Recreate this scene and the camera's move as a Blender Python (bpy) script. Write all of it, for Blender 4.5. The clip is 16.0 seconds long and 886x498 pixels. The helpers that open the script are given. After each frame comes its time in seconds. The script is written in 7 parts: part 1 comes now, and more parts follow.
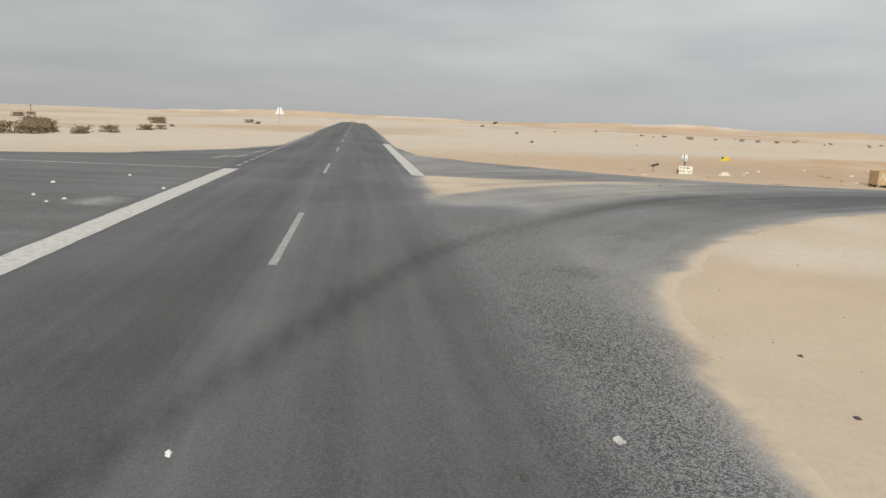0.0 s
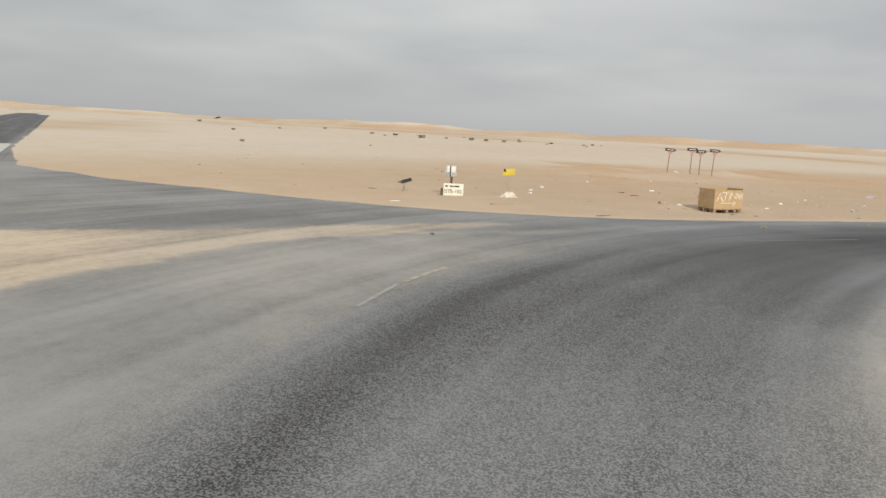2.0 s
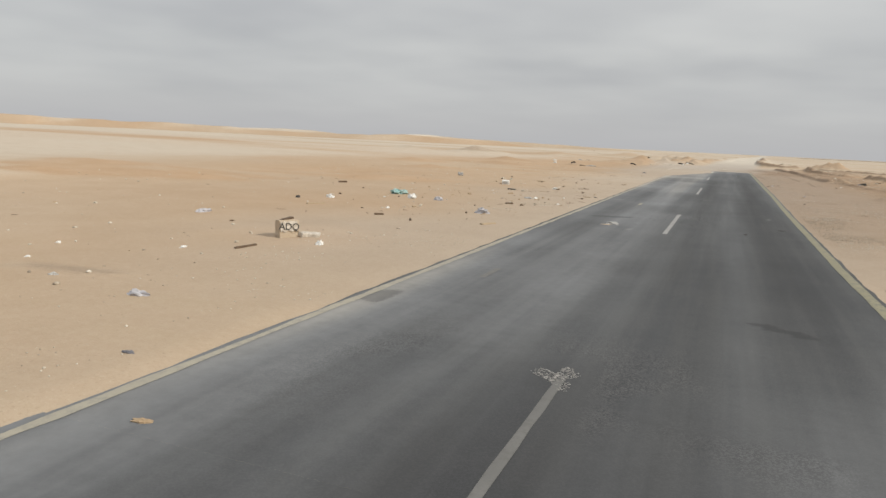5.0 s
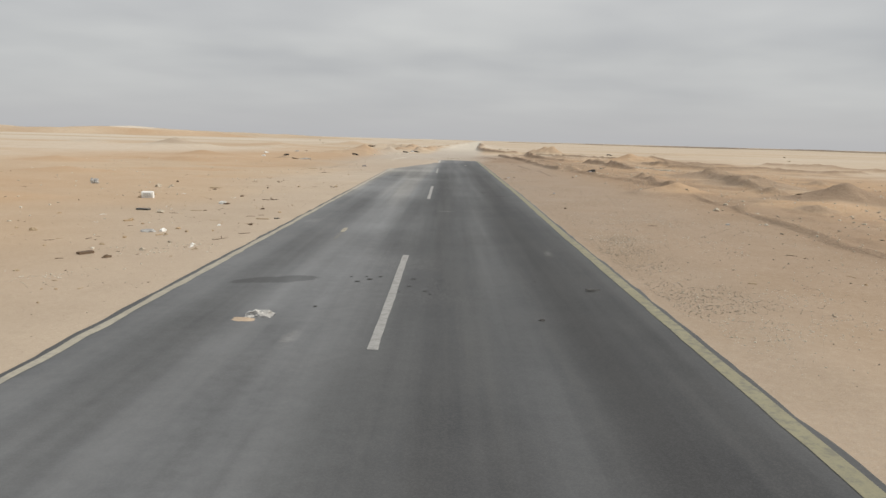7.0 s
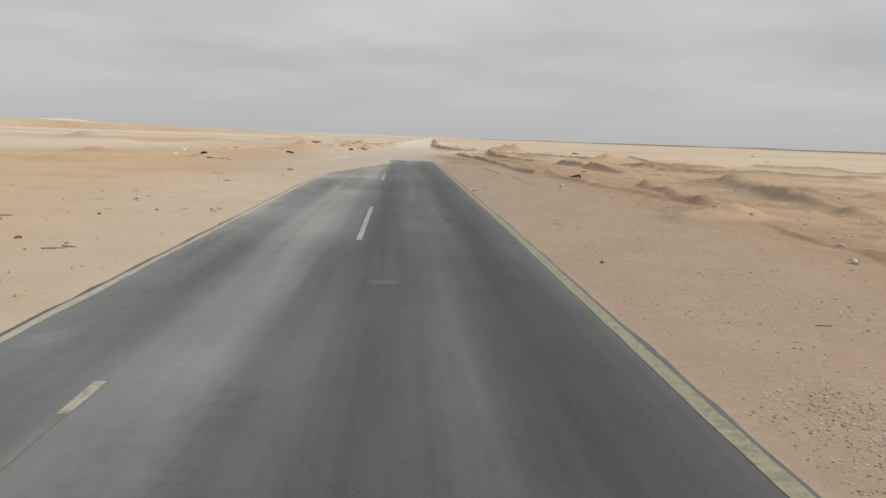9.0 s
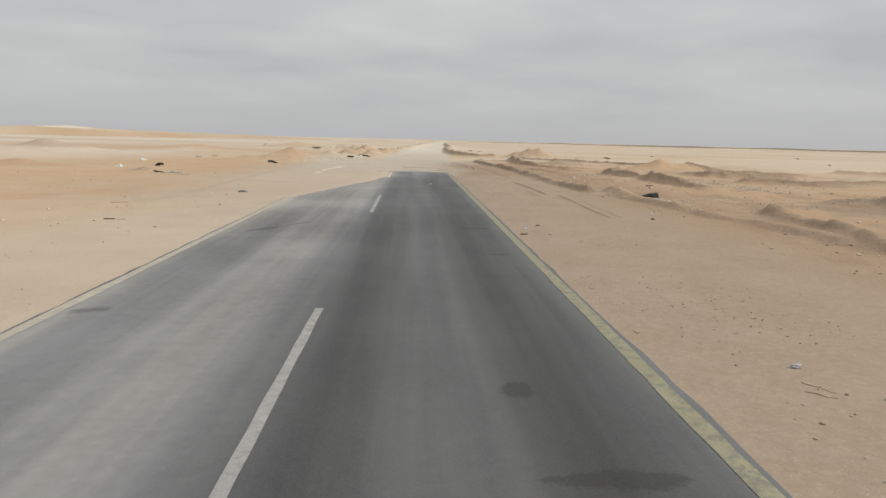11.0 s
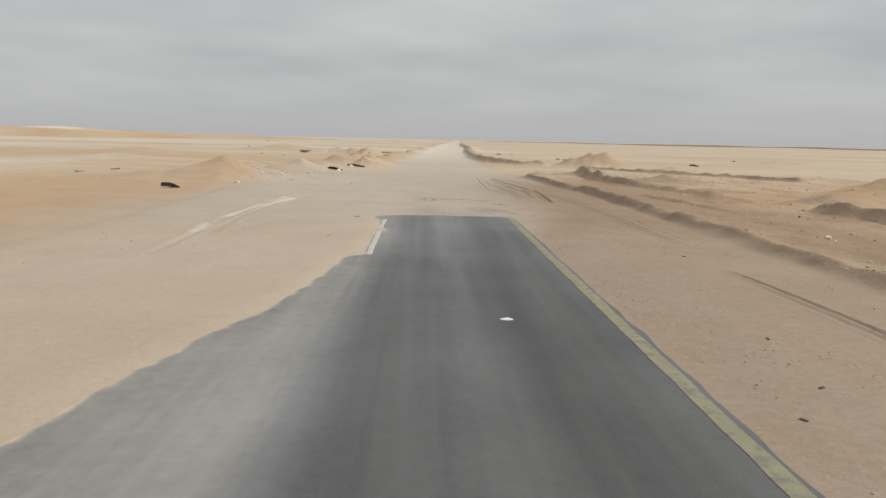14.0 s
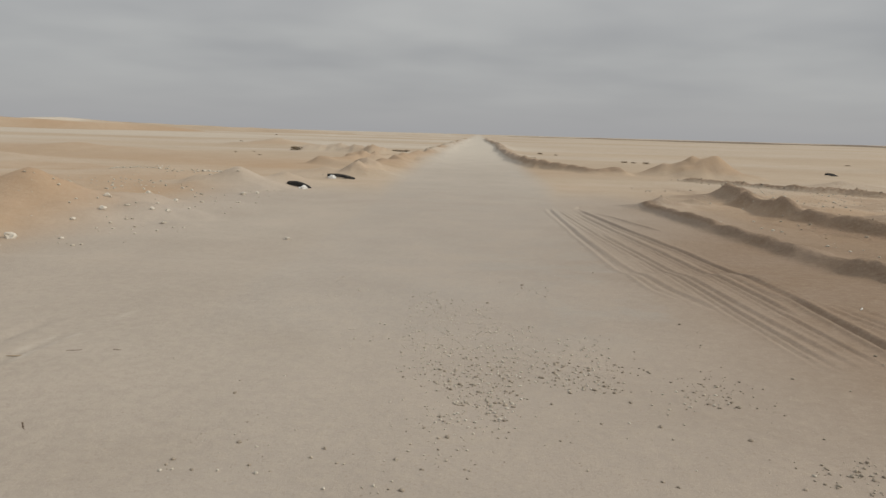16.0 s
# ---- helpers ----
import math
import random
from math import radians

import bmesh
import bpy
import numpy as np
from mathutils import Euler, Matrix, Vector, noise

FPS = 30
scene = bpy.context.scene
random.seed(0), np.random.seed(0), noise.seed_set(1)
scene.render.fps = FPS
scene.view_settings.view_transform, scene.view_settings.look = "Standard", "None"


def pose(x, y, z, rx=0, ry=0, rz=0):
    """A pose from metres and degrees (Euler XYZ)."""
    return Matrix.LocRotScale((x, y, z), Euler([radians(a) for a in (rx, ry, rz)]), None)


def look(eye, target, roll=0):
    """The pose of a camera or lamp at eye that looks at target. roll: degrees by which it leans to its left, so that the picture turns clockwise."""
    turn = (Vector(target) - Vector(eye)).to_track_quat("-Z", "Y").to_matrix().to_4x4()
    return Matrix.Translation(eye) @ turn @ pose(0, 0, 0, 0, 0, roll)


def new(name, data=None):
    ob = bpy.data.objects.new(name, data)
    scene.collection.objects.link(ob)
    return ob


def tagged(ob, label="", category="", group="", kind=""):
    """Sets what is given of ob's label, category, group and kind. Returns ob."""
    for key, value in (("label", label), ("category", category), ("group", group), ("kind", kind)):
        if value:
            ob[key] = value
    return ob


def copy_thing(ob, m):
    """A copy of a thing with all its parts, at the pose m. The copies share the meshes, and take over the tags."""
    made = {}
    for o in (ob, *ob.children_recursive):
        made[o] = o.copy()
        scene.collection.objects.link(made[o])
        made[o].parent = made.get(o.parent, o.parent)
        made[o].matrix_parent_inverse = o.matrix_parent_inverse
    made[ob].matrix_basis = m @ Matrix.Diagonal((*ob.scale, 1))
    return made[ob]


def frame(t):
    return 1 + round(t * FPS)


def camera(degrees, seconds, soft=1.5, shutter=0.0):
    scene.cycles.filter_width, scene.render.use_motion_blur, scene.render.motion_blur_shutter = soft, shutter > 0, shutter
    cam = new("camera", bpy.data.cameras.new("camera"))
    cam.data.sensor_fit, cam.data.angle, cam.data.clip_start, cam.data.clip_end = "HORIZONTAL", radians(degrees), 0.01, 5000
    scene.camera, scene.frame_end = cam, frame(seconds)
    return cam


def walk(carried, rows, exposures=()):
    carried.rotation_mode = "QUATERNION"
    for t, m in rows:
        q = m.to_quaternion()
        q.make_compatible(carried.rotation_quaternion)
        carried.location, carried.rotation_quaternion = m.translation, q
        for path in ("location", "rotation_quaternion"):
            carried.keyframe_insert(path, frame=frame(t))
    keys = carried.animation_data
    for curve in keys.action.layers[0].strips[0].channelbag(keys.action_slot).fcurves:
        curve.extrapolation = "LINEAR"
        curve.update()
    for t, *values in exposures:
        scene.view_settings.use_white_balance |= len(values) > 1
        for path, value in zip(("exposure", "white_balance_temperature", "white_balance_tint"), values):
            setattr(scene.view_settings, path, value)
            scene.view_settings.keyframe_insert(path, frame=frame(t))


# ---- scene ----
cam = camera(63.8, 16.0)
# eye, target and roll, second by second
PATH = [
    (0, (26.636, -18.067, 2.247), (24.669, -18.072, 1.889), 2.1),
    (0.5, (22.551, -17.798, 2.262), (20.586, -17.685, 1.906), 2.3),
    (1, (18.818, -17.236, 2.266), (16.87, -16.962, 1.906), 2.7),
    (1.5, (15.302, -16.173, 2.211), (13.395, -15.7, 1.841), 2.3),
    (2, (12.295, -14.743, 2.14), (10.457, -14.031, 1.805), 3.0),
    (2.5, (9.548, -12.881, 2.152), (7.831, -11.915, 1.808), 3.0),
    (3, (6.996, -10.65, 2.073), (5.435, -9.446, 1.738), 3.4),
    (3.5, (4.935, -8.2, 2.085), (3.564, -6.781, 1.761), 3.1),
    (4, (3.320, -5.369, 2.130), (2.151, -3.776, 1.824), 2.6),
    (4.5, (2.099, -2.511, 2.156), (1.144, -0.782, 1.844), 2.9),
    (5, (1.261, 0.394, 2.139), (0.544, 2.236, 1.831), 2.7),
    (5.2, (1.027, 1.578, 2.091), (0.408, 3.456, 1.789), 2.6),
    (7.3, (0.686, 13.677, 2.23), (0.722, 15.652, 1.915), 1.5),
    (7.5, (0.719, 14.757, 2.254), (0.773, 16.73, 1.931), 1.5),
    (8, (0.798, 17.473, 2.243), (0.893, 19.444, 1.917), 1.8),
    (8.5, (0.867, 20.136, 2.23), (0.983, 22.106, 1.905), 1.9),
    (8.7, (0.866, 21.163, 2.208), (0.993, 23.133, 1.886), 2.0),
    (10.8, (1.167, 33.617, 2.193), (1.267, 35.591, 1.884), 1.8),
    (11, (1.214, 35.022, 2.218), (1.307, 36.996, 1.909), 1.4),
    (11.5, (1.201, 38.347, 2.248), (1.286, 40.322, 1.943), 1.0),
    (12, (1.256, 42.01, 2.257), (1.329, 43.986, 1.955), 1.0),
    (12.5, (1.227, 46.015, 2.274), (1.292, 47.991, 1.977), 0.9),
    (13, (1.184, 50.607, 2.274), (1.242, 52.585, 1.982), 1.0),
    (13.5, (1.139, 55.492, 2.265), (1.192, 57.469, 1.965), 1.0),
    (14, (1.039, 60.542, 2.28), (1.097, 62.517, 1.969), 1.2),
    (14.5, (1.07, 65.682, 2.278), (1.131, 67.655, 1.956), 1.2),
    (15, (1.04, 70.823, 2.228), (1.107, 72.795, 1.903), 1.3),
    (15.5, (0.983, 75.544, 2.291), (1.023, 77.516, 1.961), 0.9),
    (16, (0.803, 80.241, 2.265), (0.806, 82.214, 1.938), 1.6),
]
EXPOSURES = ((0.0, 0.0), (13.5, 0.0), (14.5, -0.15), (15.0, -0.15), (16.0, -0.42))
walk(cam, [(t, look(eye, target, roll)) for t, eye, target, roll in PATH], EXPOSURES)

# ---------------------------------------------------------------- light and sky
SUN_YAW = 87.0       # the light travels this many degrees to the left of +y
SUN_UP = 34.0
world = bpy.data.worlds.new("overcast_sky")
scene.world = world
world.use_nodes = True


def build_sky():
    nt = world.node_tree
    nt.nodes.clear()

    def n(kind, **props):
        node = nt.nodes.new(kind)
        for key, value in props.items():
            node.inputs[int(key[1:])].default_value = value
        return node

    def link(a, i, b, j):
        nt.links.new(a.outputs[i], b.inputs[j])

    coord = n("ShaderNodeTexCoord")
    sep = n("ShaderNodeSeparateXYZ")
    link(coord, "Generated", sep, 0)
    up = n("ShaderNodeMath", i1=0.0)
    up.operation = "MAXIMUM"
    link(sep, 2, up, 0)
    lift = n("ShaderNodeMath", i1=0.13)
    lift.operation = "ADD"
    link(up, 0, lift, 0)
    flat = n("ShaderNodeCombineXYZ")
    for axis in (0, 1):
        div = n("ShaderNodeMath")
        div.operation = "DIVIDE"
        link(sep, axis, div, 0)
        link(lift, 0, div, 1)
        link(div, 0, flat, axis)
    big = n("ShaderNodeTexNoise", i2=0.5, i3=3.0, i4=0.45)
    link(flat, 0, big, "Vector")
    small = n("ShaderNodeTexNoise", i2=1.0, i3=5.0, i4=0.5)
    link(flat, 0, small, "Vector")
    mixn = n("ShaderNodeMath", i1=0.42)
    mixn.operation = "MULTIPLY"
    link(small, 0, mixn, 0)
    addn = n("ShaderNodeMath")
    addn.operation = "ADD"
    link(big, 0, addn, 0)
    link(mixn, 0, addn, 1)
    ramp = n("ShaderNodeValToRGB")
    ramp.color_ramp.elements[0].position = 0.5
    ramp.color_ramp.elements[0].color = (0.82, 0.83, 0.845, 1)
    ramp.color_ramp.elements[1].position = 0.95
    ramp.color_ramp.elements[1].color = (1.13, 1.135, 1.11, 1)
    link(addn, 0, ramp, 0)
    # an overcast sky is darkest at the horizon and brightest overhead
    rise = n("ShaderNodeMath", i1=0.8, i2=1.0)
    rise.operation = "MULTIPLY_ADD"
    link(up, 0, rise, 0)
    # low in the sky the clouds melt into haze
    melt = n("ShaderNodeMapRange", i1=0.0, i2=0.11, i3=0.0, i4=1.0)
    link(up, 0, melt, 0)
    haze = n("ShaderNodeMix")
    haze.data_type = "RGBA"
    haze.inputs[6].default_value = (0.93, 0.935, 0.96, 1)
    link(melt, 0, haze, 0)
    link(ramp, 0, haze, 7)
    # the cloud is thickest away from the sun
    west = n("ShaderNodeVectorMath")
    west.operation = "DOT_PRODUCT"
    west.inputs[1].default_value = (-0.72, -0.69, 0.0)
    link(coord, "Generated", west, 0)
    thick = n("ShaderNodeMapRange", i1=0.35, i2=1.0, i3=1.0, i4=0.84)
    link(west, "Value", thick, 0)
    level = n("ShaderNodeMath")
    level.operation = "MULTIPLY"
    link(rise, 0, level, 0)
    link(thick, 0, level, 1)
    scale = n("ShaderNodeVectorMath")
    scale.operation = "SCALE"
    link(haze, 2, scale, 0)
    link(level, 0, scale, 3)
    back = n("ShaderNodeBackground", i1=SKY_STRENGTH)
    link(scale, 0, back, 0)
    # the blue of the clear sky above the clouds
    clear = nt.nodes.new("ShaderNodeTexSky")
    clear.sky_type = "NISHITA"
    clear.sun_disc = False
    clear.sun_elevation = radians(SUN_UP)
    clear.sun_rotation = radians(180 - SUN_YAW)
    veil = n("ShaderNodeBackground", i1=0.006)
    link(clear, 0, veil, 0)
    both = n("ShaderNodeAddShader")
    link(back, 0, both, 0)
    link(veil, 0, both, 1)
    out = n("ShaderNodeOutputWorld")
    link(both, 0, out, 0)


SKY_STRENGTH = 0.49
build_sky()
sun_data = bpy.data.lights.new("sun", "SUN")
sun_data.energy, sun_data.angle, sun_data.color = 2.9, radians(5.0), (1.0, 0.925, 0.80)
sun = new("sun", sun_data)
sun.matrix_world = pose(0, 0, 60, 90 - SUN_UP, 0, SUN_YAW)


# ---------------------------------------------------------------- materials
class Mat:
    """A small helper to wire a node material."""

    def __init__(self, name, rough=0.9, metal=0.0, spec=0.25):
        self.m = bpy.data.materials.new(name)
        self.m.use_nodes = True
        self.nt = self.m.node_tree
        self.b = self.nt.nodes["Principled BSDF"]
        self.b.inputs["Roughness"].default_value = rough
        self.b.inputs["Metallic"].default_value = metal
        self.b.inputs["Specular IOR Level"].default_value = spec
        self.geo = self.nt.nodes.new("ShaderNodeNewGeometry")
        self.pos = self.geo.outputs["Position"]

    def node(self, kind):
        return self.nt.nodes.new(kind)

    def put(self, value, socket):
        if isinstance(value, (int, float)):
            socket.default_value = value
        elif isinstance(value, tuple):
            socket.default_value = (*value, 1) if len(value) == 3 and socket.type == "RGBA" else value
        else:
            self.nt.links.new(value, socket)

    def noise(self, scale, detail=4, rough=0.55, vec=None, stretch=None):
        t = self.node("ShaderNodeTexNoise")
        vec = vec or self.pos
        if stretch:
            mp = self.node("ShaderNodeMapping")
            mp.inputs["Scale"].default_value = stretch
            self.put(vec, mp.inputs[0])
            vec = mp.outputs[0]
        self.put(vec, t.inputs["Vector"])
        t.inputs["Scale"].default_value, t.inputs["Detail"].default_value, t.inputs["Roughness"].default_value = scale, detail, rough
        return t.outputs[0]

    def cells(self, scale, vec=None):
        t = self.node("ShaderNodeTexVoronoi")
        self.put(vec or self.pos, t.inputs["Vector"])
        t.inputs["Scale"].default_value = scale
        return t

    def math(self, op, a, b=0.0, c=0.0, clamp=False):
        t = self.node("ShaderNodeMath")
        t.operation, t.use_clamp = op, clamp
        for v, s in zip((a, b, c), t.inputs):
            self.put(v, s)
        return t.outputs[0]

    def ramp(self, v, lo, hi, a=0.0, b=1.0):
        t = self.node("ShaderNodeMapRange")
        t.interpolation_type = "SMOOTHSTEP"
        for x, s in zip((v, lo, hi, a, b), t.inputs):
            self.put(x, s)
        return t.outputs[0]

    def mix(self, f, a, b, kind="MIX"):
        t = self.node("ShaderNodeMix")
        t.data_type, t.blend_type = "RGBA", kind
        self.put(f, t.inputs[0])
        self.put(a, t.inputs[6])
        self.put(b, t.inputs[7])
        return t.outputs[2]

    def attr(self, name):
        t = self.node("ShaderNodeAttribute")
        t.attribute_name = name
        s = self.node("ShaderNodeSeparateColor")
        self.nt.links.new(t.outputs["Color"], s.inputs[0])
        return s.outputs[0], s.outputs[1], s.outputs[2], t.outputs["Alpha"], t.outputs["Vector"]

    def done(self, colour, bump=None, strength=0.3, distance=0.01, rough=None):
        self.put(colour, self.b.inputs["Base Color"])
        if rough is not None:
            self.put(rough, self.b.inputs["Roughness"])
        if bump is not None:
            t = self.node("ShaderNodeBump")
            t.inputs["Strength"].default_value, t.inputs["Distance"].default_value = strength, distance
            self.put(bump, t.inputs["Height"])
            self.nt.links.new(t.outputs[0], self.b.inputs["Normal"])
        return self.m


def sand_material():
    k = Mat("desert_sand", 0.95, spec=0.12)
    orange, grey, soil_shade, gravel, _ = k.attr("tone")
    wide = k.noise(0.035, 4)
    mid = k.noise(0.55, 5, 0.6)
    fine = k.noise(9.0, 6, 0.65)
    dots = k.noise(34.0, 4, 0.7)
    grain = k.noise(140.0, 2, 0.6)
    wind = k.noise(1.0, 4, 0.6, stretch=(0.35, 1.4, 1.0))
    c = k.mix(k.ramp(wide, 0.35, 0.7), (0.458, 0.360, 0.264), (0.522, 0.428, 0.330))
    c = k.mix(k.math("MULTIPLY", k.ramp(wind, 0.45, 0.75), 0.3), c, (0.48, 0.39, 0.275))
    c = k.mix(k.math("MULTIPLY", orange, k.ramp(mid, 0.1, 0.75, 0.55, 1.0)), c, (0.455, 0.295, 0.172))
    c = k.mix(k.math("MULTIPLY", grey, k.ramp(mid, 0.2, 0.7, 0.65, 1.0)), c, (0.405, 0.372, 0.342))
    c = k.mix(k.math("MULTIPLY", soil_shade, k.ramp(mid, 0.2, 0.8, 0.72, 1.0)), c, (0.235, 0.158, 0.106))
    c = k.mix(k.math("MULTIPLY", k.ramp(gravel, 0.5, 0.95, 0.25, 1.0), k.math("MULTIPLY", gravel, k.ramp(dots, 0.40, 0.62, 0.0, 0.85))), c, (0.275, 0.245, 0.215))
    # fine pale and dark flecks everywhere
    c = k.mix(k.ramp(dots, 0.56, 0.72, 0.0, 0.4), c, (0.62, 0.53, 0.42))
    c = k.mix(k.ramp(dots, 0.46, 0.30, 0.0, 0.42), c, (0.27, 0.205, 0.145))
    # pebbles, dark and pale, pressed into the gravelly places
    peb = k.cells(34.0)
    hue = k.node("ShaderNodeSeparateColor")
    k.put(peb.outputs["Color"], hue.inputs[0])
    spot = k.math("MULTIPLY", k.ramp(peb.outputs["Distance"], 0.22, 0.34, 1.0, 0.0), k.ramp(hue.outputs[1], 0.5, 0.55))
    spot = k.math("MULTIPLY", spot, k.ramp(gravel, 0.55, 0.95))
    spot = k.math("MULTIPLY", spot, k.ramp(k.noise(0.9, 4, 0.6), 0.4, 0.6))
    c = k.mix(k.math("MULTIPLY", spot, 0.6), c, k.mix(hue.outputs[0], (0.15, 0.135, 0.115), (0.50, 0.46, 0.40)))
    crunch = k.math("MULTIPLY", k.ramp(k.noise(42.0, 4, 0.75), 0.5, 0.6), k.ramp(gravel, 0.6, 0.9))
    c = k.mix(k.math("MULTIPLY", crunch, 0.45), c, (0.215, 0.195, 0.17))
    # grey-blue fines where the gravel is pressed into the track
    fines = k.ramp(k.noise(0.75, 5, 0.65), 0.44, 0.6)
    c = k.mix(k.math("MULTIPLY", k.math("MULTIPLY", gravel, k.ramp(grey, 0.78, 0.94)), k.math("MULTIPLY", fines, 0.6)), c, (0.375, 0.38, 0.365))
    # pale carries salty crust and the haze coloured onto the far track
    pale, broken, _, _, _ = k.attr("crust_haze")
    c = k.mix(k.math("MULTIPLY", pale, k.ramp(fine, 0.35, 0.6, 0.5, 1.0)), c, (0.60, 0.56, 0.49))
    c = k.mix(k.ramp(mid, 0.3, 0.75, 0.0, 0.22), c, (0.33, 0.25, 0.165))
    c = k.mix(k.ramp(fine, 0.35, 0.8, 0.0, 0.2), c, (0.56, 0.475, 0.365))
    # darker and paler grit scattered over the sand
    chips = k.cells(11.0)
    rare = k.node("ShaderNodeSeparateColor")
    k.put(chips.outputs["Color"], rare.inputs[0])
    speck = k.math("MULTIPLY", k.ramp(chips.outputs["Distance"], 0.06, 0.17, 1.0, 0.0), k.ramp(k.noise(1.2, 3), 0.45, 0.7))
    speck = k.math("MULTIPLY", speck, k.ramp(rare.outputs[0], 0.72, 0.8))
    c = k.mix(k.math("MULTIPLY", speck, 0.55), c, (0.22, 0.175, 0.13))
    c = k.mix(k.ramp(grain, 0.3, 0.75, 0.0, 0.16), c, (0.24, 0.19, 0.13))
    h = k.math("ADD", k.math("MULTIPLY", fine, 0.7), k.math("MULTIPLY", grain, 0.2))
    h = k.math("ADD", h, k.math("MULTIPLY", spot, 0.5))
    h = k.math("ADD", h, k.math("MULTIPLY", crunch, -0.6))
    h = k.math("ADD", h, k.math("MULTIPLY", k.noise(2.2, 5, 0.6, stretch=(1.0, 2.6, 1.0)), 0.22))
    clods = k.math("ADD", k.math("MULTIPLY", k.noise(3.2, 6, 0.7), 5.0), k.math("MULTIPLY", k.noise(15.0, 4, 0.65), 1.6))
    h = k.math("ADD", h, k.math("MULTIPLY", clods, broken))
    c = k.mix(k.math("MULTIPLY", k.ramp(k.noise(13.0, 4, 0.7), 0.52, 0.66), k.math("MULTIPLY", broken, 0.45)), c, (0.25, 0.19, 0.14))
    return k.done(c, h, 0.55, 0.03)


def asphalt_material():
    k = Mat("dusty_asphalt", 0.85, spec=0.3)
    dust, wear, coarse, bright, _ = k.attr("surface")
    _, _, stained, ordered, flow = k.attr("flow")
    streak = k.noise(1.0, 4, 0.6, vec=flow, stretch=(2.2, 0.07, 0.0))
    streak2 = k.noise(1.0, 4, 0.6, vec=flow, stretch=(0.9, 0.02, 0.0))
    cloud = k.noise(0.16, 5, 0.6)
    streak = k.math("ADD", k.math("MULTIPLY", k.math("SUBTRACT", streak, 0.5), ordered), 0.5)
    streak2 = k.math("ADD", k.math("MULTIPLY", k.math("SUBTRACT", streak2, 0.5), ordered), 0.5)
    mid = k.noise(0.5, 5, 0.6)
    fine = k.noise(6.0, 5, 0.65)
    chips = k.cells(80.0)
    chips2 = k.cells(24.0)
    base = k.mix(k.ramp(mid, 0.3, 0.7), (0.037, 0.039, 0.043), (0.054, 0.055, 0.058))
    base = k.mix(k.ramp(streak, 0.38, 0.66, 0.0, 0.34), base, (0.09, 0.09, 0.088))
    base = k.mix(k.ramp(streak2, 0.56, 0.42, 0.0, 0.29), base, (0.03, 0.03, 0.031))
    # stone chips that show through the binder
    pick = k.node("ShaderNodeSeparateColor")
    k.put(chips.outputs["Color"], pick.inputs[0])
    lumps = k.math("ADD", k.math("MULTIPLY", pick.outputs[0], 0.65), k.math("MULTIPLY", k.noise(95.0, 2, 0.6), 0.35))
    stone = k.mix(k.ramp(lumps, 0.36, 0.78), (0.022, 0.022, 0.023), (0.37, 0.365, 0.355))
    base = k.mix(k.math("MULTIPLY_ADD", coarse, 0.68, 0.008), base, stone)
    on = k.math("MULTIPLY", k.ramp(chips2.outputs["Distance"], 0.15, 0.4, 1.0, 0.0), k.ramp(chips2.outputs["Color"], 0.45, 0.8))
    base = k.mix(k.math("MULTIPLY", on, k.math("MULTIPLY_ADD", coarse, 0.4, 0.015)), base, (0.34, 0.33, 0.31))
    base = k.mix(k.math("MULTIPLY", wear, k.ramp(fine, 0.2, 0.6, 0.7, 1.0)), base, (0.03, 0.03, 0.031))
    # spilt oil and tar, with crisp, crumbling rims
    spill = k.math("ADD", stained, k.math("ADD", k.math("MULTIPLY_ADD", fine, 0.55, -0.275), k.math("MULTIPLY_ADD", k.noise(24.0, 4, 0.7), 0.5, -0.25)))
    spill = k.math("MULTIPLY", k.ramp(spill, 0.32, 0.54), k.ramp(stained, 0.02, 0.2))
    base = k.mix(k.math("MULTIPLY", spill, 0.6), base, (0.028, 0.028, 0.029))
    base = k.mix(k.math("MULTIPLY", bright, k.ramp(fine, 0.3, 0.6, 0.3, 1.0)), base, (0.42, 0.41, 0.385))
    # wind-blown dust, streaked along the way the wheels go
    amount = k.math("MULTIPLY", dust, k.math("ADD", k.math("ADD", k.math("MULTIPLY", k.ramp(streak, 0.3, 0.7), 0.22), k.math("MULTIPLY", k.ramp(streak2, 0.25, 0.75), 0.44)), k.math("MULTIPLY_ADD", k.ramp(cloud, 0.25, 0.75), 0.7, 0.31)))
    amount = k.math("ADD", amount, k.math("MULTIPLY", k.math("SUBTRACT", fine, 0.5), k.math("MULTIPLY", dust, 0.6)))
    amount = k.math("MULTIPLY", amount, k.math("MULTIPLY_ADD", wear, -0.75, 1.0))
    amount = k.math("MULTIPLY", amount, k.math("MULTIPLY_ADD", spill, -0.45, 1.0))
    amount = k.math("SUBTRACT", amount, k.math("MULTIPLY", k.ramp(lumps, 0.3, 0.7, 1.0, 0.0), k.math("MULTIPLY", coarse, 0.46)))
    amount = k.math("MINIMUM", k.math("MAXIMUM", amount, 0.0), 1.0)
    tint = k.mix(k.ramp(dust, 0.56, 0.82), (0.238, 0.247, 0.257), (0.305, 0.296, 0.276))
    tint = k.mix(k.ramp(dust, 0.80, 1.02), tint, (0.485, 0.405, 0.31))
    c = k.mix(amount, base, tint)
    h = k.math("ADD", k.math("MULTIPLY", lumps, k.math("MULTIPLY_ADD", coarse, 0.9, 0.08)), k.math("MULTIPLY", fine, 0.3))
    return k.done(c, h, 0.5, 0.008)


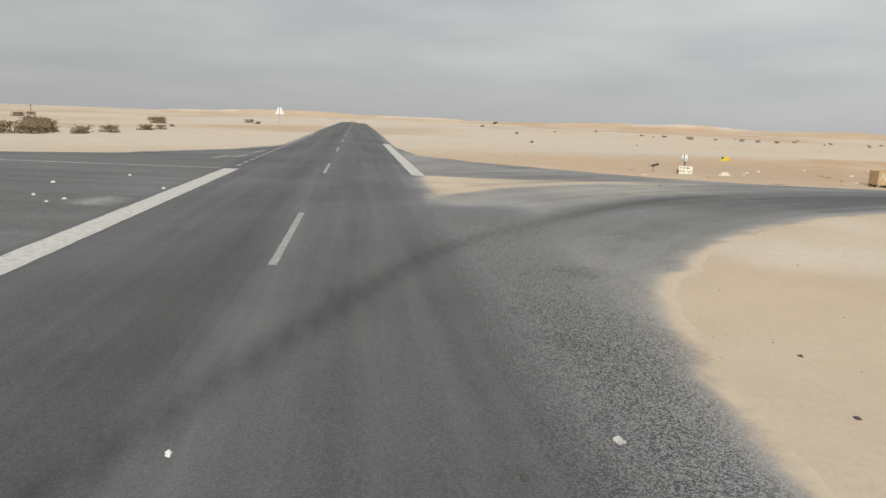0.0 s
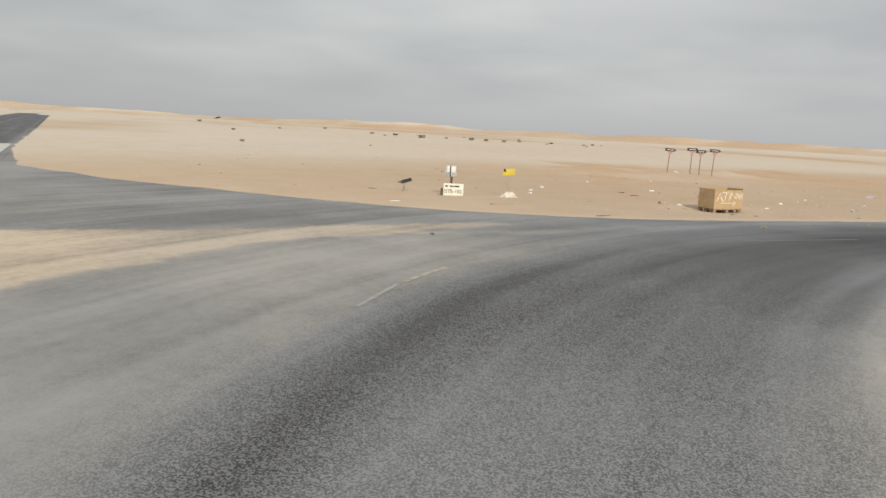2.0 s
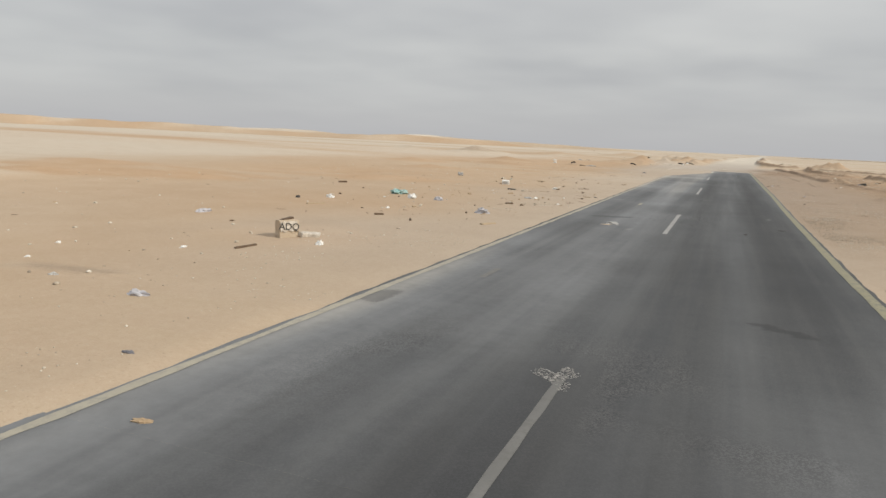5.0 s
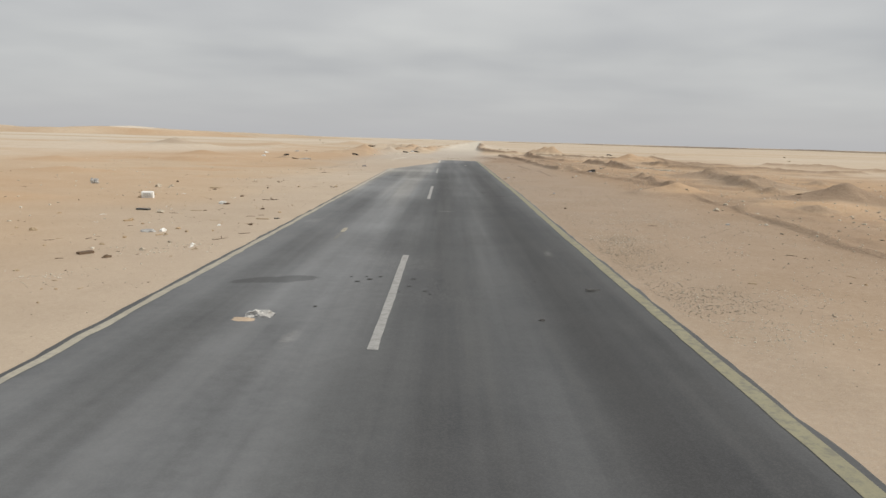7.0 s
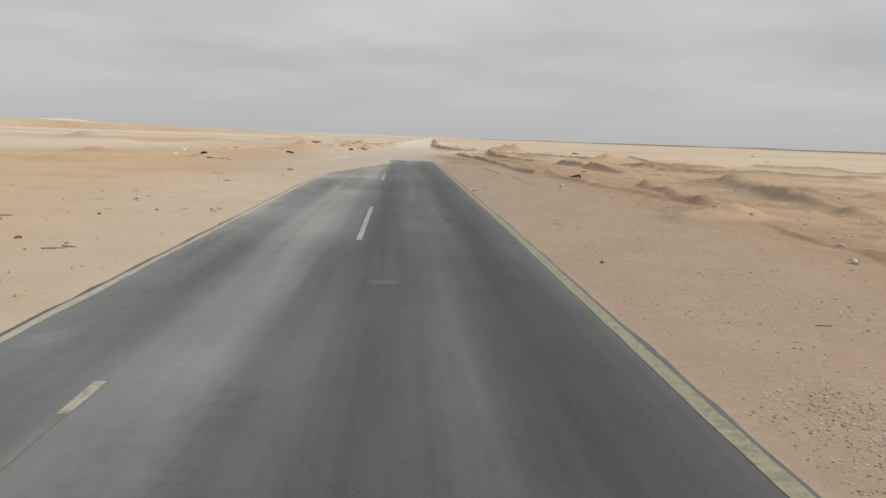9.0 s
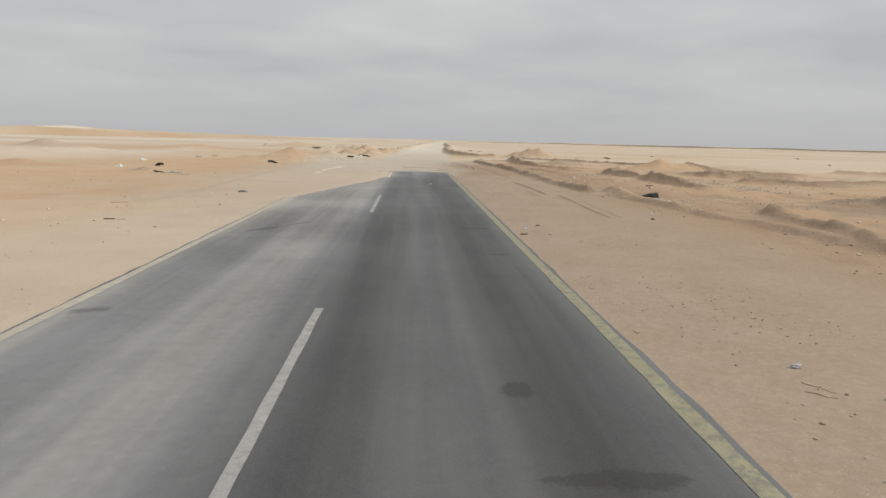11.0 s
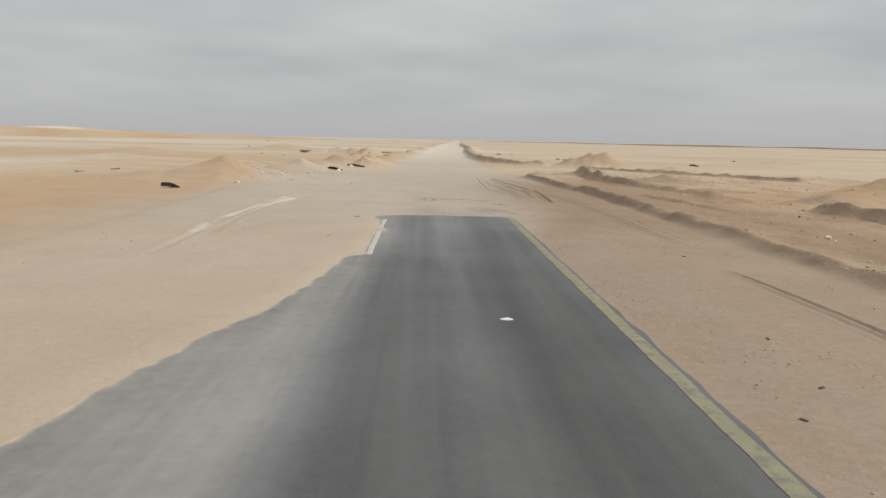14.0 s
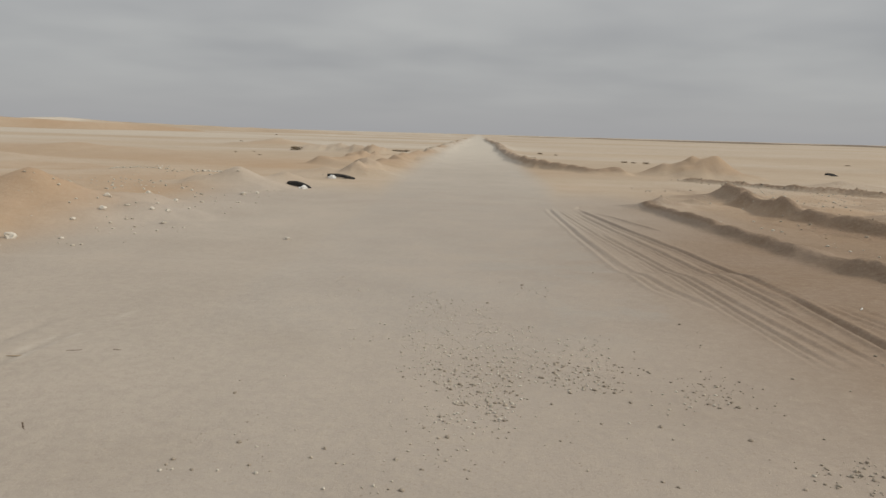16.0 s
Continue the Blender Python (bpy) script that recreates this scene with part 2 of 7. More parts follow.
def paint_material(name, colour, worn=0.45, under=(0.13, 0.128, 0.12)):
    k = Mat(name, 0.75)
    flake = k.noise(7.0, 6, 0.7)
    patch = k.noise(0.9, 4, 0.6)
    c = k.mix(k.ramp(patch, 0.3, 0.75), tuple(v * 0.82 for v in colour), colour)
    gone = k.ramp(k.math("ADD", flake, k.math("MULTIPLY", patch, 0.35)), 0.62, 0.82, 0.0, worn)
    c = k.mix(gone, c, under)
    c = k.mix(k.ramp(k.noise(45.0, 3, 0.6), 0.4, 0.75, 0.0, 0.3), c, under)
    return k.done(c, flake, 0.2, 0.004)


def plain_material(name, a, b, scale=8.0, rough=0.8, metal=0.0, bump=0.15, spec=0.3):
    k = Mat(name, rough, metal, spec)
    n1, n2 = k.noise(scale, 5, 0.6), k.noise(scale * 9, 3, 0.6)
    c = k.mix(k.ramp(n1, 0.3, 0.7), a, b)
    c = k.mix(k.ramp(n2, 0.35, 0.8, 0.0, 0.3), c, tuple(v * 0.55 for v in a))
    return k.done(c, n2, bump, 0.004)


def wood_material(name, a, b, along=(1.0, 14.0, 14.0)):
    k = Mat(name, 0.8)
    t = k.node("ShaderNodeTexCoord")
    grain = k.noise(3.0, 6, 0.6, vec=t.outputs["Object"], stretch=along)
    blotch = k.noise(2.3, 4, 0.6, vec=t.outputs["Object"])
    c = k.mix(k.ramp(grain, 0.3, 0.72), a, b)
    c = k.mix(k.ramp(blotch, 0.42, 0.75, 0.0, 0.5), c, tuple(v * 0.6 for v in a))
    return k.done(c, grain, 0.25, 0.004)


def leaf_material():
    k = Mat("dry_shrub_leaf", 0.85)
    c = k.mix(k.geo.outputs["Random Per Island"], (0.16, 0.125, 0.082), (0.34, 0.27, 0.18))
    return k.done(c)


def stone_material(name, a, b):
    k = Mat(name, 0.92, spec=0.15)
    c = k.mix(k.geo.outputs["Random Per Island"], a, b)
    c = k.mix(k.ramp(k.noise(22.0, 4), 0.35, 0.7, 0.0, 0.45), c, tuple(v * 0.6 for v in a))
    return k.done(c, k.noise(60.0, 4), 0.3, 0.004)


SAND = sand_material()
ASPHALT = asphalt_material()
WHITE_PAINT = paint_material("worn_white_road_paint", (0.36, 0.358, 0.35), 0.4)
FAINT_PAINT = paint_material("faint_white_road_paint", (0.18, 0.178, 0.172), 0.75)
BAND_PAINT = paint_material("white_band_road_paint", (0.58, 0.57, 0.545), 0.35)
YELLOW_PAINT = paint_material("worn_yellow_road_paint", (0.30, 0.282, 0.19), 0.6)
DULL_YELLOW = paint_material("dusty_yellow_road_paint", (0.40, 0.37, 0.30), 0.8, (0.27, 0.258, 0.225))
CREAM_PAINT = paint_material("dusty_cream_road_paint", (0.44, 0.405, 0.34), 0.7, (0.30, 0.28, 0.24))
ORANGE_PAINT = paint_material("cream_yellow_road_paint", (0.42, 0.385, 0.305), 0.6)
PLYWOOD = wood_material("pale_plywood", (0.44, 0.305, 0.165), (0.54, 0.40, 0.235), (14.0, 1.5, 14.0))
PALLET_WOOD = wood_material("grey_pallet_wood", (0.24, 0.17, 0.11), (0.36, 0.27, 0.18))
DARK_WOOD = wood_material("dark_weathered_wood", (0.09, 0.06, 0.04), (0.17, 0.12, 0.08))
TAN_WOOD = wood_material("bleached_plank", (0.34, 0.26, 0.17), (0.46, 0.37, 0.26))
SPRAY_WHITE = plain_material("white_spray_paint", (0.74, 0.72, 0.66), (0.82, 0.8, 0.75), 12.0)
RUST_RED = plain_material("rusty_red_steel", (0.21, 0.11, 0.085), (0.31, 0.18, 0.14), 14.0, 0.75)
PINK_PAINT = plain_material("faded_pink_paint", (0.45, 0.24, 0.19), (0.56, 0.36, 0.29), 9.0)
BLACK_PAINT = plain_material("black_sign_paint", (0.022, 0.022, 0.022), (0.05, 0.048, 0.045), 10.0, 0.6)
WHITE_BOARD = plain_material("cream_white_board", (0.72, 0.69, 0.58), (0.82, 0.8, 0.7), 5.0, 0.6)
GREY_BOARD = plain_material("grey_sheet_metal", (0.36, 0.35, 0.32), (0.48, 0.47, 0.44), 6.0, 0.55, 0.2)
PAPER = plain_material("white_paper_sheet", (0.72, 0.72, 0.7), (0.82, 0.82, 0.8), 6.0, 0.7)
YELLOW_BOARD = plain_material("yellow_plastic_board", (0.62, 0.47, 0.05), (0.70, 0.56, 0.09), 5.0, 0.5)
RUBBER = plain_material("dusty_black_rubber", (0.018, 0.018, 0.019), (0.045, 0.043, 0.04), 7.0, 0.8)
BLOCK = plain_material("rough_concrete_block", (0.42, 0.34, 0.25), (0.52, 0.43, 0.33), 7.0, 0.95, bump=0.4)
WHITEWASH = plain_material("chipped_whitewash", (0.40, 0.35, 0.29), (0.66, 0.61, 0.54), 14.0, 0.9, bump=0.3)
TEAL_PLASTIC = plain_material("teal_plastic_sheet", (0.16, 0.34, 0.33), (0.46, 0.60, 0.58), 8.0, 0.45)
WHITE_PLASTIC = plain_material("white_plastic_bag", (0.66, 0.66, 0.64), (0.8, 0.8, 0.78), 8.0, 0.45)
BLUE_PLASTIC = plain_material("faded_blue_plastic", (0.37, 0.36, 0.39), (0.48, 0.47, 0.49), 8.0, 0.5)
GREY_CLOTH = plain_material("grey_white_cloth", (0.30, 0.295, 0.29), (0.54, 0.53, 0.51), 6.0, 0.95, bump=0.4)
BLACK_PLASTIC = plain_material("black_plastic", (0.045, 0.043, 0.042), (0.085, 0.08, 0.075), 8.0, 0.5)
CREAM_SHEET = plain_material("cream_plastic_sheet", (0.56, 0.50, 0.43), (0.74, 0.69, 0.62), 6.0, 0.7)
SLATE_PLASTIC = plain_material("slate_plastic", (0.10, 0.10, 0.115), (0.20, 0.20, 0.22), 8.0, 0.6)
CARD = plain_material("torn_cardboard", (0.36, 0.26, 0.16), (0.47, 0.36, 0.24), 6.0, 0.9)
LEAF = leaf_material()
TWIG = plain_material("grey_twig", (0.13, 0.10, 0.07), (0.22, 0.17, 0.12), 20.0, 0.9)
PALE_STONE = stone_material("pale_limestone", (0.46, 0.41, 0.33), (0.66, 0.61, 0.53))
GRAVEL_STONE = stone_material("grey_brown_gravel", (0.29, 0.245, 0.19), (0.50, 0.44, 0.36))
CRUST = stone_material("crumbled_asphalt", (0.20, 0.195, 0.19), (0.42, 0.41, 0.39))
DARK_RIDGE = stone_material("dark_gravel_ridge", (0.25, 0.20, 0.15), (0.29, 0.24, 0.185))
GALVANISED = plain_material("galvanised_post", (0.38, 0.39, 0.40), (0.5, 0.51, 0.52), 9.0, 0.5, 0.6)


# ---------------------------------------------------------------- noise and shapes in plan
def hash2(i, j, seed):
    n = (i.astype(np.int64) * 374761393 + j.astype(np.int64) * 668265263 + seed * 974634777) & 0xFFFFFFFF
    n = ((n ^ (n >> 13)) * 1274126177) & 0xFFFFFFFF
    n = ((n ^ (n >> 16)) * 2246822519) & 0xFFFFFFFF
    return ((n ^ (n >> 15)) & 0xFFFFFF) / float(0xFFFFFF)


def vnoise(x, y, seed=0):
    i, j = np.floor(x), np.floor(y)
    u, v = x - i, y - j
    u, v = u * u * (3 - 2 * u), v * v * (3 - 2 * v)
    a, b = hash2(i, j, seed), hash2(i + 1, j, seed)
    c, d = hash2(i, j + 1, seed), hash2(i + 1, j + 1, seed)
    return (a * (1 - u) + b * u) * (1 - v) + (c * (1 - u) + d * u) * v - 0.5


def fbm(x, y, scale, octaves=4, seed=0):
    total, amp = 0.0, 1.0
    for o in range(octaves):
        total = total + amp * vnoise(x * scale, y * scale, seed + 17 * o)
        scale, amp = scale * 2.03, amp * 0.5
    return total


def step(a, b, x):
    t = np.clip((x - a) / (b - a), 0, 1)
    return t * t * (3 - 2 * t)


def line_distance(x, y, pts):
    """Distance from a polyline, the way run along it, and the signed offset (left of it is positive)."""
    best = np.full(np.shape(x), 1e9)
    along, side = np.zeros(np.shape(x)), np.zeros(np.shape(x))
    run = 0.0
    for (x0, y0), (x1, y1) in zip(pts, pts[1:]):
        dx, dy = x1 - x0, y1 - y0
        length = math.hypot(dx, dy)
        t = np.clip(((x - x0) * dx + (y - y0) * dy) / length ** 2, 0, 1)
        d = np.hypot(x - x0 - t * dx, y - y0 - t * dy)
        near = d < best
        best = np.where(near, d, best)
        along = np.where(near, run + t * length, along)
        side = np.where(near, np.sign(dx * (y - y0) - dy * (x - x0)) * d, side)
        run += length
    return best, along, side


def inside(x, y, pts):
    odd = np.zeros(np.shape(x), bool)
    for (x0, y0), (x1, y1) in zip(pts, pts[1:] + pts[:1]):
        if y0 == y1:
            continue
        cross = ((y0 > y) != (y1 > y)) & (x < (x1 - x0) * (y - y0) / (y1 - y0) + x0)
        odd ^= cross
    return odd


def depth_in(x, y, pts):
    """Signed distance from the rim of a polygon, positive inside it."""
    d = line_distance(x, y, pts + pts[:1])[0]
    return np.where(inside(x, y, pts), d, -d)


# the through road runs along M_DIR from M_ORIGIN; s along it, d to its right
M_ORIGIN = (10.24, -21.32)
M_DIR = (-0.9918, -0.1279)


def main_xy(s, d):
    return M_ORIGIN[0] + s * M_DIR[0] + d * M_DIR[1], M_ORIGIN[1] + s * M_DIR[1] - d * M_DIR[0]


def main_sd(x, y):
    dx, dy = x - M_ORIGIN[0], y - M_ORIGIN[1]
    return dx * M_DIR[0] + dy * M_DIR[1], dx * M_DIR[1] - dy * M_DIR[0]


def bend(s):
    """The through road swings to the left far away."""
    return -0.0011 * np.maximum(s - 300.0, 0.0) ** 2 / 2.2


DRIFT = [(-7, 56.5), (-3.6, 59.4), (-3.1, 60.6), (-2.75, 62.3), (-2.4, 63.7), (-2.0, 65.6), (-1.72, 66.9), (-1.42, 68.5),
         (-1.0, 69.7), (-0.72, 71.4), (-0.5, 73.0), (-0.36, 74.0), (-0.10, 74.15), (-0.10, 77.4), (0.14, 77.8), (-0.06, 78.6),
         (-0.1, 79.8), (-0.45, 80.8), (-0.1, 81.15), (0.7, 81.36), (1.5, 81.42), (2.6, 81.36), (3.4, 81.2), (3.75, 80.8), (8, 80.4), (8, 92), (-7, 92)]
THROAT_SAND = [(60, -9.4), (40, -12.6), (30, -14.2), (22.4, -15.5), (20.5, -15.45), (19, -15.2), (17.3, -14.9), (16.2, -14.45),
               (14.7, -13.7), (13.2, -12.85), (11.7, -11.75), (9.2, -9.6), (8, -8.0), (6.6, -6.2), (5.6, -4.2), (4.8, -1.5),
               (4.25, 2), (3.9, 6), (3.85, 9), (60, 9)]
ISLAND = [(-1.5, -19.35), (1.5, -19.0), (4.6, -18.7), (7.3, -18.75), (5.0, -17.9), (3.3, -16.9), (1.1, -14.8), (-0.7, -12.0),
          (-2.0, -8.6), (-2.6, -7.6), (-2.9, -9.0), (-2.5, -11.5), (-1.95, -14.5), (-1.65, -17.1), (-1.95, -18.9)]
SLIP_SAND = [(-70, -27.2), (-34, -22.9), (-27, -21.8), (-23.2, -21.2), (-17.5, -19.8), (-12.6, -16.4), (-9.7, -13.4), (-7.05, -10.6),
             (-5.15, -7.8), (-4.0, -5.0), (-3.5, -2.5), (-3.28, 0.5), (-3.27, 3.5), (-3.3, 8), (-70, 8)]
LEFT_SAND = [(-70, -35.9), (-34, -31.2), (-24.4, -30.2), (-16.9, -31.6), (-9.6, -35.1), (-7.3, -39.4), (-6.5, -48), (-6.5, -100), (-70, -100)]
EAST_SAND = [(60, -20.3), (34, -24), (18, -31), (9, -37), (4, -43), (2, -50), (2, -100), (60, -100)]


def cover(x, y):
    """How far a place lies under the sand that has blown over the asphalt (negative: bare)."""
    best = np.full(np.shape(x), -1e3)
    for pts in (DRIFT, THROAT_SAND, SLIP_SAND, LEFT_SAND, EAST_SAND):
        best = np.maximum(best, depth_in(x, y, pts))
    calm = 1 - 0.6 * step(54, 60, y) * step(4.5, 3.0, x) - 0.7 * step(-9, -6, y) * step(20, 10, y) * step(0, -2, x)
    return best + calm * 0.22 * fbm(x, y, 0.8, 3, 5) + (0.4 + 0.6 * calm) * 0.14 * fbm(x, y, 2.6, 3, 6)


def track_mid(y):
    return 0.7 + 0.046 * (y - 85.0)


# ---------------------------------------------------------------- the lie of the land
MOUNDS = []
BERMS = []
RUTS = []


def mound(x, y, h, rx, ry, turn=0.0, orange=0.6, soil_shade=0.0):
    MOUNDS.append((x, y, h, rx, ry, radians(turn), orange, soil_shade))


def berm(pts, h, w, soil_shade=0.6, orange=0.0, rough=0.7):
    BERMS.append((pts, h, w, soil_shade, orange, rough))


def rut(pts, deep=0.035, w=0.1):
    RUTS.append((pts, deep, w))


# heaps beside the track
mound(-9.15, 97.4, 1.15, 2.4, 2.1, 20, 0.9, 0.1)
mound(-6.9, 99.6, 0.22, 1.7, 1.5, 0, 0.5)
mound(-12.4, 96.0, 0.35, 2.6, 2.0, 0, 0.5)
mound(-6.9, 107.0, 0.75, 1.6, 1.3, 0, 0.2)
mound(-8.6, 107.6, 0.32, 1.7, 1.5, 0, 0.3)
mound(-5.7, 109.4, 0.5, 1.5, 1.2, 0, 0.3)
mound(-21.8, 78.0, 0.5, 3.2, 1.8, 0, 0.95, 0.15)
mound(-18.7, 64.2, 0.35, 4.0, 1.4, -20, 0.9, 0.1)
mound(-5.0, 115.5, 0.4, 2.2, 2.6, 0, 0.5)
mound(-13.0, 114.5, 0.3, 3.2, 1.3, 0, 0.3)
mound(-13.8, 76.0, 0.3, 0.8, 0.7, 0, 0.3, 0.5)
mound(-37.5, 113.0, 1.3, 4.6, 3.6, 0, 0.5, 0.55)
mound(-52.0, 118.0, 0.6, 4.0, 3.0, 0, 0.3, 0.3)
mound(-20.0, 170.0, 1.0, 5.0, 4.0, 0, 0.5)
mound(-24.0, 120.0, 0.5, 5.0, 3.0, 0, 0.6)
mound(-30.0, 140.0, 0.6, 6.0, 4.0, 0, 0.4)
mound(-18.4, 47.8, 0.32, 3.0, 1.6, 0, 0.8)
mound(-24.4, 58.0, 0.4, 3.6, 2.2, 0, 0.8)
mound(-22.3, 14.0, 0.22, 3.2, 3.0, 0, 0.5)
mound(-24.2, 18.4, 0.4, 1.6, 1.4, 0, 0.0)
mound(-25.5, 9.5, 0.42, 3.2, 2.6, 0, 1.0)
mound(-29.5, 15.5, 0.35, 3.4, 2.6, 0, 1.0)
mound(-25.0, 21.8, 0.34, 4.5, 3.0, 25, 1.0)
mound(-21.0, 25.5, 0.22, 3.4, 1.8, 0, 1.0)
mound(-30.7, 29.5, 0.3, 4.5, 2.2, 0, 0.9)
mound(-18.0, 6.5, 0.12, 3.5, 2.5, 0, 0.8)
mound(-6.0, 1.8, -0.15, 1.9, 2.4, 0, 0.2)
mound(-6.9, 13.0, 0.06, 1.8, 2.0, 0, 0.5)
# barely raised: a long streak of darker ground
mound(-7.3, 7.9, 0.02, 0.9, 0.3, 20, 0.0, 0.45)
mound(-15.0, 33.0, 0.2, 4.0, 3.0, 0, 0.9)
mound(16.9, 122.6, 1.0, 1.8, 1.8, 0, 0.5, 0.3)
mound(15.6, 123.2, 0.9, 1.7, 1.6, 0, 0.6)
mound(14.0, 123.6, 0.55, 1.3, 1.2, 0, 0.4, 0.2)
mound(20.2, 115.0, 0.45, 2.6, 1.6, 0, 0.3, 0.3)
mound(11.5, 107.0, 0.42, 1.5, 1.5, 0, 0.1, 0.75)
mound(14.3, 99.6, 0.55, 1.9, 1.3, -35, 0.1, 0.75)
mound(7.9, 103.4, 0.34, 0.9, 0.8, 0, 0.3, 0.5)
mound(9.2, 104.2, 0.3, 0.9, 0.7, 0, 0.2, 0.5)
mound(9.8, 64.7, 0.34, 0.95, 0.85, 0, 0.7, 0.2)
mound(20.6, 90.0, 0.98, 3.2, 2.6, 0, 0.95)
mound(23.6, 91.5, 0.45, 2.6, 2.0, 0, 0.7)
mound(16.4, 87.2, 0.45, 1.2, 1.0, 0, 0.3, 0.5)
mound(10.7, 43.0, 0.55, 1.6, 1.4, 0, 0.95)
mound(16.6, 40.6, 0.9, 2.3, 1.9, 0, 0.1, 1.0)
mound(14.0, 37.6, 0.3, 2.2, 1.7, 0, 0.9)
mound(13.3, 36.2, 0.22, 0.5, 0.45, 0, 0.4, 0.6)
mound(18.2, 58.5, 0.6, 2.6, 3.2, 20, 0.1, 0.8)
mound(17.2, 50.5, 0.5, 1.6, 3.4, 12, 0.1, 0.75)
mound(22.3, 53.5, 0.35, 1.0, 0.8, 0, 0.4, 0.5)
mound(41.0, 139.0, 0.7, 4.0, 3.0, 0, 0.5)
mound(30.0, 98.0, 0.4, 5.0, 2.0, 0, 0.5, 0.3)
mound(39.0, 84.0, 0.3, 5.0, 6.0, 0, 0.8, 0.3)

# banks pushed up by a grader
berm([(7.2, 104.0), (7.6, 101.9), (7.8, 98.5), (8.05, 95.0), (8.3, 91.2), (8.5, 86.0), (8.65, 82.0), (8.85, 76.0), (9.0, 71.0), (9.3, 66.0)], 0.19, 0.32, 0.75, 0.1, 0.9)
berm([(9.3, 66.0), (9.95, 63.8), (10.45, 61.3), (10.6, 58.6), (10.9, 56.2), (11.3, 53.8), (11.7, 50.5)], 0.09, 0.36, 0.4, 0.5, 1.6)
berm([(13.6, 59.5), (13.0, 56.8), (12.4, 53.4), (12.1, 50.0), (12.3, 47.6)], 0.17, 0.45, 0.6, 0.4, 2.0)
berm([(31.0, 86.6), (28.1, 87.8), (24.3, 89.0), (22.5, 91.0)], 0.26, 0.6, 0.7, 0.3)
berm([(37.0, 73.6), (33.0, 72.6), (28.8, 75.2), (24.6, 74.3), (20.0, 76.8)], 0.24, 0.6, 0.7, 0.3)
berm([(11.6, 107.8), (11.2, 104.4), (11.4, 101.9), (11.6, 98.8), (12.1, 96.5), (12.8, 94.6), (13.3, 92.6), (13.6, 90.2)], 0.27, 0.42, 0.8, 0.05, 1.4)
berm([(10.6, 91.4), (10.65, 89.7), (10.7, 87.8), (11.1, 86.2), (11.6, 83.8)], 0.07, 0.2, 0.6, 0.2, 1.6)
berm([(14.8, 85.5), (15.2, 82.2), (15.7, 78.9), (15.5, 75.4), (15.6, 72.0), (15.9, 69.0)], 0.26, 0.46, 0.75, 0.2, 1.4)
berm([(13.2, 118.9), (14.7, 117.5), (16.1, 115.5), (17.2, 112.8), (18.7, 111.6), (19.8, 110.1), (21.4, 108.1), (22.8, 105.8), (24.5, 103.0)], 0.15, 0.24, 0.75, 0.3, 2.6)
berm([(21.0, 86.4), (21.7, 83.2), (23.4, 82.6), (26.0, 79.0)], 0.3, 0.7, 0.7)
berm([(18.0, 62.8), (17.6, 58.0), (17.2, 53.0), (16.4, 48.6), (16.0, 44.4)], 0.17, 0.6, 0.6, 0.2, 2.0)
berm([(11.0, 41.4), (11.05, 37.8), (10.5, 34.4), (10.2, 31.0), (9.9, 28.2), (10.1, 24.0), (10.8, 19.0)], 0.05, 0.2, 0.6, 0.4, 1.8)
berm([(36.7, 94.4), (37.9, 86.5), (39.7, 80.6), (44.0, 70.0)], 0.2, 0.8, 0.6, 0.6, 1.5)
berm([(12.2, 122.6), (9.6, 123.4), (7.4, 128.5), (6.5, 138.0), (7.0, 152.0), (7.8, 170.0), (9.8, 200.0), (12.0, 260.0), (17.0, 380.0)], 0.42, 0.7, 0.6, 0.3)
berm([(-3.6, 113.5), (-3.0, 120.0), (-1.7, 133.0), (-0.6, 150.0), (1.0, 178.0), (3.2, 220.0), (5.0, 262.0), (10.0, 380.0)], 0.45, 0.9, 0.2, 0.6)
berm([(-14.0, 152.0), (-11.0, 153.5), (-7.8, 151.4), (-5.0, 147.0)], 0.6, 1.5, 0.1, 0.6)
berm([(-7.4, 125.0), (-5.9, 128.0), (-4.2, 137.0)], 0.5, 1.3, 0.1, 0.6)

# wheel marks beside the track, fanning out where vehicles turn off it
mark = random.Random(9)
FAN_INNER = [(4.25, 101.8), (4.28, 97.0), (4.38, 94.0), (4.48, 91.5), (4.52, 89.0), (4.62, 86.8)]
FAN_OUTER = [(5.1, 102.6), (5.45, 98.2), (5.85, 95.0), (6.05, 92.4), (6.08, 89.8), (6.0, 87.2)]
for k in range(19):
    f, wob = mark.random(), mark.uniform(-0.1, 0.1)
    line = [(a[0] + (b[0] - a[0]) * f + wob * (i - 2) * 0.4, a[1] + (b[1] - a[1]) * f) for i, (a, b) in enumerate(zip(FAN_INNER, FAN_OUTER))]
    line = line[mark.choice((0, 0, 1, 1, 2)):]
    line = line[:len(line) - mark.choice((0, 1, 1, 2))]
    rut(line, mark.choice((0.006, 0.009, 0.012, 0.017)), mark.uniform(0.032, 0.042))
for k in range(3):
    a, wob = 0.09 * k, mark.uniform(-0.05, 0.05)
    rut([(4.1 - 0.4 * a, 102.6 - a), (3.92 + 0.2 * a, 96.7), (3.88 + 0.7 * a + wob, 92.9), (4.0 + a, 90.6), (4.3 + 1.1 * a, 89.5 - 2 * a)], mark.choice((0.008, 0.012, 0.018)), mark.uniform(0.04, 0.055))
rut([(4.95, 102.4), (5.3, 97.9), (5.68, 94.8), (5.86, 92.3), (5.86, 90.2), (5.76, 88.2), (5.6, 85.6)], 0.032, 0.055)
rut([(4.75, 101.4), (4.95, 97.4), (5.2, 94.4), (5.35, 91.8), (5.4, 89.0)], 0.02, 0.045)
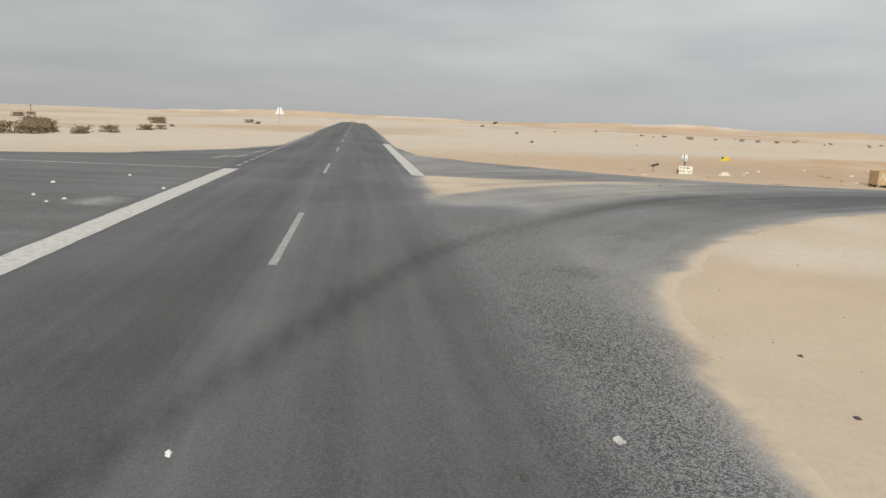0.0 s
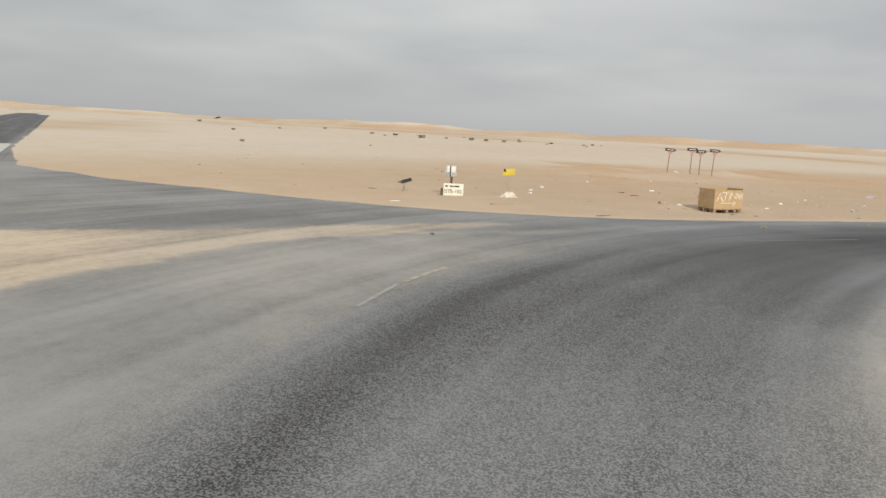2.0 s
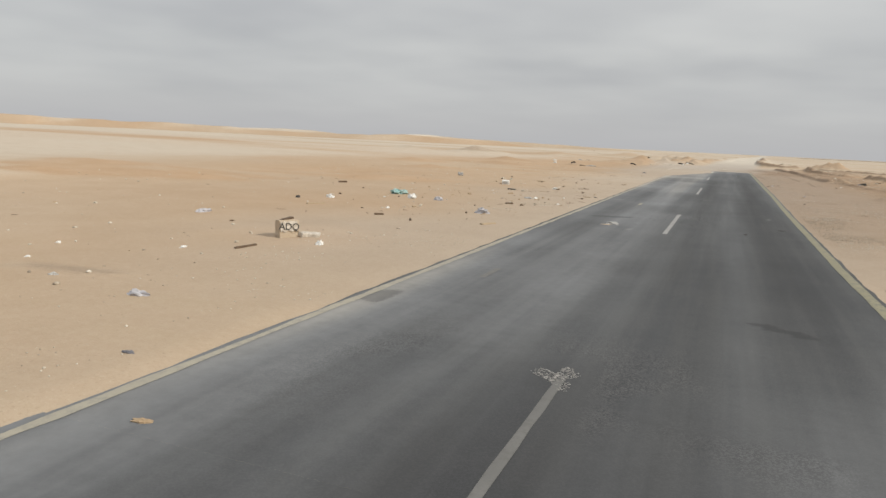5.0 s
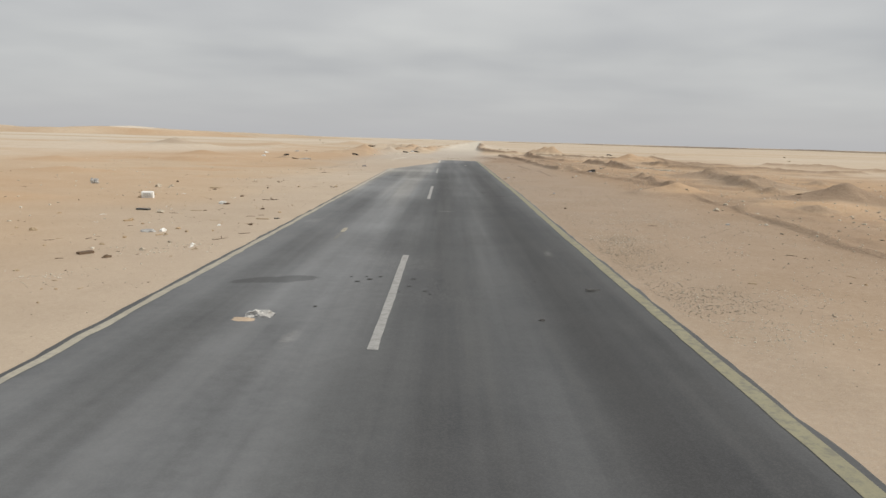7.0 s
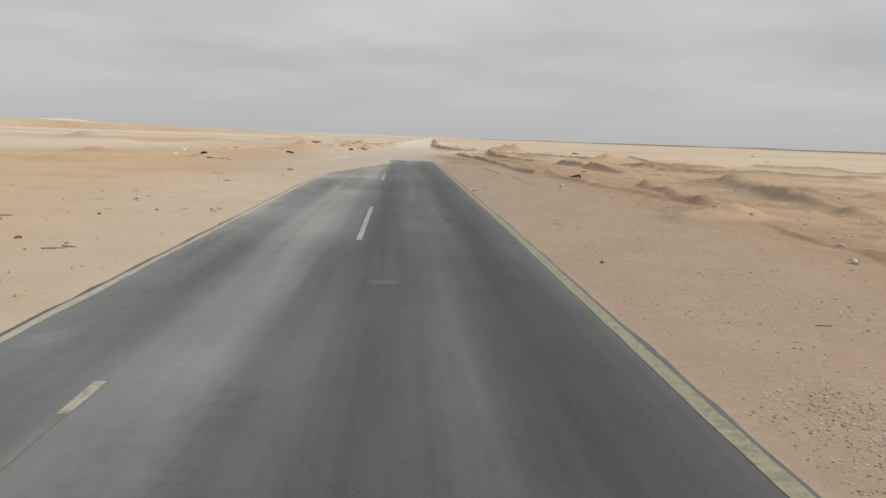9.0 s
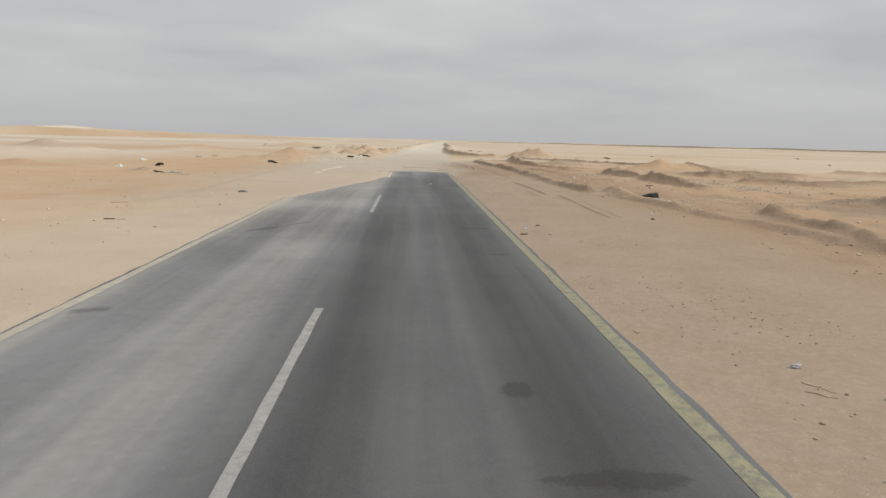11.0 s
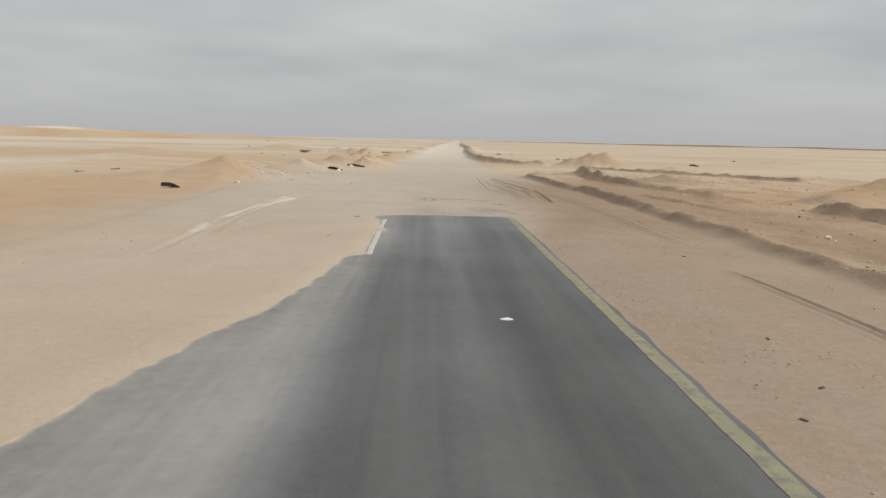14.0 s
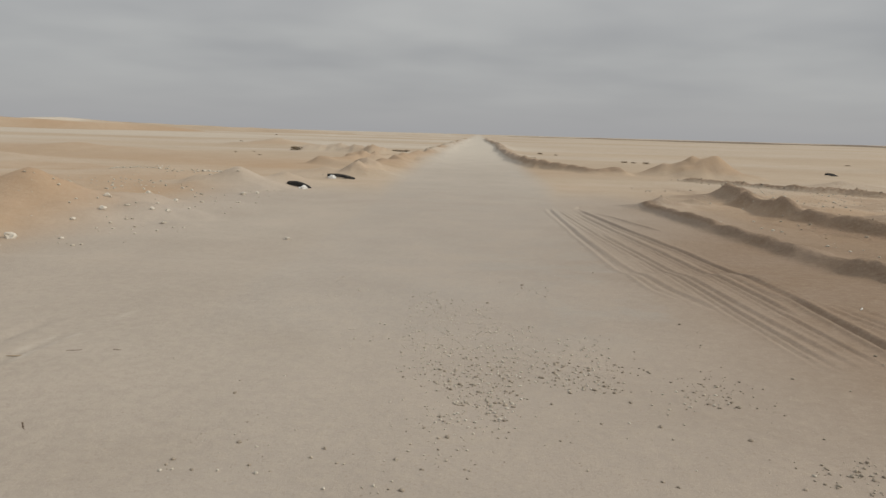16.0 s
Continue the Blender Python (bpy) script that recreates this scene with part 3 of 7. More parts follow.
rut([(4.8, 102.2), (5.2, 103.0), (5.8, 103.2), (6.4, 102.9)], 0.03, 0.06)
rut([(5.1, 101.7), (5.6, 100.4), (5.9, 98.8), (6.2, 97.4)], 0.022, 0.05)
for a in (0.0, 0.16, 0.42):
    rut([(6.0 + a, 90.2), (6.25 + a, 88.0), (6.4 + a, 86.0), (6.5 + a, 84.0), (6.75 + a, 80.0), (6.9 + a, 76.0)], 0.012 - 0.012 * a, 0.045)
rut([(6.6, 73.6), (6.74, 72.0), (6.82, 69.4), (6.86, 67.2), (6.84, 64.2)], 0.024, 0.036)
rut([(6.5, 72.4), (6.6, 70.6), (6.66, 68.6), (6.7, 66.8)], 0.009, 0.036)
rut([(6.35, 67.2), (6.3, 64.8), (6.35, 62.6)], 0.012, 0.04)
rut([(7.35, 65.0), (7.31, 63.2), (7.25, 60.8), (7.18, 58.6), (7.14, 55.6)], 0.02, 0.036)
rut([(7.05, 63.9), (7.08, 62.0), (7.0, 60.5), (6.95, 58.6)], 0.008, 0.036)
rut([(7.75, 62.6), (7.62, 60.2), (7.54, 58.0), (7.5, 55.4)], 0.01, 0.036)
CRUST_LINES = [[(-4.0 - 0.5 * g, 73.5 + 2 * g), (-4.2 - 0.3 * g, 79.0), (-4.15 + 0.3 * g, 84.0), (-3.95 + 0.7 * g, 86.4), (-3.55 + 0.9 * g, 88.4 + 1.5 * g)] for g in (-0.3, -0.12, -0.02, 0.1, 0.28, 0.42, 0.55, 0.75, 1.0)]
rut([(-4.0, 73.5), (-4.2, 79.0), (-4.15, 84.0), (-3.55, 88.4)], 0.011, 0.08)
rut([(-3.75, 76.0), (-3.95, 80.0), (-3.75, 84.0), (-3.1, 88.0)], 0.009, 0.08)


# hollows where the redder sand below the pale crust lies open
ORANGE_FIELDS = [(-27, 25, 9, 6.5, 0.95), (-20, 32, 4, 8, 0.85), (-34, 16, 7, 5, 0.85), (-17, 8, 5, 4, 0.6), (-12, 61, 5.5, 3.5, 0.85), (-31, 54, 7, 12, 0.6),
                 (-11, 95, 6, 12, 0.8), (-18, 112, 9, 8, 0.7), (-24, 68, 6, 4, 0.8), (-14.6, 54, 5, 3.5, 0.8), (-10, 48, 4, 3, 0.6), (38, 84, 16, 14, 0.55), (14, 50, 5, 14, 0.8), (19, 76, 8, 18, 0.7), (13, 28, 5, 8, 0.6), (-12, -9, 7, 3, 0.45)]


def red_sand(x, y):
    """How far the redder sand lies open."""
    red = np.zeros(np.shape(x))
    warp = 0.45 * fbm(x, y, 0.16, 4, 77)
    for cx, cy, rx, ry, k in ORANGE_FIELDS:
        red = np.maximum(red, k * (1 - step(0.5, 1.05, np.hypot((x - cx) / rx, (y - cy) / ry) + warp)))
    return red * (1 - 0.5 * step(0.05, 0.3, fbm(x * 0.35, y, 0.55, 4, 79)))


def w_edge(q):
    return 1 - step(0.6, 1.3, q)


def terrain(x, y):
    """Height and colour weights (orange, grey, soil and bank shade, gravel) of the ground."""
    x, y = np.asarray(x, float), np.asarray(y, float)
    c = np.full(x.shape, -1e3)
    near = (np.abs(x) < 75) & (y > -110) & (y < 100)
    c[near] = cover(x[near], y[near])
    z = np.clip(0.11 * c, -0.035, 0.03)
    # how far from any road or track
    s, d = main_sd(x, y)
    off = np.minimum(np.abs(d - bend(s)) - 4.3, np.where(y > -5, np.abs(x - np.where(y < 82, 0.0, track_mid(y))) - 3.6, 99))
    off = np.minimum(off, np.where((y < -5) & (y > -20) & (np.abs(x) < 30), np.maximum(-c, 0) * 0 + np.where(c < 0, 0.0, c), 99))
    off = np.maximum(off, 0)
    r = np.hypot(x, y - 40)
    amp = 0.035 * step(0.3, 4, off) + 0.06 * step(5, 30, off) + 0.35 * step(90, 500, r)
    z = z + amp * fbm(x, y, 0.11, 4, 3) + 0.9 * step(120, 700, r) * fbm(x, y, 0.012, 3, 9)
    # the plain falls away very gently towards the north
    z = z - 0.003 * np.maximum(y - 180.0, 0.0)
    z = z + 0.012 * step(0.1, 1.0, off) * fbm(x, y, 1.3, 3, 21)
    rough = step(8.5, 11, x) * step(16, 30, y) * (1 - step(108, 118, y)) * (1 - step(30, 48, x))
    left = step(-6.5, -8.5, x) * step(60, 85, y) * (1 - step(118, 130, y)) * (1 - step(18, 35, -x))
    ridged = 0.32 - np.abs(fbm(x, y, 0.33, 4, 31))
    z = z + (0.13 * rough + 0.12 * left) * np.maximum(ridged, -0.05) * (0.5 + fbm(x, y, 0.08, 2, 41))
    z = z + rough * (0.07 * fbm(x, y, 0.9, 4, 43) + 0.05 * np.maximum(0.25 - np.abs(fbm(x, y, 1.1, 3, 47)), -0.05))
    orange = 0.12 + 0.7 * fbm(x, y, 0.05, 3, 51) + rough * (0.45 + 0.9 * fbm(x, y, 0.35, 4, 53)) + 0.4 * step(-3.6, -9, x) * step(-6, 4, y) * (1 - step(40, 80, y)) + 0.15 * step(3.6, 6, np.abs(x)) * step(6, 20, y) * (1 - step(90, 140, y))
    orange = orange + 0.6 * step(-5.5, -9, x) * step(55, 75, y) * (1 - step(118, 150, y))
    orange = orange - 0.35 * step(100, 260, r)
    grey = np.zeros_like(x)
    soil_shade = 0.5 * rough * step(0.0, 0.3, fbm(x * 1.6, y * 0.7, 0.5, 4, 61)) + 0.76 * step(3.0 - 0.6 * step(76, 86, y), 3.9 + 4.5 * step(76, 86, y), x) * (1 - step(10, 16, x)) * step(10, 26, y) * (1 - step(96, 112, y)) + 0.22 * step(9, 12, x) * step(6, 18, y) * (1 - step(80, 112, y)) * (1 - step(20, 40, x)) + 0.15 * step(-3, -4.2, x) * (1 - step(14, 24, -x)) * step(-9, -3, y) * (1 - step(30, 50, y)) + 0.15 * step(-0.2, -2, x) * step(52, 62, y) * (1 - step(82, 96, y)) * (1 - step(9, 16, -x))
    soil_shade = soil_shade + 0.5 * step(0.5, 6.0, x) * step(76, 84, y) * (1 - step(92, 100, y)) * (1 - step(8, 11, x))
    gravel = 0.2 + 0.3 * step(0.05, 0.3, fbm(x, y, 0.2, 3, 71)) * step(3.5, 5, x)
    on_track = (1 - step(2.6, 4.2, np.abs(x - track_mid(y)))) * step(78, 90, y)
    grey = np.maximum(grey, 0.95 * on_track)
    grey = np.maximum(grey, 0.82 * (1 - step(6.0, 9.5, np.abs(x - 0.3))) * step(72, 82, y) * (1 - step(104, 112, y)))
    verge = (1 - step(0.7, 3.2, np.abs(np.abs(x - 0.1) - 4.0) + 1.6 * fbm(x, y, 0.25, 3, 75))) * step(8, 16, y) * (1 - step(78, 84, y)) * (0.12 + 0.88 * (x > 0))
    grey = np.maximum(grey, 0.3 * verge)
    blown = (1 - step(4.0, 10.5, -x + 4.5 * fbm(x, y, 0.13, 3, 72))) * (x < 0) * step(6, 14, y) * (1 - step(84, 96, y))
    grey = np.maximum(grey, (0.36 + 0.14 * step(44, 56, y)) * blown)
    grey = np.maximum(grey, 0.75 * step(3.0, 3.9, x) * (1 - step(7.0, 10.5, x)) * step(14, 40, y) * (1 - step(100, 110, y)))
    grey = np.maximum(grey, 0.25 * step(0.4, -0.6, x) * (1 - step(4.0, 12.0, -x + 4 * fbm(x, y, 0.2, 3, 72))) * step(52, 66, y) * (1 - step(100, 108, y)))
    gravel = np.maximum(gravel, np.maximum(verge * 0.66, on_track * step(-1.4, 1.6, x - 0.6 + 2.0 * fbm(x, y, 0.45, 3, 74)) * 0.8 * (1 - step(92, 99, y))))
    patch = fbm(x, y, 0.55, 5, 73)
    pressed = step(-1.2, 2.6, x + 2.6 * patch) * (1 - step(3.4, 6.0, x + 2.0 * patch)) * (0.3 + 0.7 * step(-0.1, 0.3, patch)) * step(79, 82, y) * (1 - step(86, 91, y + 3 * patch))
    grey, gravel = np.maximum(grey, 0.96 * pressed), np.maximum(gravel * (1 - 0.5 * step(76, 82, y) * (1 - step(96, 104, y))), 0.78 * pressed)
    soil_shade = soil_shade * (1 - 0.5 * pressed)
    orange = orange * (1 - on_track) * (1 - 0.6 * verge) * (1 - 0.75 * blown)
    red = red_sand(x, y) * (1 - 0.7 * blown)
    orange = np.maximum(orange, red)
    z = z - 0.10 * red * (x < -8) * (y < 70)
    for mx, my, h, rx, ry, turn, om, sm in MOUNDS:
        ca, sa = math.cos(turn), math.sin(turn)
        box = (np.abs(x - mx) < 2.2 * max(rx, ry)) & (np.abs(y - my) < 2.2 * max(rx, ry))
        if not box.any():
            continue
        bx, by = x[box] - mx, y[box] - my
        q = np.hypot((bx * ca + by * sa) / rx, (by * ca - bx * sa) / ry)
        q = q * (1 + 0.35 * fbm(x[box], y[box], 0.9 / max(rx, 1) + 0.3, 3, 81))
        # sand tipped from a lorry: a peak with hollow flanks
        form = 1.12 * np.exp(-1.55 * np.sqrt(q * q + 0.008)) * (1 - step(1.1, 1.9, q))
        z[box] += h * (form + 0.07 * w_edge(q) * fbm(x[box], y[box], 1.4, 3, 85))
        w = step(0.14, 0.4, form) if sm < 0.6 else step(0.05, 0.22, form)
        orange[box] = orange[box] * (1 - w) + om * w
        soil_shade[box] = np.maximum(soil_shade[box] * (1 - w), sm * w)
    for pts, h, w, sm, om, rg in BERMS:
        px, py = [p[0] for p in pts], [p[1] for p in pts]
        m = 7 * w
        box = (x > min(px) - m) & (x < max(px) + m) & (y > min(py) - m) & (y < max(py) + m)
        if not box.any():
            continue
        bx, by = x[box], y[box]
        dist, run, side = line_distance(bx, by, pts)
        side = side + 0.9 * w * fbm(bx, by, 0.5, 4, 91)
        crest = 1.25 * h * (1 + 0.45 * fbm(bx, by, 1.5, 3, 97)) * np.clip(0.95 + rg * (0.6 * fbm(bx, by, 0.22, 4, 95) + 0.55 * fbm(bx, by, 0.6, 3, 93)), 0.2, 1.7)
        ends = step(0, 1.2, run) * step(0, 1.2, run.max() - run + 0.05)
        # pushed up by a grader: steep towards the west, running out gently towards the east
        east = side if py[-1] < py[0] else -side
        face = np.where(east < 0, np.exp(-(east / (0.75 * w)) ** 2), np.exp(-(np.abs(east) / (1.7 * w)) ** 1.3)) * ends
        z[box] += crest * face
        # brown soil tone also paints shade onto the steep west face
        k2 = step(0.25, 0.7, face) * np.where(east < 0.3 * w, 1.0, np.exp(-(east - 0.3 * w) / w))
        soil_shade[box] = np.maximum(soil_shade[box], min(1.0, 1.35 * sm) * k2)
        orange[box] = orange[box] * (1 - k2) + om * k2
    low, high = np.zeros_like(z), np.zeros_like(z)
    for pts, deep, w in RUTS:
        px, py = [p[0] for p in pts], [p[1] for p in pts]
        box = (x > min(px) - 1) & (x < max(px) + 1) & (y > min(py) - 1) & (y < max(py) + 1)
        if not box.any():
            continue
        bx, by = x[box], y[box]
        dist, run, side = line_distance(bx, by, pts)
        dist = np.abs(side + 0.025 * fbm(bx, by, 0.5, 2, 99))
        ends = step(0, 1.0, run) * step(0, 1.0, run.max() - run + 0.02)
        low[box] = np.minimum(low[box], -1.5 * deep * ends * np.exp(-(dist / w) ** 2))
        high[box] = np.maximum(high[box], 0.9 * deep * ends * np.exp(-((dist - 2.1 * w) / w) ** 2))
    z = z + low + high
    # sand lies up against the road's edge
    rim = (c > 0) & (c < 0.8) & (x < 0) & (y > -12) & (y < 60)
    z = np.where(rim, np.maximum(z, np.minimum(0.14 * c, 0.02) - 0.12 * np.maximum(c - 0.15, 0)), z)
    return z, np.stack([np.clip(orange, 0, 1), np.clip(grey, 0, 1), np.clip(soil_shade, 0, 1), np.clip(gravel, 0, 1)], -1)


def crust_haze_of(x, y):
    """Pale salty crust in the white wheel lines, and whitish haze painted over the track's far end."""
    # bright haze down the track, put into the ground colour
    p = 1.0 * step(98, 165, y) * (1 - step(2.4, 4.0, np.abs(x - track_mid(y))))
    # the open plain is paler than the dug-over ground near the road
    p = np.maximum(p, 0.75 * step(26, 44, np.hypot(x, 0.45 * (y - 40))) * (1 - 0.5 * step(8, 25, x) * step(60, 100, y)) * step(-0.2, 0.2, fbm(x * 0.35, y, 0.03, 4, 26) + 0.1) * (1 - red_sand(x, y)))
    # dry, pale dust lies over the sand round the junction
    p = np.maximum(p, 0.75 * step(4.0, 9.0, x) * (1 - step(2, 14, y)) * step(0.0, 0.35, 0.25 + fbm(x, y, 0.12, 3, 24)))
    # dry dust over the packed ground where the asphalt ends
    p = np.maximum(p, 0.24 * step(1.5, -2.5, x) * step(62, 76, y) * (1 - step(96, 112, y)) * (1 - step(5, 8, -x)) * (0.7 + 0.6 * fbm(x, y, 0.3, 3, 28)))
    for pts in CRUST_LINES:
        d, run, _ = line_distance(x, y, pts)
        p = np.maximum(p, 1.0 * (1 - step(0.0, 0.08, d + 0.03 + 0.22 * fbm(x * 2.0, y * 0.6, 0.8, 3, 23))) * step(0, 3, run) * step(0, 3, run.max() - run))
    return np.clip(p, 0, 1)


def lumps_of(x, y):
    """How far the ground is dug over, broken and cloddy."""
    p = 0.35 * step(8.3, 10, x) * step(16, 30, y) * (1 - step(112, 124, y)) * (1 - step(30, 48, x)) + 0.25 * step(-6.5, -8.5, x) * step(70, 90, y) * (1 - step(118, 130, y)) * (1 - step(18, 35, -x))
    for pts, h, w, sm, om, rg in BERMS[:12]:
        px, py = [q[0] for q in pts], [q[1] for q in pts]
        near = (x > min(px) - 3) & (x < max(px) + 3) & (y > min(py) - 3) & (y < max(py) + 3)
        d = line_distance(x[near], y[near], pts)[0]
        p[near] = np.maximum(p[near], 1 - step(0.5 * w, 2.2 * w, d))
    for mx, my, h, rx, ry, turn, om, sm in MOUNDS:
        if sm > 0.4:
            p = np.maximum(p, 1 - step(0.6, 1.2, np.hypot((x - mx) / rx, (y - my) / ry)))
    return np.clip(p, 0, 1)


def ground_z(x, y):
    return float(terrain(np.array([x]), np.array([y]))[0][0])


def colour_attribute(me, name, values):
    a = me.attributes.new(name, "FLOAT_COLOR", "POINT")
    a.data.foreach_set("color", np.ascontiguousarray(values, np.float32).ravel())


def spread(*runs):
    """Grid lines: (from, to, step) runs laid end to end, with steps that grow outwards at both ends."""
    out = []
    for a, b, st in runs:
        out += list(np.arange(a, b - st * 0.5, st))
    out.append(runs[-1][1])
    lo, hi, st0, st1 = out[0], out[-1], runs[0][2], runs[-1][2]
    while hi < 4600:
        st1 *= 1.17
        hi += st1
        out.append(hi)
    pre = []
    while lo > -4600:
        st0 *= 1.17
        lo -= st0
        pre.append(lo)
    return np.array(pre[::-1] + out)


def build_ground():
    xs = spread((-60, -30, 0.8), (-30, -14, 0.4), (-14, -5.2, 0.2), (-5.2, -2.9, 0.065), (-2.9, 0.6, 0.12), (0.6, 3, 0.2), (3, 3.6, 0.1), (3.6, 7.8, 0.035), (7.8, 11.4, 0.11), (11.4, 24, 0.14), (24, 60, 0.8))
    ys = spread((-60, -24, 0.7), (-24, 10, 0.25), (10, 58, 0.22), (58, 80, 0.13), (80, 108, 0.1), (108, 126, 0.2), (126, 135, 0.4), (135, 260, 0.9))
    gx, gy = np.meshgrid(xs, ys)
    z, tone = terrain(gx.ravel(), gy.ravel())
    nx, ny = len(xs), len(ys)
    co = np.stack([gx.ravel(), gy.ravel(), z], -1)
    idx = np.arange(nx * ny).reshape(ny, nx)
    quads = np.stack([idx[:-1, :-1], idx[:-1, 1:], idx[1:, 1:], idx[1:, :-1]], -1).reshape(-1, 4)
    me = bpy.data.meshes.new("ground")
    me.vertices.add(len(co))
    me.vertices.foreach_set("co", co.astype(np.float32).ravel())
    me.loops.add(quads.size)
    me.loops.foreach_set("vertex_index", quads.astype(np.int32).ravel())
    me.polygons.add(len(quads))
    me.polygons.foreach_set("loop_start", np.arange(0, quads.size, 4, dtype=np.int32))
    me.update(calc_edges=True)
    me.polygons.foreach_set("use_smooth", np.ones(len(quads), bool))
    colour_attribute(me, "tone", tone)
    pale = crust_haze_of(co[:, 0], co[:, 1]) * (1 - np.clip(1.6 * (tone[:, 2] - 0.3), 0, 1))
    colour_attribute(me, "crust_haze", np.stack([pale, lumps_of(co[:, 0], co[:, 1]), pale, pale], -1))
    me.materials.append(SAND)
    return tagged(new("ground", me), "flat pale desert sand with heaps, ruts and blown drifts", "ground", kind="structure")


ground = build_ground()


# ---------------------------------------------------------------- roads
ARC = [(24.5, -20.8), (20.8, -19.9), (18.3, -19.3), (15.0, -18.4), (12.6, -17.3), (9.3, -15.1), (6.6, -13.4), (3.8, -10.9), (1.3, -7.3), (-0.6, -3.0), (-1.1, 2.0), (-1.2, 8.0)]
TURN = [(40.0, -17.5), (26.6, -18.0), (22.5, -17.8), (18.8, -17.2), (15.3, -16.2), (12.3, -14.7), (9.5, -12.9), (7.0, -10.6), (4.9, -8.1), (3.2, -5.4), (1.9, -2.5), (1.2, 0.4), (1.0, 5.0), (1.0, 12.0)]

TURN_RUN = sum(math.dist(a, b) for a, b in zip(TURN[:-2], TURN[1:-1])) - 5.0


def blob(x, y, cx, cy, rx, ry, turn=0.0):
    ca, sa = math.cos(radians(turn)), math.sin(radians(turn))
    u, v = (x - cx) * ca + (y - cy) * sa, (y - cy) * ca - (x - cx) * sa
    q = np.hypot(u / rx, v / ry) * (1 + 0.5 * fbm(x, y, 1.6, 3, 7))
    return 1 - step(0.45, 1.15, q)


def road_surface(x, y, kind):
    """The surface of a piece of road, run smoothly into its neighbours."""
    surface, flow = own_surface(x, y, kind)
    s, d = main_sd(x, y)
    beside = step(-60, -40, s) * (1 - step(9.0, 13.0, s))
    if kind in ("side", "main"):
        far = step(9.0, 13.0, s)
        w = 1 - step(4.0, 9.0, y) if kind == "side" else step(2.2 + 1.6 * far, 4.2 - 0.2 * far, d) * step(-60, -40, s) * (1 - step(44, 52, s))
        near_surface, near_flow = own_surface(x, y, "apron")
        surface = surface * (1 - w[:, None]) + near_surface * w[:, None]
        if kind == "side":
            flow = flow * (1 - w[:, None]) + near_flow * w[:, None]
    if kind == "main":
        flow[:, 3] = 1 - step(2.2, 4.0, d) * beside
    if kind == "apron":
        flow[:, 3] = step(4.4, 6.5, d)
    return surface, flow


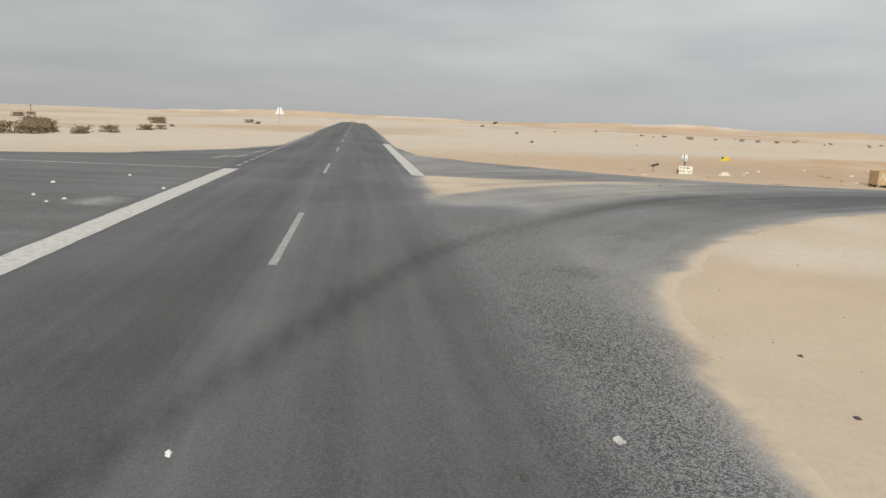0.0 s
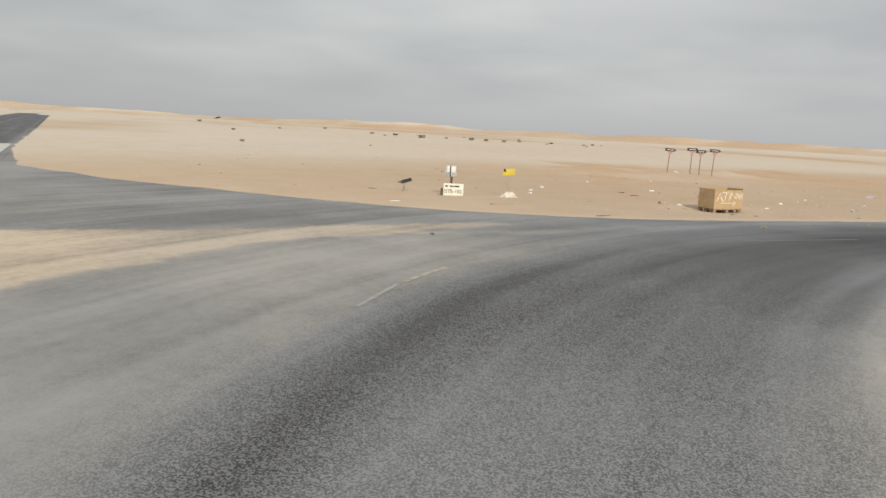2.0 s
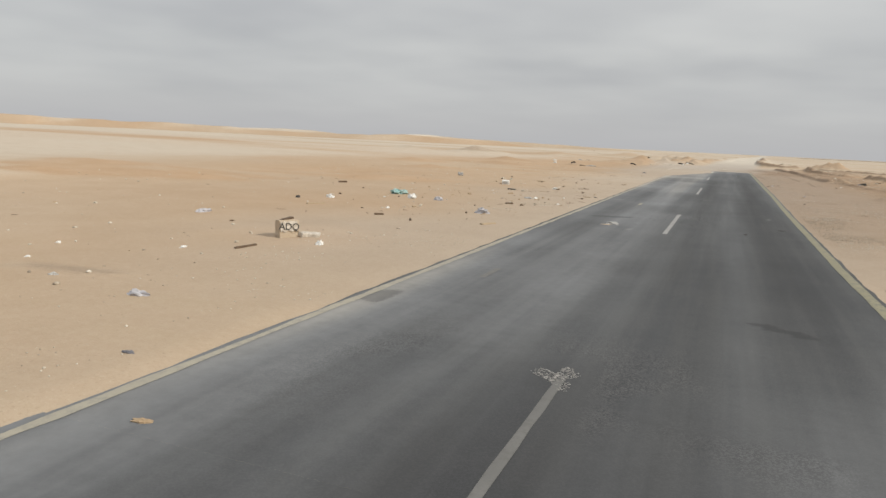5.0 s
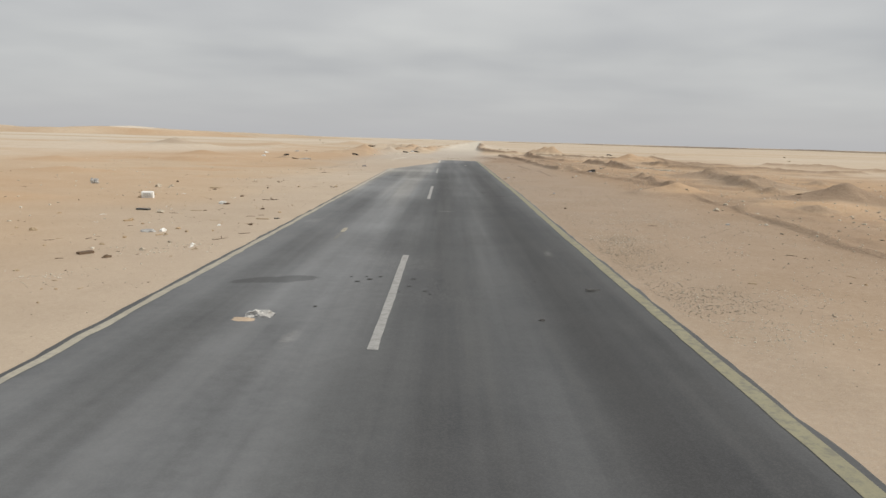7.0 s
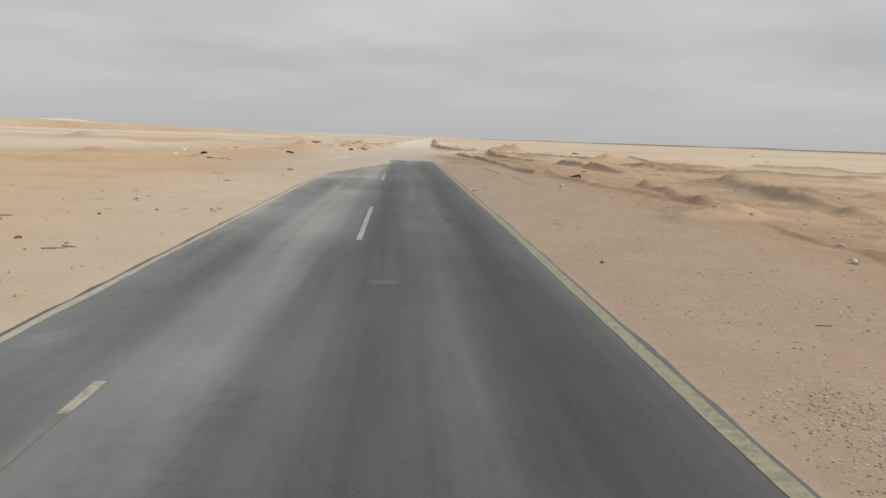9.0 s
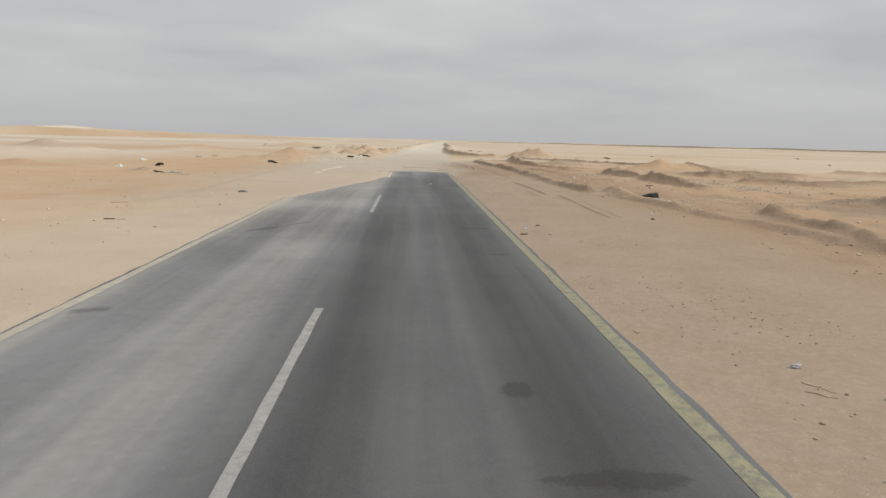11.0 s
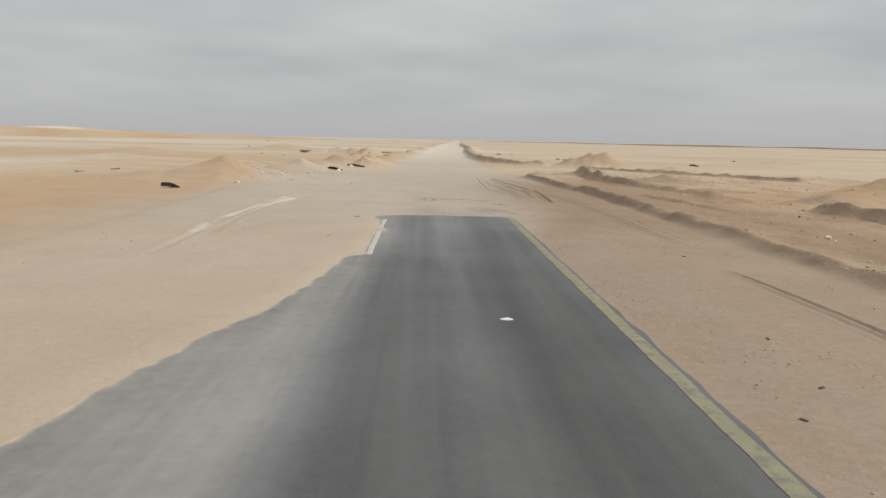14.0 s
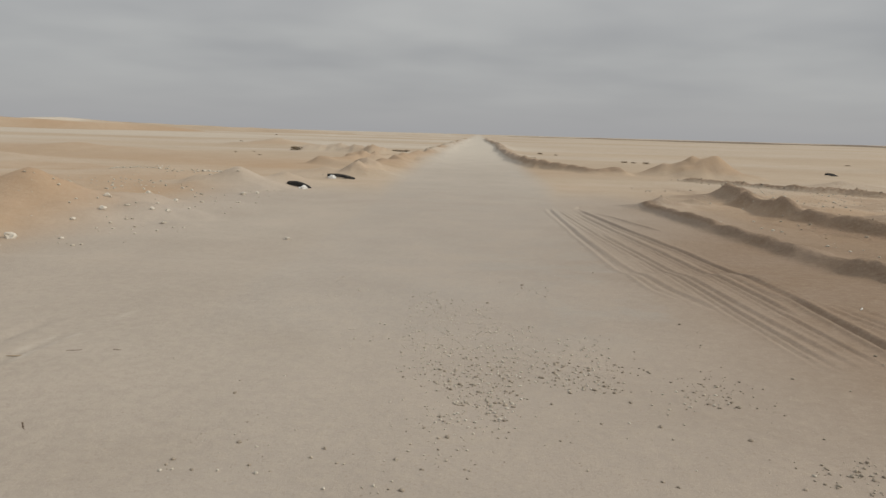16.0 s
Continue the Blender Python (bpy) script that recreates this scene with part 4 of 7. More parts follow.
def own_surface(x, y, kind):
    """Dust, wear, coarseness and bare bright spots of the asphalt, and the way that wheels run over it."""
    c = cover(x, y)
    wear, bright = np.zeros_like(x), np.zeros_like(x)
    d_arc, run, side = line_distance(x, y, ARC)
    _, t_run, t_side = line_distance(x, y, TURN)
    if kind == "side":
        dust = 0.09 + 0.06 * step(12, 24, y) + 0.31 * step(0.5, -1.2, x) * step(5, 17, y) + 0.1 * step(0.5, -1.2, x) * step(26, 40, y) + 0.10 * step(3.0, 3.7, x) + 0.22 * step(66, 80, y) + 0.08 * step(0.6, -0.6, x) * step(60, 68, y)
        dust += (0.09 * step(30, 44, y) + 0.15 * step(46, 58, y)) * step(0.8, -1.3, x) + 0.1 * step(52, 62, y)
        dust += 0.27 * (1 - step(8, 20, y)) * step(-1.3, -2.8, x)
        dust += 0.13 * (1 - step(8, 18, y)) * step(0.4, -1.0, x)
        dust += 0.08 * np.exp(-((x - 1.55) / 0.3) ** 2) - 0.06 * np.exp(-((x - 2.45) / 0.35) ** 2) - 0.05 * np.exp(-((x - 0.65) / 0.3) ** 2)
        dust += 0.17 * fbm(1.3 * x, 0.05 * y, 1.0, 3, 29) + 0.04 * step(-0.2, -0.9, x) * (1 - step(10, 20, y)) + (0.06 + 0.07 * step(26, 44, y)) * np.exp(-((x + 0.4) / 0.75) ** 2) - 0.1 * step(-1.4, -2.5, x) * step(12, 20, y)
        dust = np.clip(dust, 0.04, 0.7)
        edge = np.exp(np.minimum(c, 0) / np.where(y > 73, 0.16, np.where(y > 50, 0.07, np.where(x < 0, 0.05, 0.4))))
        dust = np.maximum(dust, 0.98 * edge) + 0.06 * np.exp(np.minimum(c, 0) / 1.5)
        dust = np.maximum(dust, np.minimum(dust + 0.3 * step(52, 60, y) * step(1.0, -0.4, x) * np.exp(np.minimum(c, 0) / 0.6), 0.66))
        dust += 0.16 * np.exp(-np.abs(x + 2.95) / 0.35) * step(-3.2, -3.1, x)
        dust = dust * (1 - 0.65 * step(-3.16, -3.2, x) * (1 - step(46, 54, y)))
        grit = step(0.06, 0.3, fbm(x * 1.6, y, 0.7, 4, 27))
        coarse = 0.03 + 0.5 * grit * (1 - step(5, 9, y)) * step(3.0, 2.0, np.abs(x)) + 0.2 * grit * np.exp(-((x - 0.2) / 1.0) ** 2 - ((y - 23.8) / 2.2) ** 2)
        flow = np.stack([1.0 - x, y + TURN_RUN, np.zeros_like(x)], -1)
        stain = np.zeros_like(x)
        for cx, cy, rx, ry, tn, k in ((-1.95, 22.5, 0.8, 0.26, 24, 0.9), (2.1, 9.8, 0.62, 0.17, -35, 0.7), (2.8, 52.6, 0.55, 0.42, 0, 0.5), (2.7, 39.4, 0.65, 0.26, 0, 0.8),
                                      (2.2, 41.1, 0.25, 0.3, 0, 0.75), (-2.75, 43.8, 0.5, 0.26, 30, 0.6), (-2.2, 51.85, 0.85, 0.2, 58, 0.75), (-1.6, 52.9, 0.55, 0.13, 60, 0.6),
                                      (-2.9, 8.8, 0.3, 0.6, 0, 0.65), (1.8, 75.0, 0.4, 0.25, 0, 0.5), (2.9, 48.6, 0.3, 0.22, 0, 0.6), (2.0, 30.5, 0.2, 0.2, 0, 0.4)):
            stain = np.maximum(stain, k * blob(x, y, cx, cy, rx, ry, tn))
        flow[:, 2] = stain
        for cx, cy, rx, ry in ((0.5, 25.5, 0.018, 0.3), (2.7, 25.7, 0.016, 0.3), (-1.0, 19.5, 0.06, 0.4), (0.7, 33.2, 0.25, 0.06), (-2.3, 4.3, 0.3, 0.12), (-2.7, 30.0, 0.2, 0.4)):
            bright = np.maximum(bright, (0.6 if cx == -1.0 else 0.2) * blob(x, y, cx, cy, rx, ry))
        wear = np.maximum(wear, 0.25 * np.exp(-((x - 2.45) / 0.35) ** 2) * step(8, 20, y))
    elif kind == "main":
        s, d = main_sd(x, y)
        dust = 0.16 + 0.09 * step(-14, 2, s) + 0.10 * np.exp(-(d / 0.5) ** 2) + 0.18 * step(2.2, 3.6, d) * step(-30, 0, s) * (1 - step(14, 30, s))
        dust += 0.05 * fbm(x, y, 0.2, 3, 15)
        dust += 0.2 * np.exp(-((s - 4.0) / 7.0) ** 2) * step(1.4, 3.8, d)
        dust = np.maximum(dust, 0.8 * np.exp(np.minimum(c, 0) / 0.7))
        coarse = 0.10 + 0.45 * step(2.4, 4.0, d) * (1 - step(0, 10, s))
        wear = 0.7 * np.exp(-(d_arc / 0.22) ** 2)
        wear = np.maximum(wear, 0.35 * np.exp(-((d + 1.0) / 0.5) ** 2))
        flow = np.stack([d, s, np.zeros_like(x)], -1)
    elif kind == "apron":
        dust = 0.31 + 0.14 * fbm(x, y, 0.35, 3, 16)
        near_left = step(0.0, -2.6, x) * step(-9.5, -6, y)
        dust += 0.06 * near_left + 0.24 * step(2.6, 4.6, t_side) * step(8, 1, x) + 0.21 * step(4, 9, x) + 0.46 * step(0.4, 1.8, side) * step(13, 8, x)
        clean = (1 - step(1.2, 2.4, t_side)) * step(-1.4, 0.2, t_side) * step(9, 4, x) * step(-10, -4, y)
        dust = dust * (1 - 0.5 * clean) + 0.24 * step(-0.4, -2.0, t_side) * step(16, 6, x) * step(-15, -8, y)
        dust += 0.16 * step(5, 12, x) * step(3.2, 0.5, np.abs(t_side + 0.6)) + 0.18 * step(1.6, 3.6, t_side) * step(-2, 3, x)
        soft = depth_in(x, y, ISLAND) + 0.5 * fbm(x, y, 0.7, 4, 17)
        dust = np.minimum(dust + 0.42 * np.exp(np.minimum(soft, 0) / 1.7) * (1 - step(6.5, 9.0, x)), 0.79 + 0.06 * fbm(x, y, 0.5, 3, 13))
        dust = np.maximum(dust, (0.98 + 0.09 * ((x > 4.5) & (y < 6))) * np.exp(np.minimum(c, 0) / np.where((x > 4.5) & (y < 6), 1.5, np.where((x < 0) & (y > -9), 0.06, 0.5))))
        beside = step(1.2, -1.2, x) * step(-10, -6.5, y)
        dust = dust * (1 - beside) + np.minimum(dust, 0.62) * beside
        dust += (-0.05 * step(0.0, -0.8, x) + 0.2 * fbm(1.3 * (1.0 - t_side), 0.05 * t_run, 1.0, 3, 29)) * step(-6, -1, y)
        wear = (0.27 + 0.34 * step(15, 22, run)) * np.exp(-(d_arc / 0.28) ** 2) * (1 - step(22, 32, run)) + 0.22 * clean
        for at in (1.5, 0.75, -0.7, -1.5):
            wear = np.maximum(wear, 0.45 * np.exp(-((t_side - at) / 0.22) ** 2) * step(11, 5, x) * step(-12, -7, y))
        dust = dust * (1 - 0.3 * np.exp(-(d_arc / 0.45) ** 2) * (1 - step(20, 31, run)))
        dust = dust * (1 - 0.12 * blob(x, y, 6.3, -15.5, 4.6, 2.0, 0))
        slip = step(-2.4, -3.8, x + 0.12 * (y + 8)) * step(-4.0, -7.5, y)
        dust = dust * (1 - slip) + slip * (0.70 + 0.1 * fbm(x, y, 0.4, 3, 18))
        coarse = (0.5 + 0.5 * step(6, 14, x)) * (1 - 0.65 * slip) * (1 - 0.6 * step(0.4, 1.8, side) * step(13, 8, x)) * (1 - 0.5 * step(2.6, 4.6, t_side) * step(8, 1, x)) * (1 - (0.95 - 0.09 * step(0.0, 0.3, fbm(x, y, 0.5, 3, 20)) * (1 - step(1, 6, y))) * step(-8.5, -3.5, y))
        heaped = np.exp(np.minimum(soft - 0.15, 0) / 0.8)
        dust = np.maximum(dust, (1.04 - 0.1 * step(-17.5, -14.5, y)) * heaped)
        # the island's sand trails off northward in a thin tail
        tail, tail_run, _ = line_distance(x, y, [(-1.8, -12.0), (-1.35, -9.0), (-1.35, -7.4), (-1.6, -6.0), (-2.1, -4.0)])
        dust = np.maximum(dust, (0.92 - 0.03 * tail_run + 0.15 * fbm(x, y, 0.8, 3, 22)) * np.exp(-(tail / 0.85) ** 2))
        tip = step(7.0, 8.6, x) * step(-15.6, -16.6, y)
        dust = dust * (1 - tip) + np.minimum(dust, 0.42) * tip
        coarse = coarse * (1 - 0.9 * step(0.78, 0.97, dust))
        wear = wear * (1 - step(0.5, 0.9, heaped))
        flow = np.stack([t_side, t_run, np.zeros_like(x)], -1)
        for cx, cy, rx, ry, tn, k in ((19.4, -16.8, 0.6, 0.18, 60, 0.5), (15.9, -16.0, 0.5, 0.4, 0, 0.35)):
            wear = np.maximum(wear, k * blob(x, y, cx, cy, rx, ry, tn))
    else:
        dust = 0.34 + 0.12 * fbm(x, y, 0.3, 3, 19)
        dust = np.maximum(dust, 0.85 * np.exp(np.minimum(c, 0) / 0.6))
        coarse = np.full_like(x, 0.4)
        for cx, cy, rx, ry in ((9.4, -26.6, 0.9, 0.45), (-9.5, -29.8, 1.0, 0.2), (-10.5, -29.2, 1.2, 0.2), (-15.5, -29.3, 0.8, 0.2)):
            bright = np.maximum(bright, 0.65 * blob(x, y, cx, cy, rx, ry))
        flow = np.stack([x, y, np.zeros_like(x)], -1)
    surface = np.stack([np.clip(dust, 0, 1.4), np.clip(wear, 0, 1), np.clip(coarse, 0, 1), np.clip(bright, 0, 1)], -1)
    return surface, np.concatenate([flow, np.ones((len(x), 1))], -1)


def road_mesh(name, co, faces, kind, label):
    me = bpy.data.meshes.new(name)
    me.from_pydata([tuple(p) for p in co], [], [tuple(int(i) for i in f) for f in faces])
    co = np.asarray(co, float)
    surface, flow = road_surface(co[:, 0], co[:, 1], kind)
    colour_attribute(me, "surface", surface)
    colour_attribute(me, "flow", flow)
    me.materials.append(ASPHALT)
    me.polygons.foreach_set("use_smooth", np.zeros(len(me.polygons), bool))
    return tagged(new(name, me), label, "road", kind="structure")


def strip(us, vs, place, kind, name, label, ragged=0.0, seed=0, lip=0.006):
    """A strip of asphalt, vs along it and us across it, with thick, ragged sides."""
    co, faces = [], []
    n = len(us) + 2
    for v in vs:
        lo = ragged * float(fbm(np.array([v * 1.0]), np.array([0.5]), 1.7, 4, seed)[0])
        hi = ragged * float(fbm(np.array([v * 1.0]), np.array([9.5]), 1.7, 4, seed)[0])
        for i in range(n):
            u = us[min(max(i - 1, 0), len(us) - 1)]
            if i <= 1:
                u += lo
            if i >= n - 2:
                u += hi
            z = 0.0 if 0 < i < n - 1 else -0.12
            if i == 1 or i == n - 2:
                z = -lip
            x, y = place(u, v)
            co.append((x, y, z))
    for j in range(len(vs) - 1):
        for i in range(n - 1):
            a = j * n + i
            faces.append((a, a + 1, a + n + 1, a + n))
    return road_mesh(name, co, faces, kind, label)


side_road = strip(list(np.linspace(-3.25, 3.74, 62)), list(np.arange(4.0, 82.01, 0.2)),
                  lambda u, v: (u - float(step(2.6, 3.3, u)) * (0.03 * float(step(5, 9, v)) + 0.08 * float(step(9, 16, v) * (1 - step(27, 42, v)))), v), "side", "side_road",
                  "narrow dusty two-lane asphalt road ending under sand", 0.045, 3)
main_s = list(np.arange(-320, -24, 8.0)) + list(np.arange(-24, 48, 0.3)) + list(np.arange(48, 130, 2.0)) + list(np.arange(130, 560, 8.0))
main_road = strip(list(np.linspace(4.3, -4.3, 37)), main_s, lambda u, v: main_xy(v, u + float(bend(np.array([v]))[0])), "main", "main_road",
                  "dark straight desert highway with dust blowing over it", 0.0, 4, 0.0)


def fill(name, rim, cell, kind, label):
    """A sheet of asphalt inside a rim, meshed with even triangles."""
    from mathutils.geometry import delaunay_2d_cdt
    dense = []
    for (x0, y0), (x1, y1) in zip(rim, rim[1:] + rim[:1]):
        n = max(1, int(math.hypot(x1 - x0, y1 - y0) / (cell * 1.5)))
        dense += [(x0 + (x1 - x0) * i / n, y0 + (y1 - y0) * i / n) for i in range(n)]
    xs, ys = np.array([p[0] for p in dense]), np.array([p[1] for p in dense])
    gx, gy = np.meshgrid(np.arange(xs.min(), xs.max(), cell), np.arange(ys.min(), ys.max(), cell))
    gx[::2] += cell * 0.5
    gx, gy = gx.ravel(), gy.ravel()
    keep = depth_in(gx, gy, dense) > cell * 0.6
    pts = [Vector(p) for p in dense] + [Vector((float(a), float(b))) for a, b in zip(gx[keep], gy[keep])]
    m = len(dense)
    out = delaunay_2d_cdt(pts, [(i, (i + 1) % m) for i in range(m)], [], 1, 1e-5)
    return road_mesh(name, [(p.x, p.y, 0.0) for p in out[0]], out[2], kind, label)


def on_main(s, d):
    return tuple(float(v) for v in main_xy(s, d))


apron = fill("junction_apron", [on_main(-45, 4.3005), on_main(52, 4.3005), (-34, -22.2), (-23.5, -20.4), (-17.9, -19.0), (-13.2, -15.7), (-10.3, -12.8), (-7.7, -10.0),
                                (-6.0, -7.5), (-4.9, -4.8), (-4.3, -2.5), (-3.6, 1.5), (-3.25, 3.9995), (3.74, 3.9995), (4.9, 1.0), (5.6, -1.2), (6.4, -3.8), (7.5, -5.6), (9.0, -7.4),
                                (10.2, -8.9), (12.6, -11.0), (14.2, -12.1), (16.8, -13.7), (19.3, -14.4), (23, -14.6), (34, -13.0)], 0.3, "apron",
             "coarse grey chip-sealed junction strewn with sand")
left_apron = fill("left_apron", [on_main(52, -4.3005), on_main(-45, -4.3005), (34, -25.5), (18.8, -32.5), (10, -38.5), (5, -44), (3, -50), (3, -95), (-7.3, -95), (-7.3, -48), (-8.2, -39.6),
                                 (-10.2, -35.9), (-17.2, -32.6), (-24.4, -31.3), (-36, -32.6)], 0.6, "left",
                  "grey asphalt side junction with faded lines")


def part(name, bm, material, parent, label=""):
    me = bpy.data.meshes.new(name)
    bm.to_mesh(me)
    bm.free()
    for m in (material if isinstance(material, (list, tuple)) else [material]):
        me.materials.append(m)
    ob = new(name, me)
    ob.parent = parent
    return tagged(ob, label)


def marking(name, place, v0, v1, u0, u1, material, parent, label, jag=0.006, cell=0.4, z=0.004):
    """A painted line with slightly eaten edges."""
    bm = bmesh.new()
    n = max(2, int(abs(v1 - v0) / cell))
    rows = []
    for i in range(n + 1):
        v = v0 + (v1 - v0) * i / n
        a, b = u0 + random.uniform(-jag, jag), u1 + random.uniform(-jag, jag)
        e = random.uniform(-jag, jag) * 2 if i in (0, n) else 0
        rows.append([bm.verts.new((*place(a, v + e), z)), bm.verts.new((*place((a + b) / 2, v + e), z + 0.001)), bm.verts.new((*place(b, v + e), z))])
    for p, q in zip(rows, rows[1:]):
        for i in (0, 1):
            bm.faces.new((p[i], p[i + 1], q[i + 1], q[i]))
    bmesh.ops.recalc_face_normals(bm, faces=bm.faces)
    if sum(f.normal.z for f in bm.faces) < 0:
        bmesh.ops.reverse_faces(bm, faces=bm.faces)
    return part(name, bm, material, parent, label)


def straight(u, v):
    return u, v


def beside_sand(u, v):
    """The yellow edge line draws in a little along the middle of the straight."""
    return u - 0.08 * float(step(9, 16, v) * (1 - step(27, 42, v))), v


def along_main(u, v):
    return on_main(v, u)


for v0, v1, m in ((-2.8, 0.7, FAINT_PAINT), (1.8, 6.65, FAINT_PAINT), (19.1, 25.05, WHITE_PAINT), (37.3, 44.05, WHITE_PAINT), (55.95, 62.15, WHITE_PAINT), (74.2, 80.1, BAND_PAINT)):
    off = 0.06 if 30 < v0 < 60 else 0.045 if 1 < v0 < 2 else -0.03 if 19 < v0 < 20 else 0.0
    marking("dash_line", straight, v0, v1, off - (0.043 if m is FAINT_PAINT else 0.055), off + (0.043 if m is FAINT_PAINT else 0.055), m, side_road, "worn white centre dash")
marking("edge_line", beside_sand, 3.0, 81.1, 3.47, 3.64, YELLOW_PAINT, side_road, "worn yellow edge line", 0.008)
marking("edge_line", straight, 2.0, 41.0, -3.165, -3.055, DULL_YELLOW, side_road, "dust-covered yellow edge line", 0.018)
marking("edge_line", straight, 41.0, 61.4, -3.185, -3.035, CREAM_PAINT, side_road, "dusty cream edge line", 0.014)
marking("dash_line", straight, 28.05, 28.75, -1.70, -1.60, ORANGE_PAINT, side_road, "stray cream-yellow dash")
marking("dash_line", straight, 26.9, 28.05, -1.68, -1.61, FAINT_PAINT, side_road, "faded stray white dash")
marking("dash_line", straight, 10.9, 11.8, -2.2, -2.1, FAINT_PAINT, side_road, "faded stray white dash")
for k in range(-6, 12):
    s0 = -6.0 + 17.7 * k
    if k not in (0,):
        marking("dash_line", along_main, s0, s0 + 6.0, -0.16, -0.03, WHITE_PAINT, main_road, "worn white centre dash")
marking("dash_line", along_main, -6.0, 0.0, -0.16, -0.03, WHITE_PAINT, main_road, "worn white centre dash")
marking("edge_band", along_main, -60.0, 12.8, -4.12, -3.52, BAND_PAINT, main_road, "broad white solid band", 0.012)
marking("edge_band", along_main, 11.7, 44.5, 3.36, 3.9, BAND_PAINT, main_road, "broad white solid band", 0.014)
for k in range(28):
    s0 = 14.5 + 2.0 * k
    marking("edge_dash", along_main, s0, s0 + 1.05, -3.95, -3.78, WHITE_PAINT, main_road, "short white edge dash", 0.015)
marking("edge_line", along_main, 46.0, 300.0, 3.75, 3.87, FAINT_PAINT, main_road, "faint white edge line", 0.02, 2.0)
marking("edge_line", along_main, 71.0, 300.0, -3.87, -3.75, FAINT_PAINT, main_road, "faint white edge line", 0.02, 2.0)
marking("cross_line", straight, -27.2, -60.0, -2.2, -2.06, BAND_PAINT, left_apron, "thin white line across the side junction", 0.02)
for cx, cy in ((-9.6, -29.5), (-10.6, -28.9), (-15.6, -29.2)):
    marking("cross_line", lambda u, v: (v, u), cx - 1.4, cx + 1.4, cy - 0.12, cy + 0.12, WHITE_PAINT, left_apron, "short worn white bar")


def curve_line(pts, w, material, parent, label):
    """A painted line along a bent path."""
    bm = bmesh.new()
    rows = []
    dense = []
    for (x0, y0), (x1, y1) in zip(pts, pts[1:]):
        dense += [(x0 + (x1 - x0) * i / 8, y0 + (y1 - y0) * i / 8) for i in range(8)]
    dense.append(pts[-1])
    for i, (x, y) in enumerate(dense):
        a, b = dense[max(i - 1, 0)], dense[min(i + 1, len(dense) - 1)]
        t = Vector((b[0] - a[0], b[1] - a[1])).normalized()
        ww = w * random.uniform(0.75, 1.1)
        rows.append((bm.verts.new((x - t.y * ww / 2, y + t.x * ww / 2, 0.005)), bm.verts.new((x + t.y * ww / 2, y - t.x * ww / 2, 0.005))))
    for p, q in zip(rows, rows[1:]):
        bm.faces.new((p[0], p[1], q[1], q[0]))
    return part("dash_line", bm, material, parent, label)


curve_line([(4.3, -12.7), (3.7, -12.25), (3.2, -11.85)], 0.07, WHITE_PAINT, apron, "faded white turning line")
curve_line([(-3.05, 2.0), (-3.2, -0.8), (-3.55, -3.4), (-4.1, -5.6), (-5.0, -7.75), (-6.7, -10.35), (-9.3, -13.1), (-12.2, -16.1), (-16.5, -19.0)], 0.12, DULL_YELLOW, apron, "dust-covered yellow edge line")
curve_line([(3.1, -11.75), (2.65, -11.3), (2.15, -10.75)], 0.11, ORANGE_PAINT, apron, "cream-yellow turning line")


# ---------------------------------------------------------------- far ridges
def ridge(name, pts, heights, width, material, label, seed, red=0.5, cell=4.0):
    """A long low ridge: a cross-section swept along a line, with an uneven crest."""
    bm = bmesh.new()
    rows = []
    done = 0.0
    prof = [(-1.0, -0.3), (-0.62, 0.12), (-0.36, 0.42), (-0.16, 0.82), (0.0, 1.0), (0.22, 0.92), (0.55, 0.5), (1.0, -0.3)]
    for (a, b), (ha, hb) in zip(zip(pts, pts[1:]), zip(heights, heights[1:])):
        length = math.dist(a, b)
        n = max(2, int(length / cell))
        t = Vector((b[0] - a[0], b[1] - a[1])).normalized()
        for i in range(n):
            f = i / n
            x, y, h = a[0] + (b[0] - a[0]) * f, a[1] + (b[1] - a[1]) * f, ha + (hb - ha) * f
            run = np.array([done + length * f])
            wob = float(fbm(run, np.array([0.0]), 0.02, 4, seed)[0])
            h *= max(0.2, 1 + 0.7 * float(fbm(run, np.array([5.0]), 0.022, 4, seed)[0]))
            row = []
            for j, (u, v) in enumerate(prof):
                off = (u + wob * 0.8) * width + float(fbm(run, np.array([j * 3.0]), 0.08, 3, seed)[0]) * width * 0.25
                row.append(bm.verts.new((x - t.y * off, y + t.x * off, h * v - 0.003 * max(y - 180.0, 0.0))))
            rows.append(row)
        done += length
    for p, q in zip(rows, rows[1:]):
        for j in range(len(prof) - 1):
            bm.faces.new((p[j], p[j + 1], q[j + 1], q[j]))
    for f in bm.faces:
        f.smooth = True
    bmesh.ops.recalc_face_normals(bm, faces=bm.faces)
    ob = part(name, bm, material, None)
    a = ob.data.attributes.new("tone", "FLOAT_COLOR", "POINT")
    co = np.zeros(len(ob.data.vertices) * 3)
    ob.data.vertices.foreach_get("co", co)
    co = co.reshape(-1, 3)
    o = np.clip(red + 0.9 * fbm(co[:, 0], co[:, 1], 0.03, 3, seed), 0, 1)
    zero = np.zeros_like(o)
    a.data.foreach_set("color", np.stack([o, zero, zero, zero], -1).astype(np.float32).ravel())
    # wind has bared the pale crest here and there
    bare = 0.9 * step(0.0, 0.25, fbm(co[:, 0], co[:, 1], 0.02, 3, seed + 1)) * step(0.45, 0.8, co[:, 2] / max(heights))
    colour_attribute(ob.data, "crust_haze", np.stack([bare, zero, zero, zero], -1))
    return tagged(ob, label, "dune ridge", kind="structure")


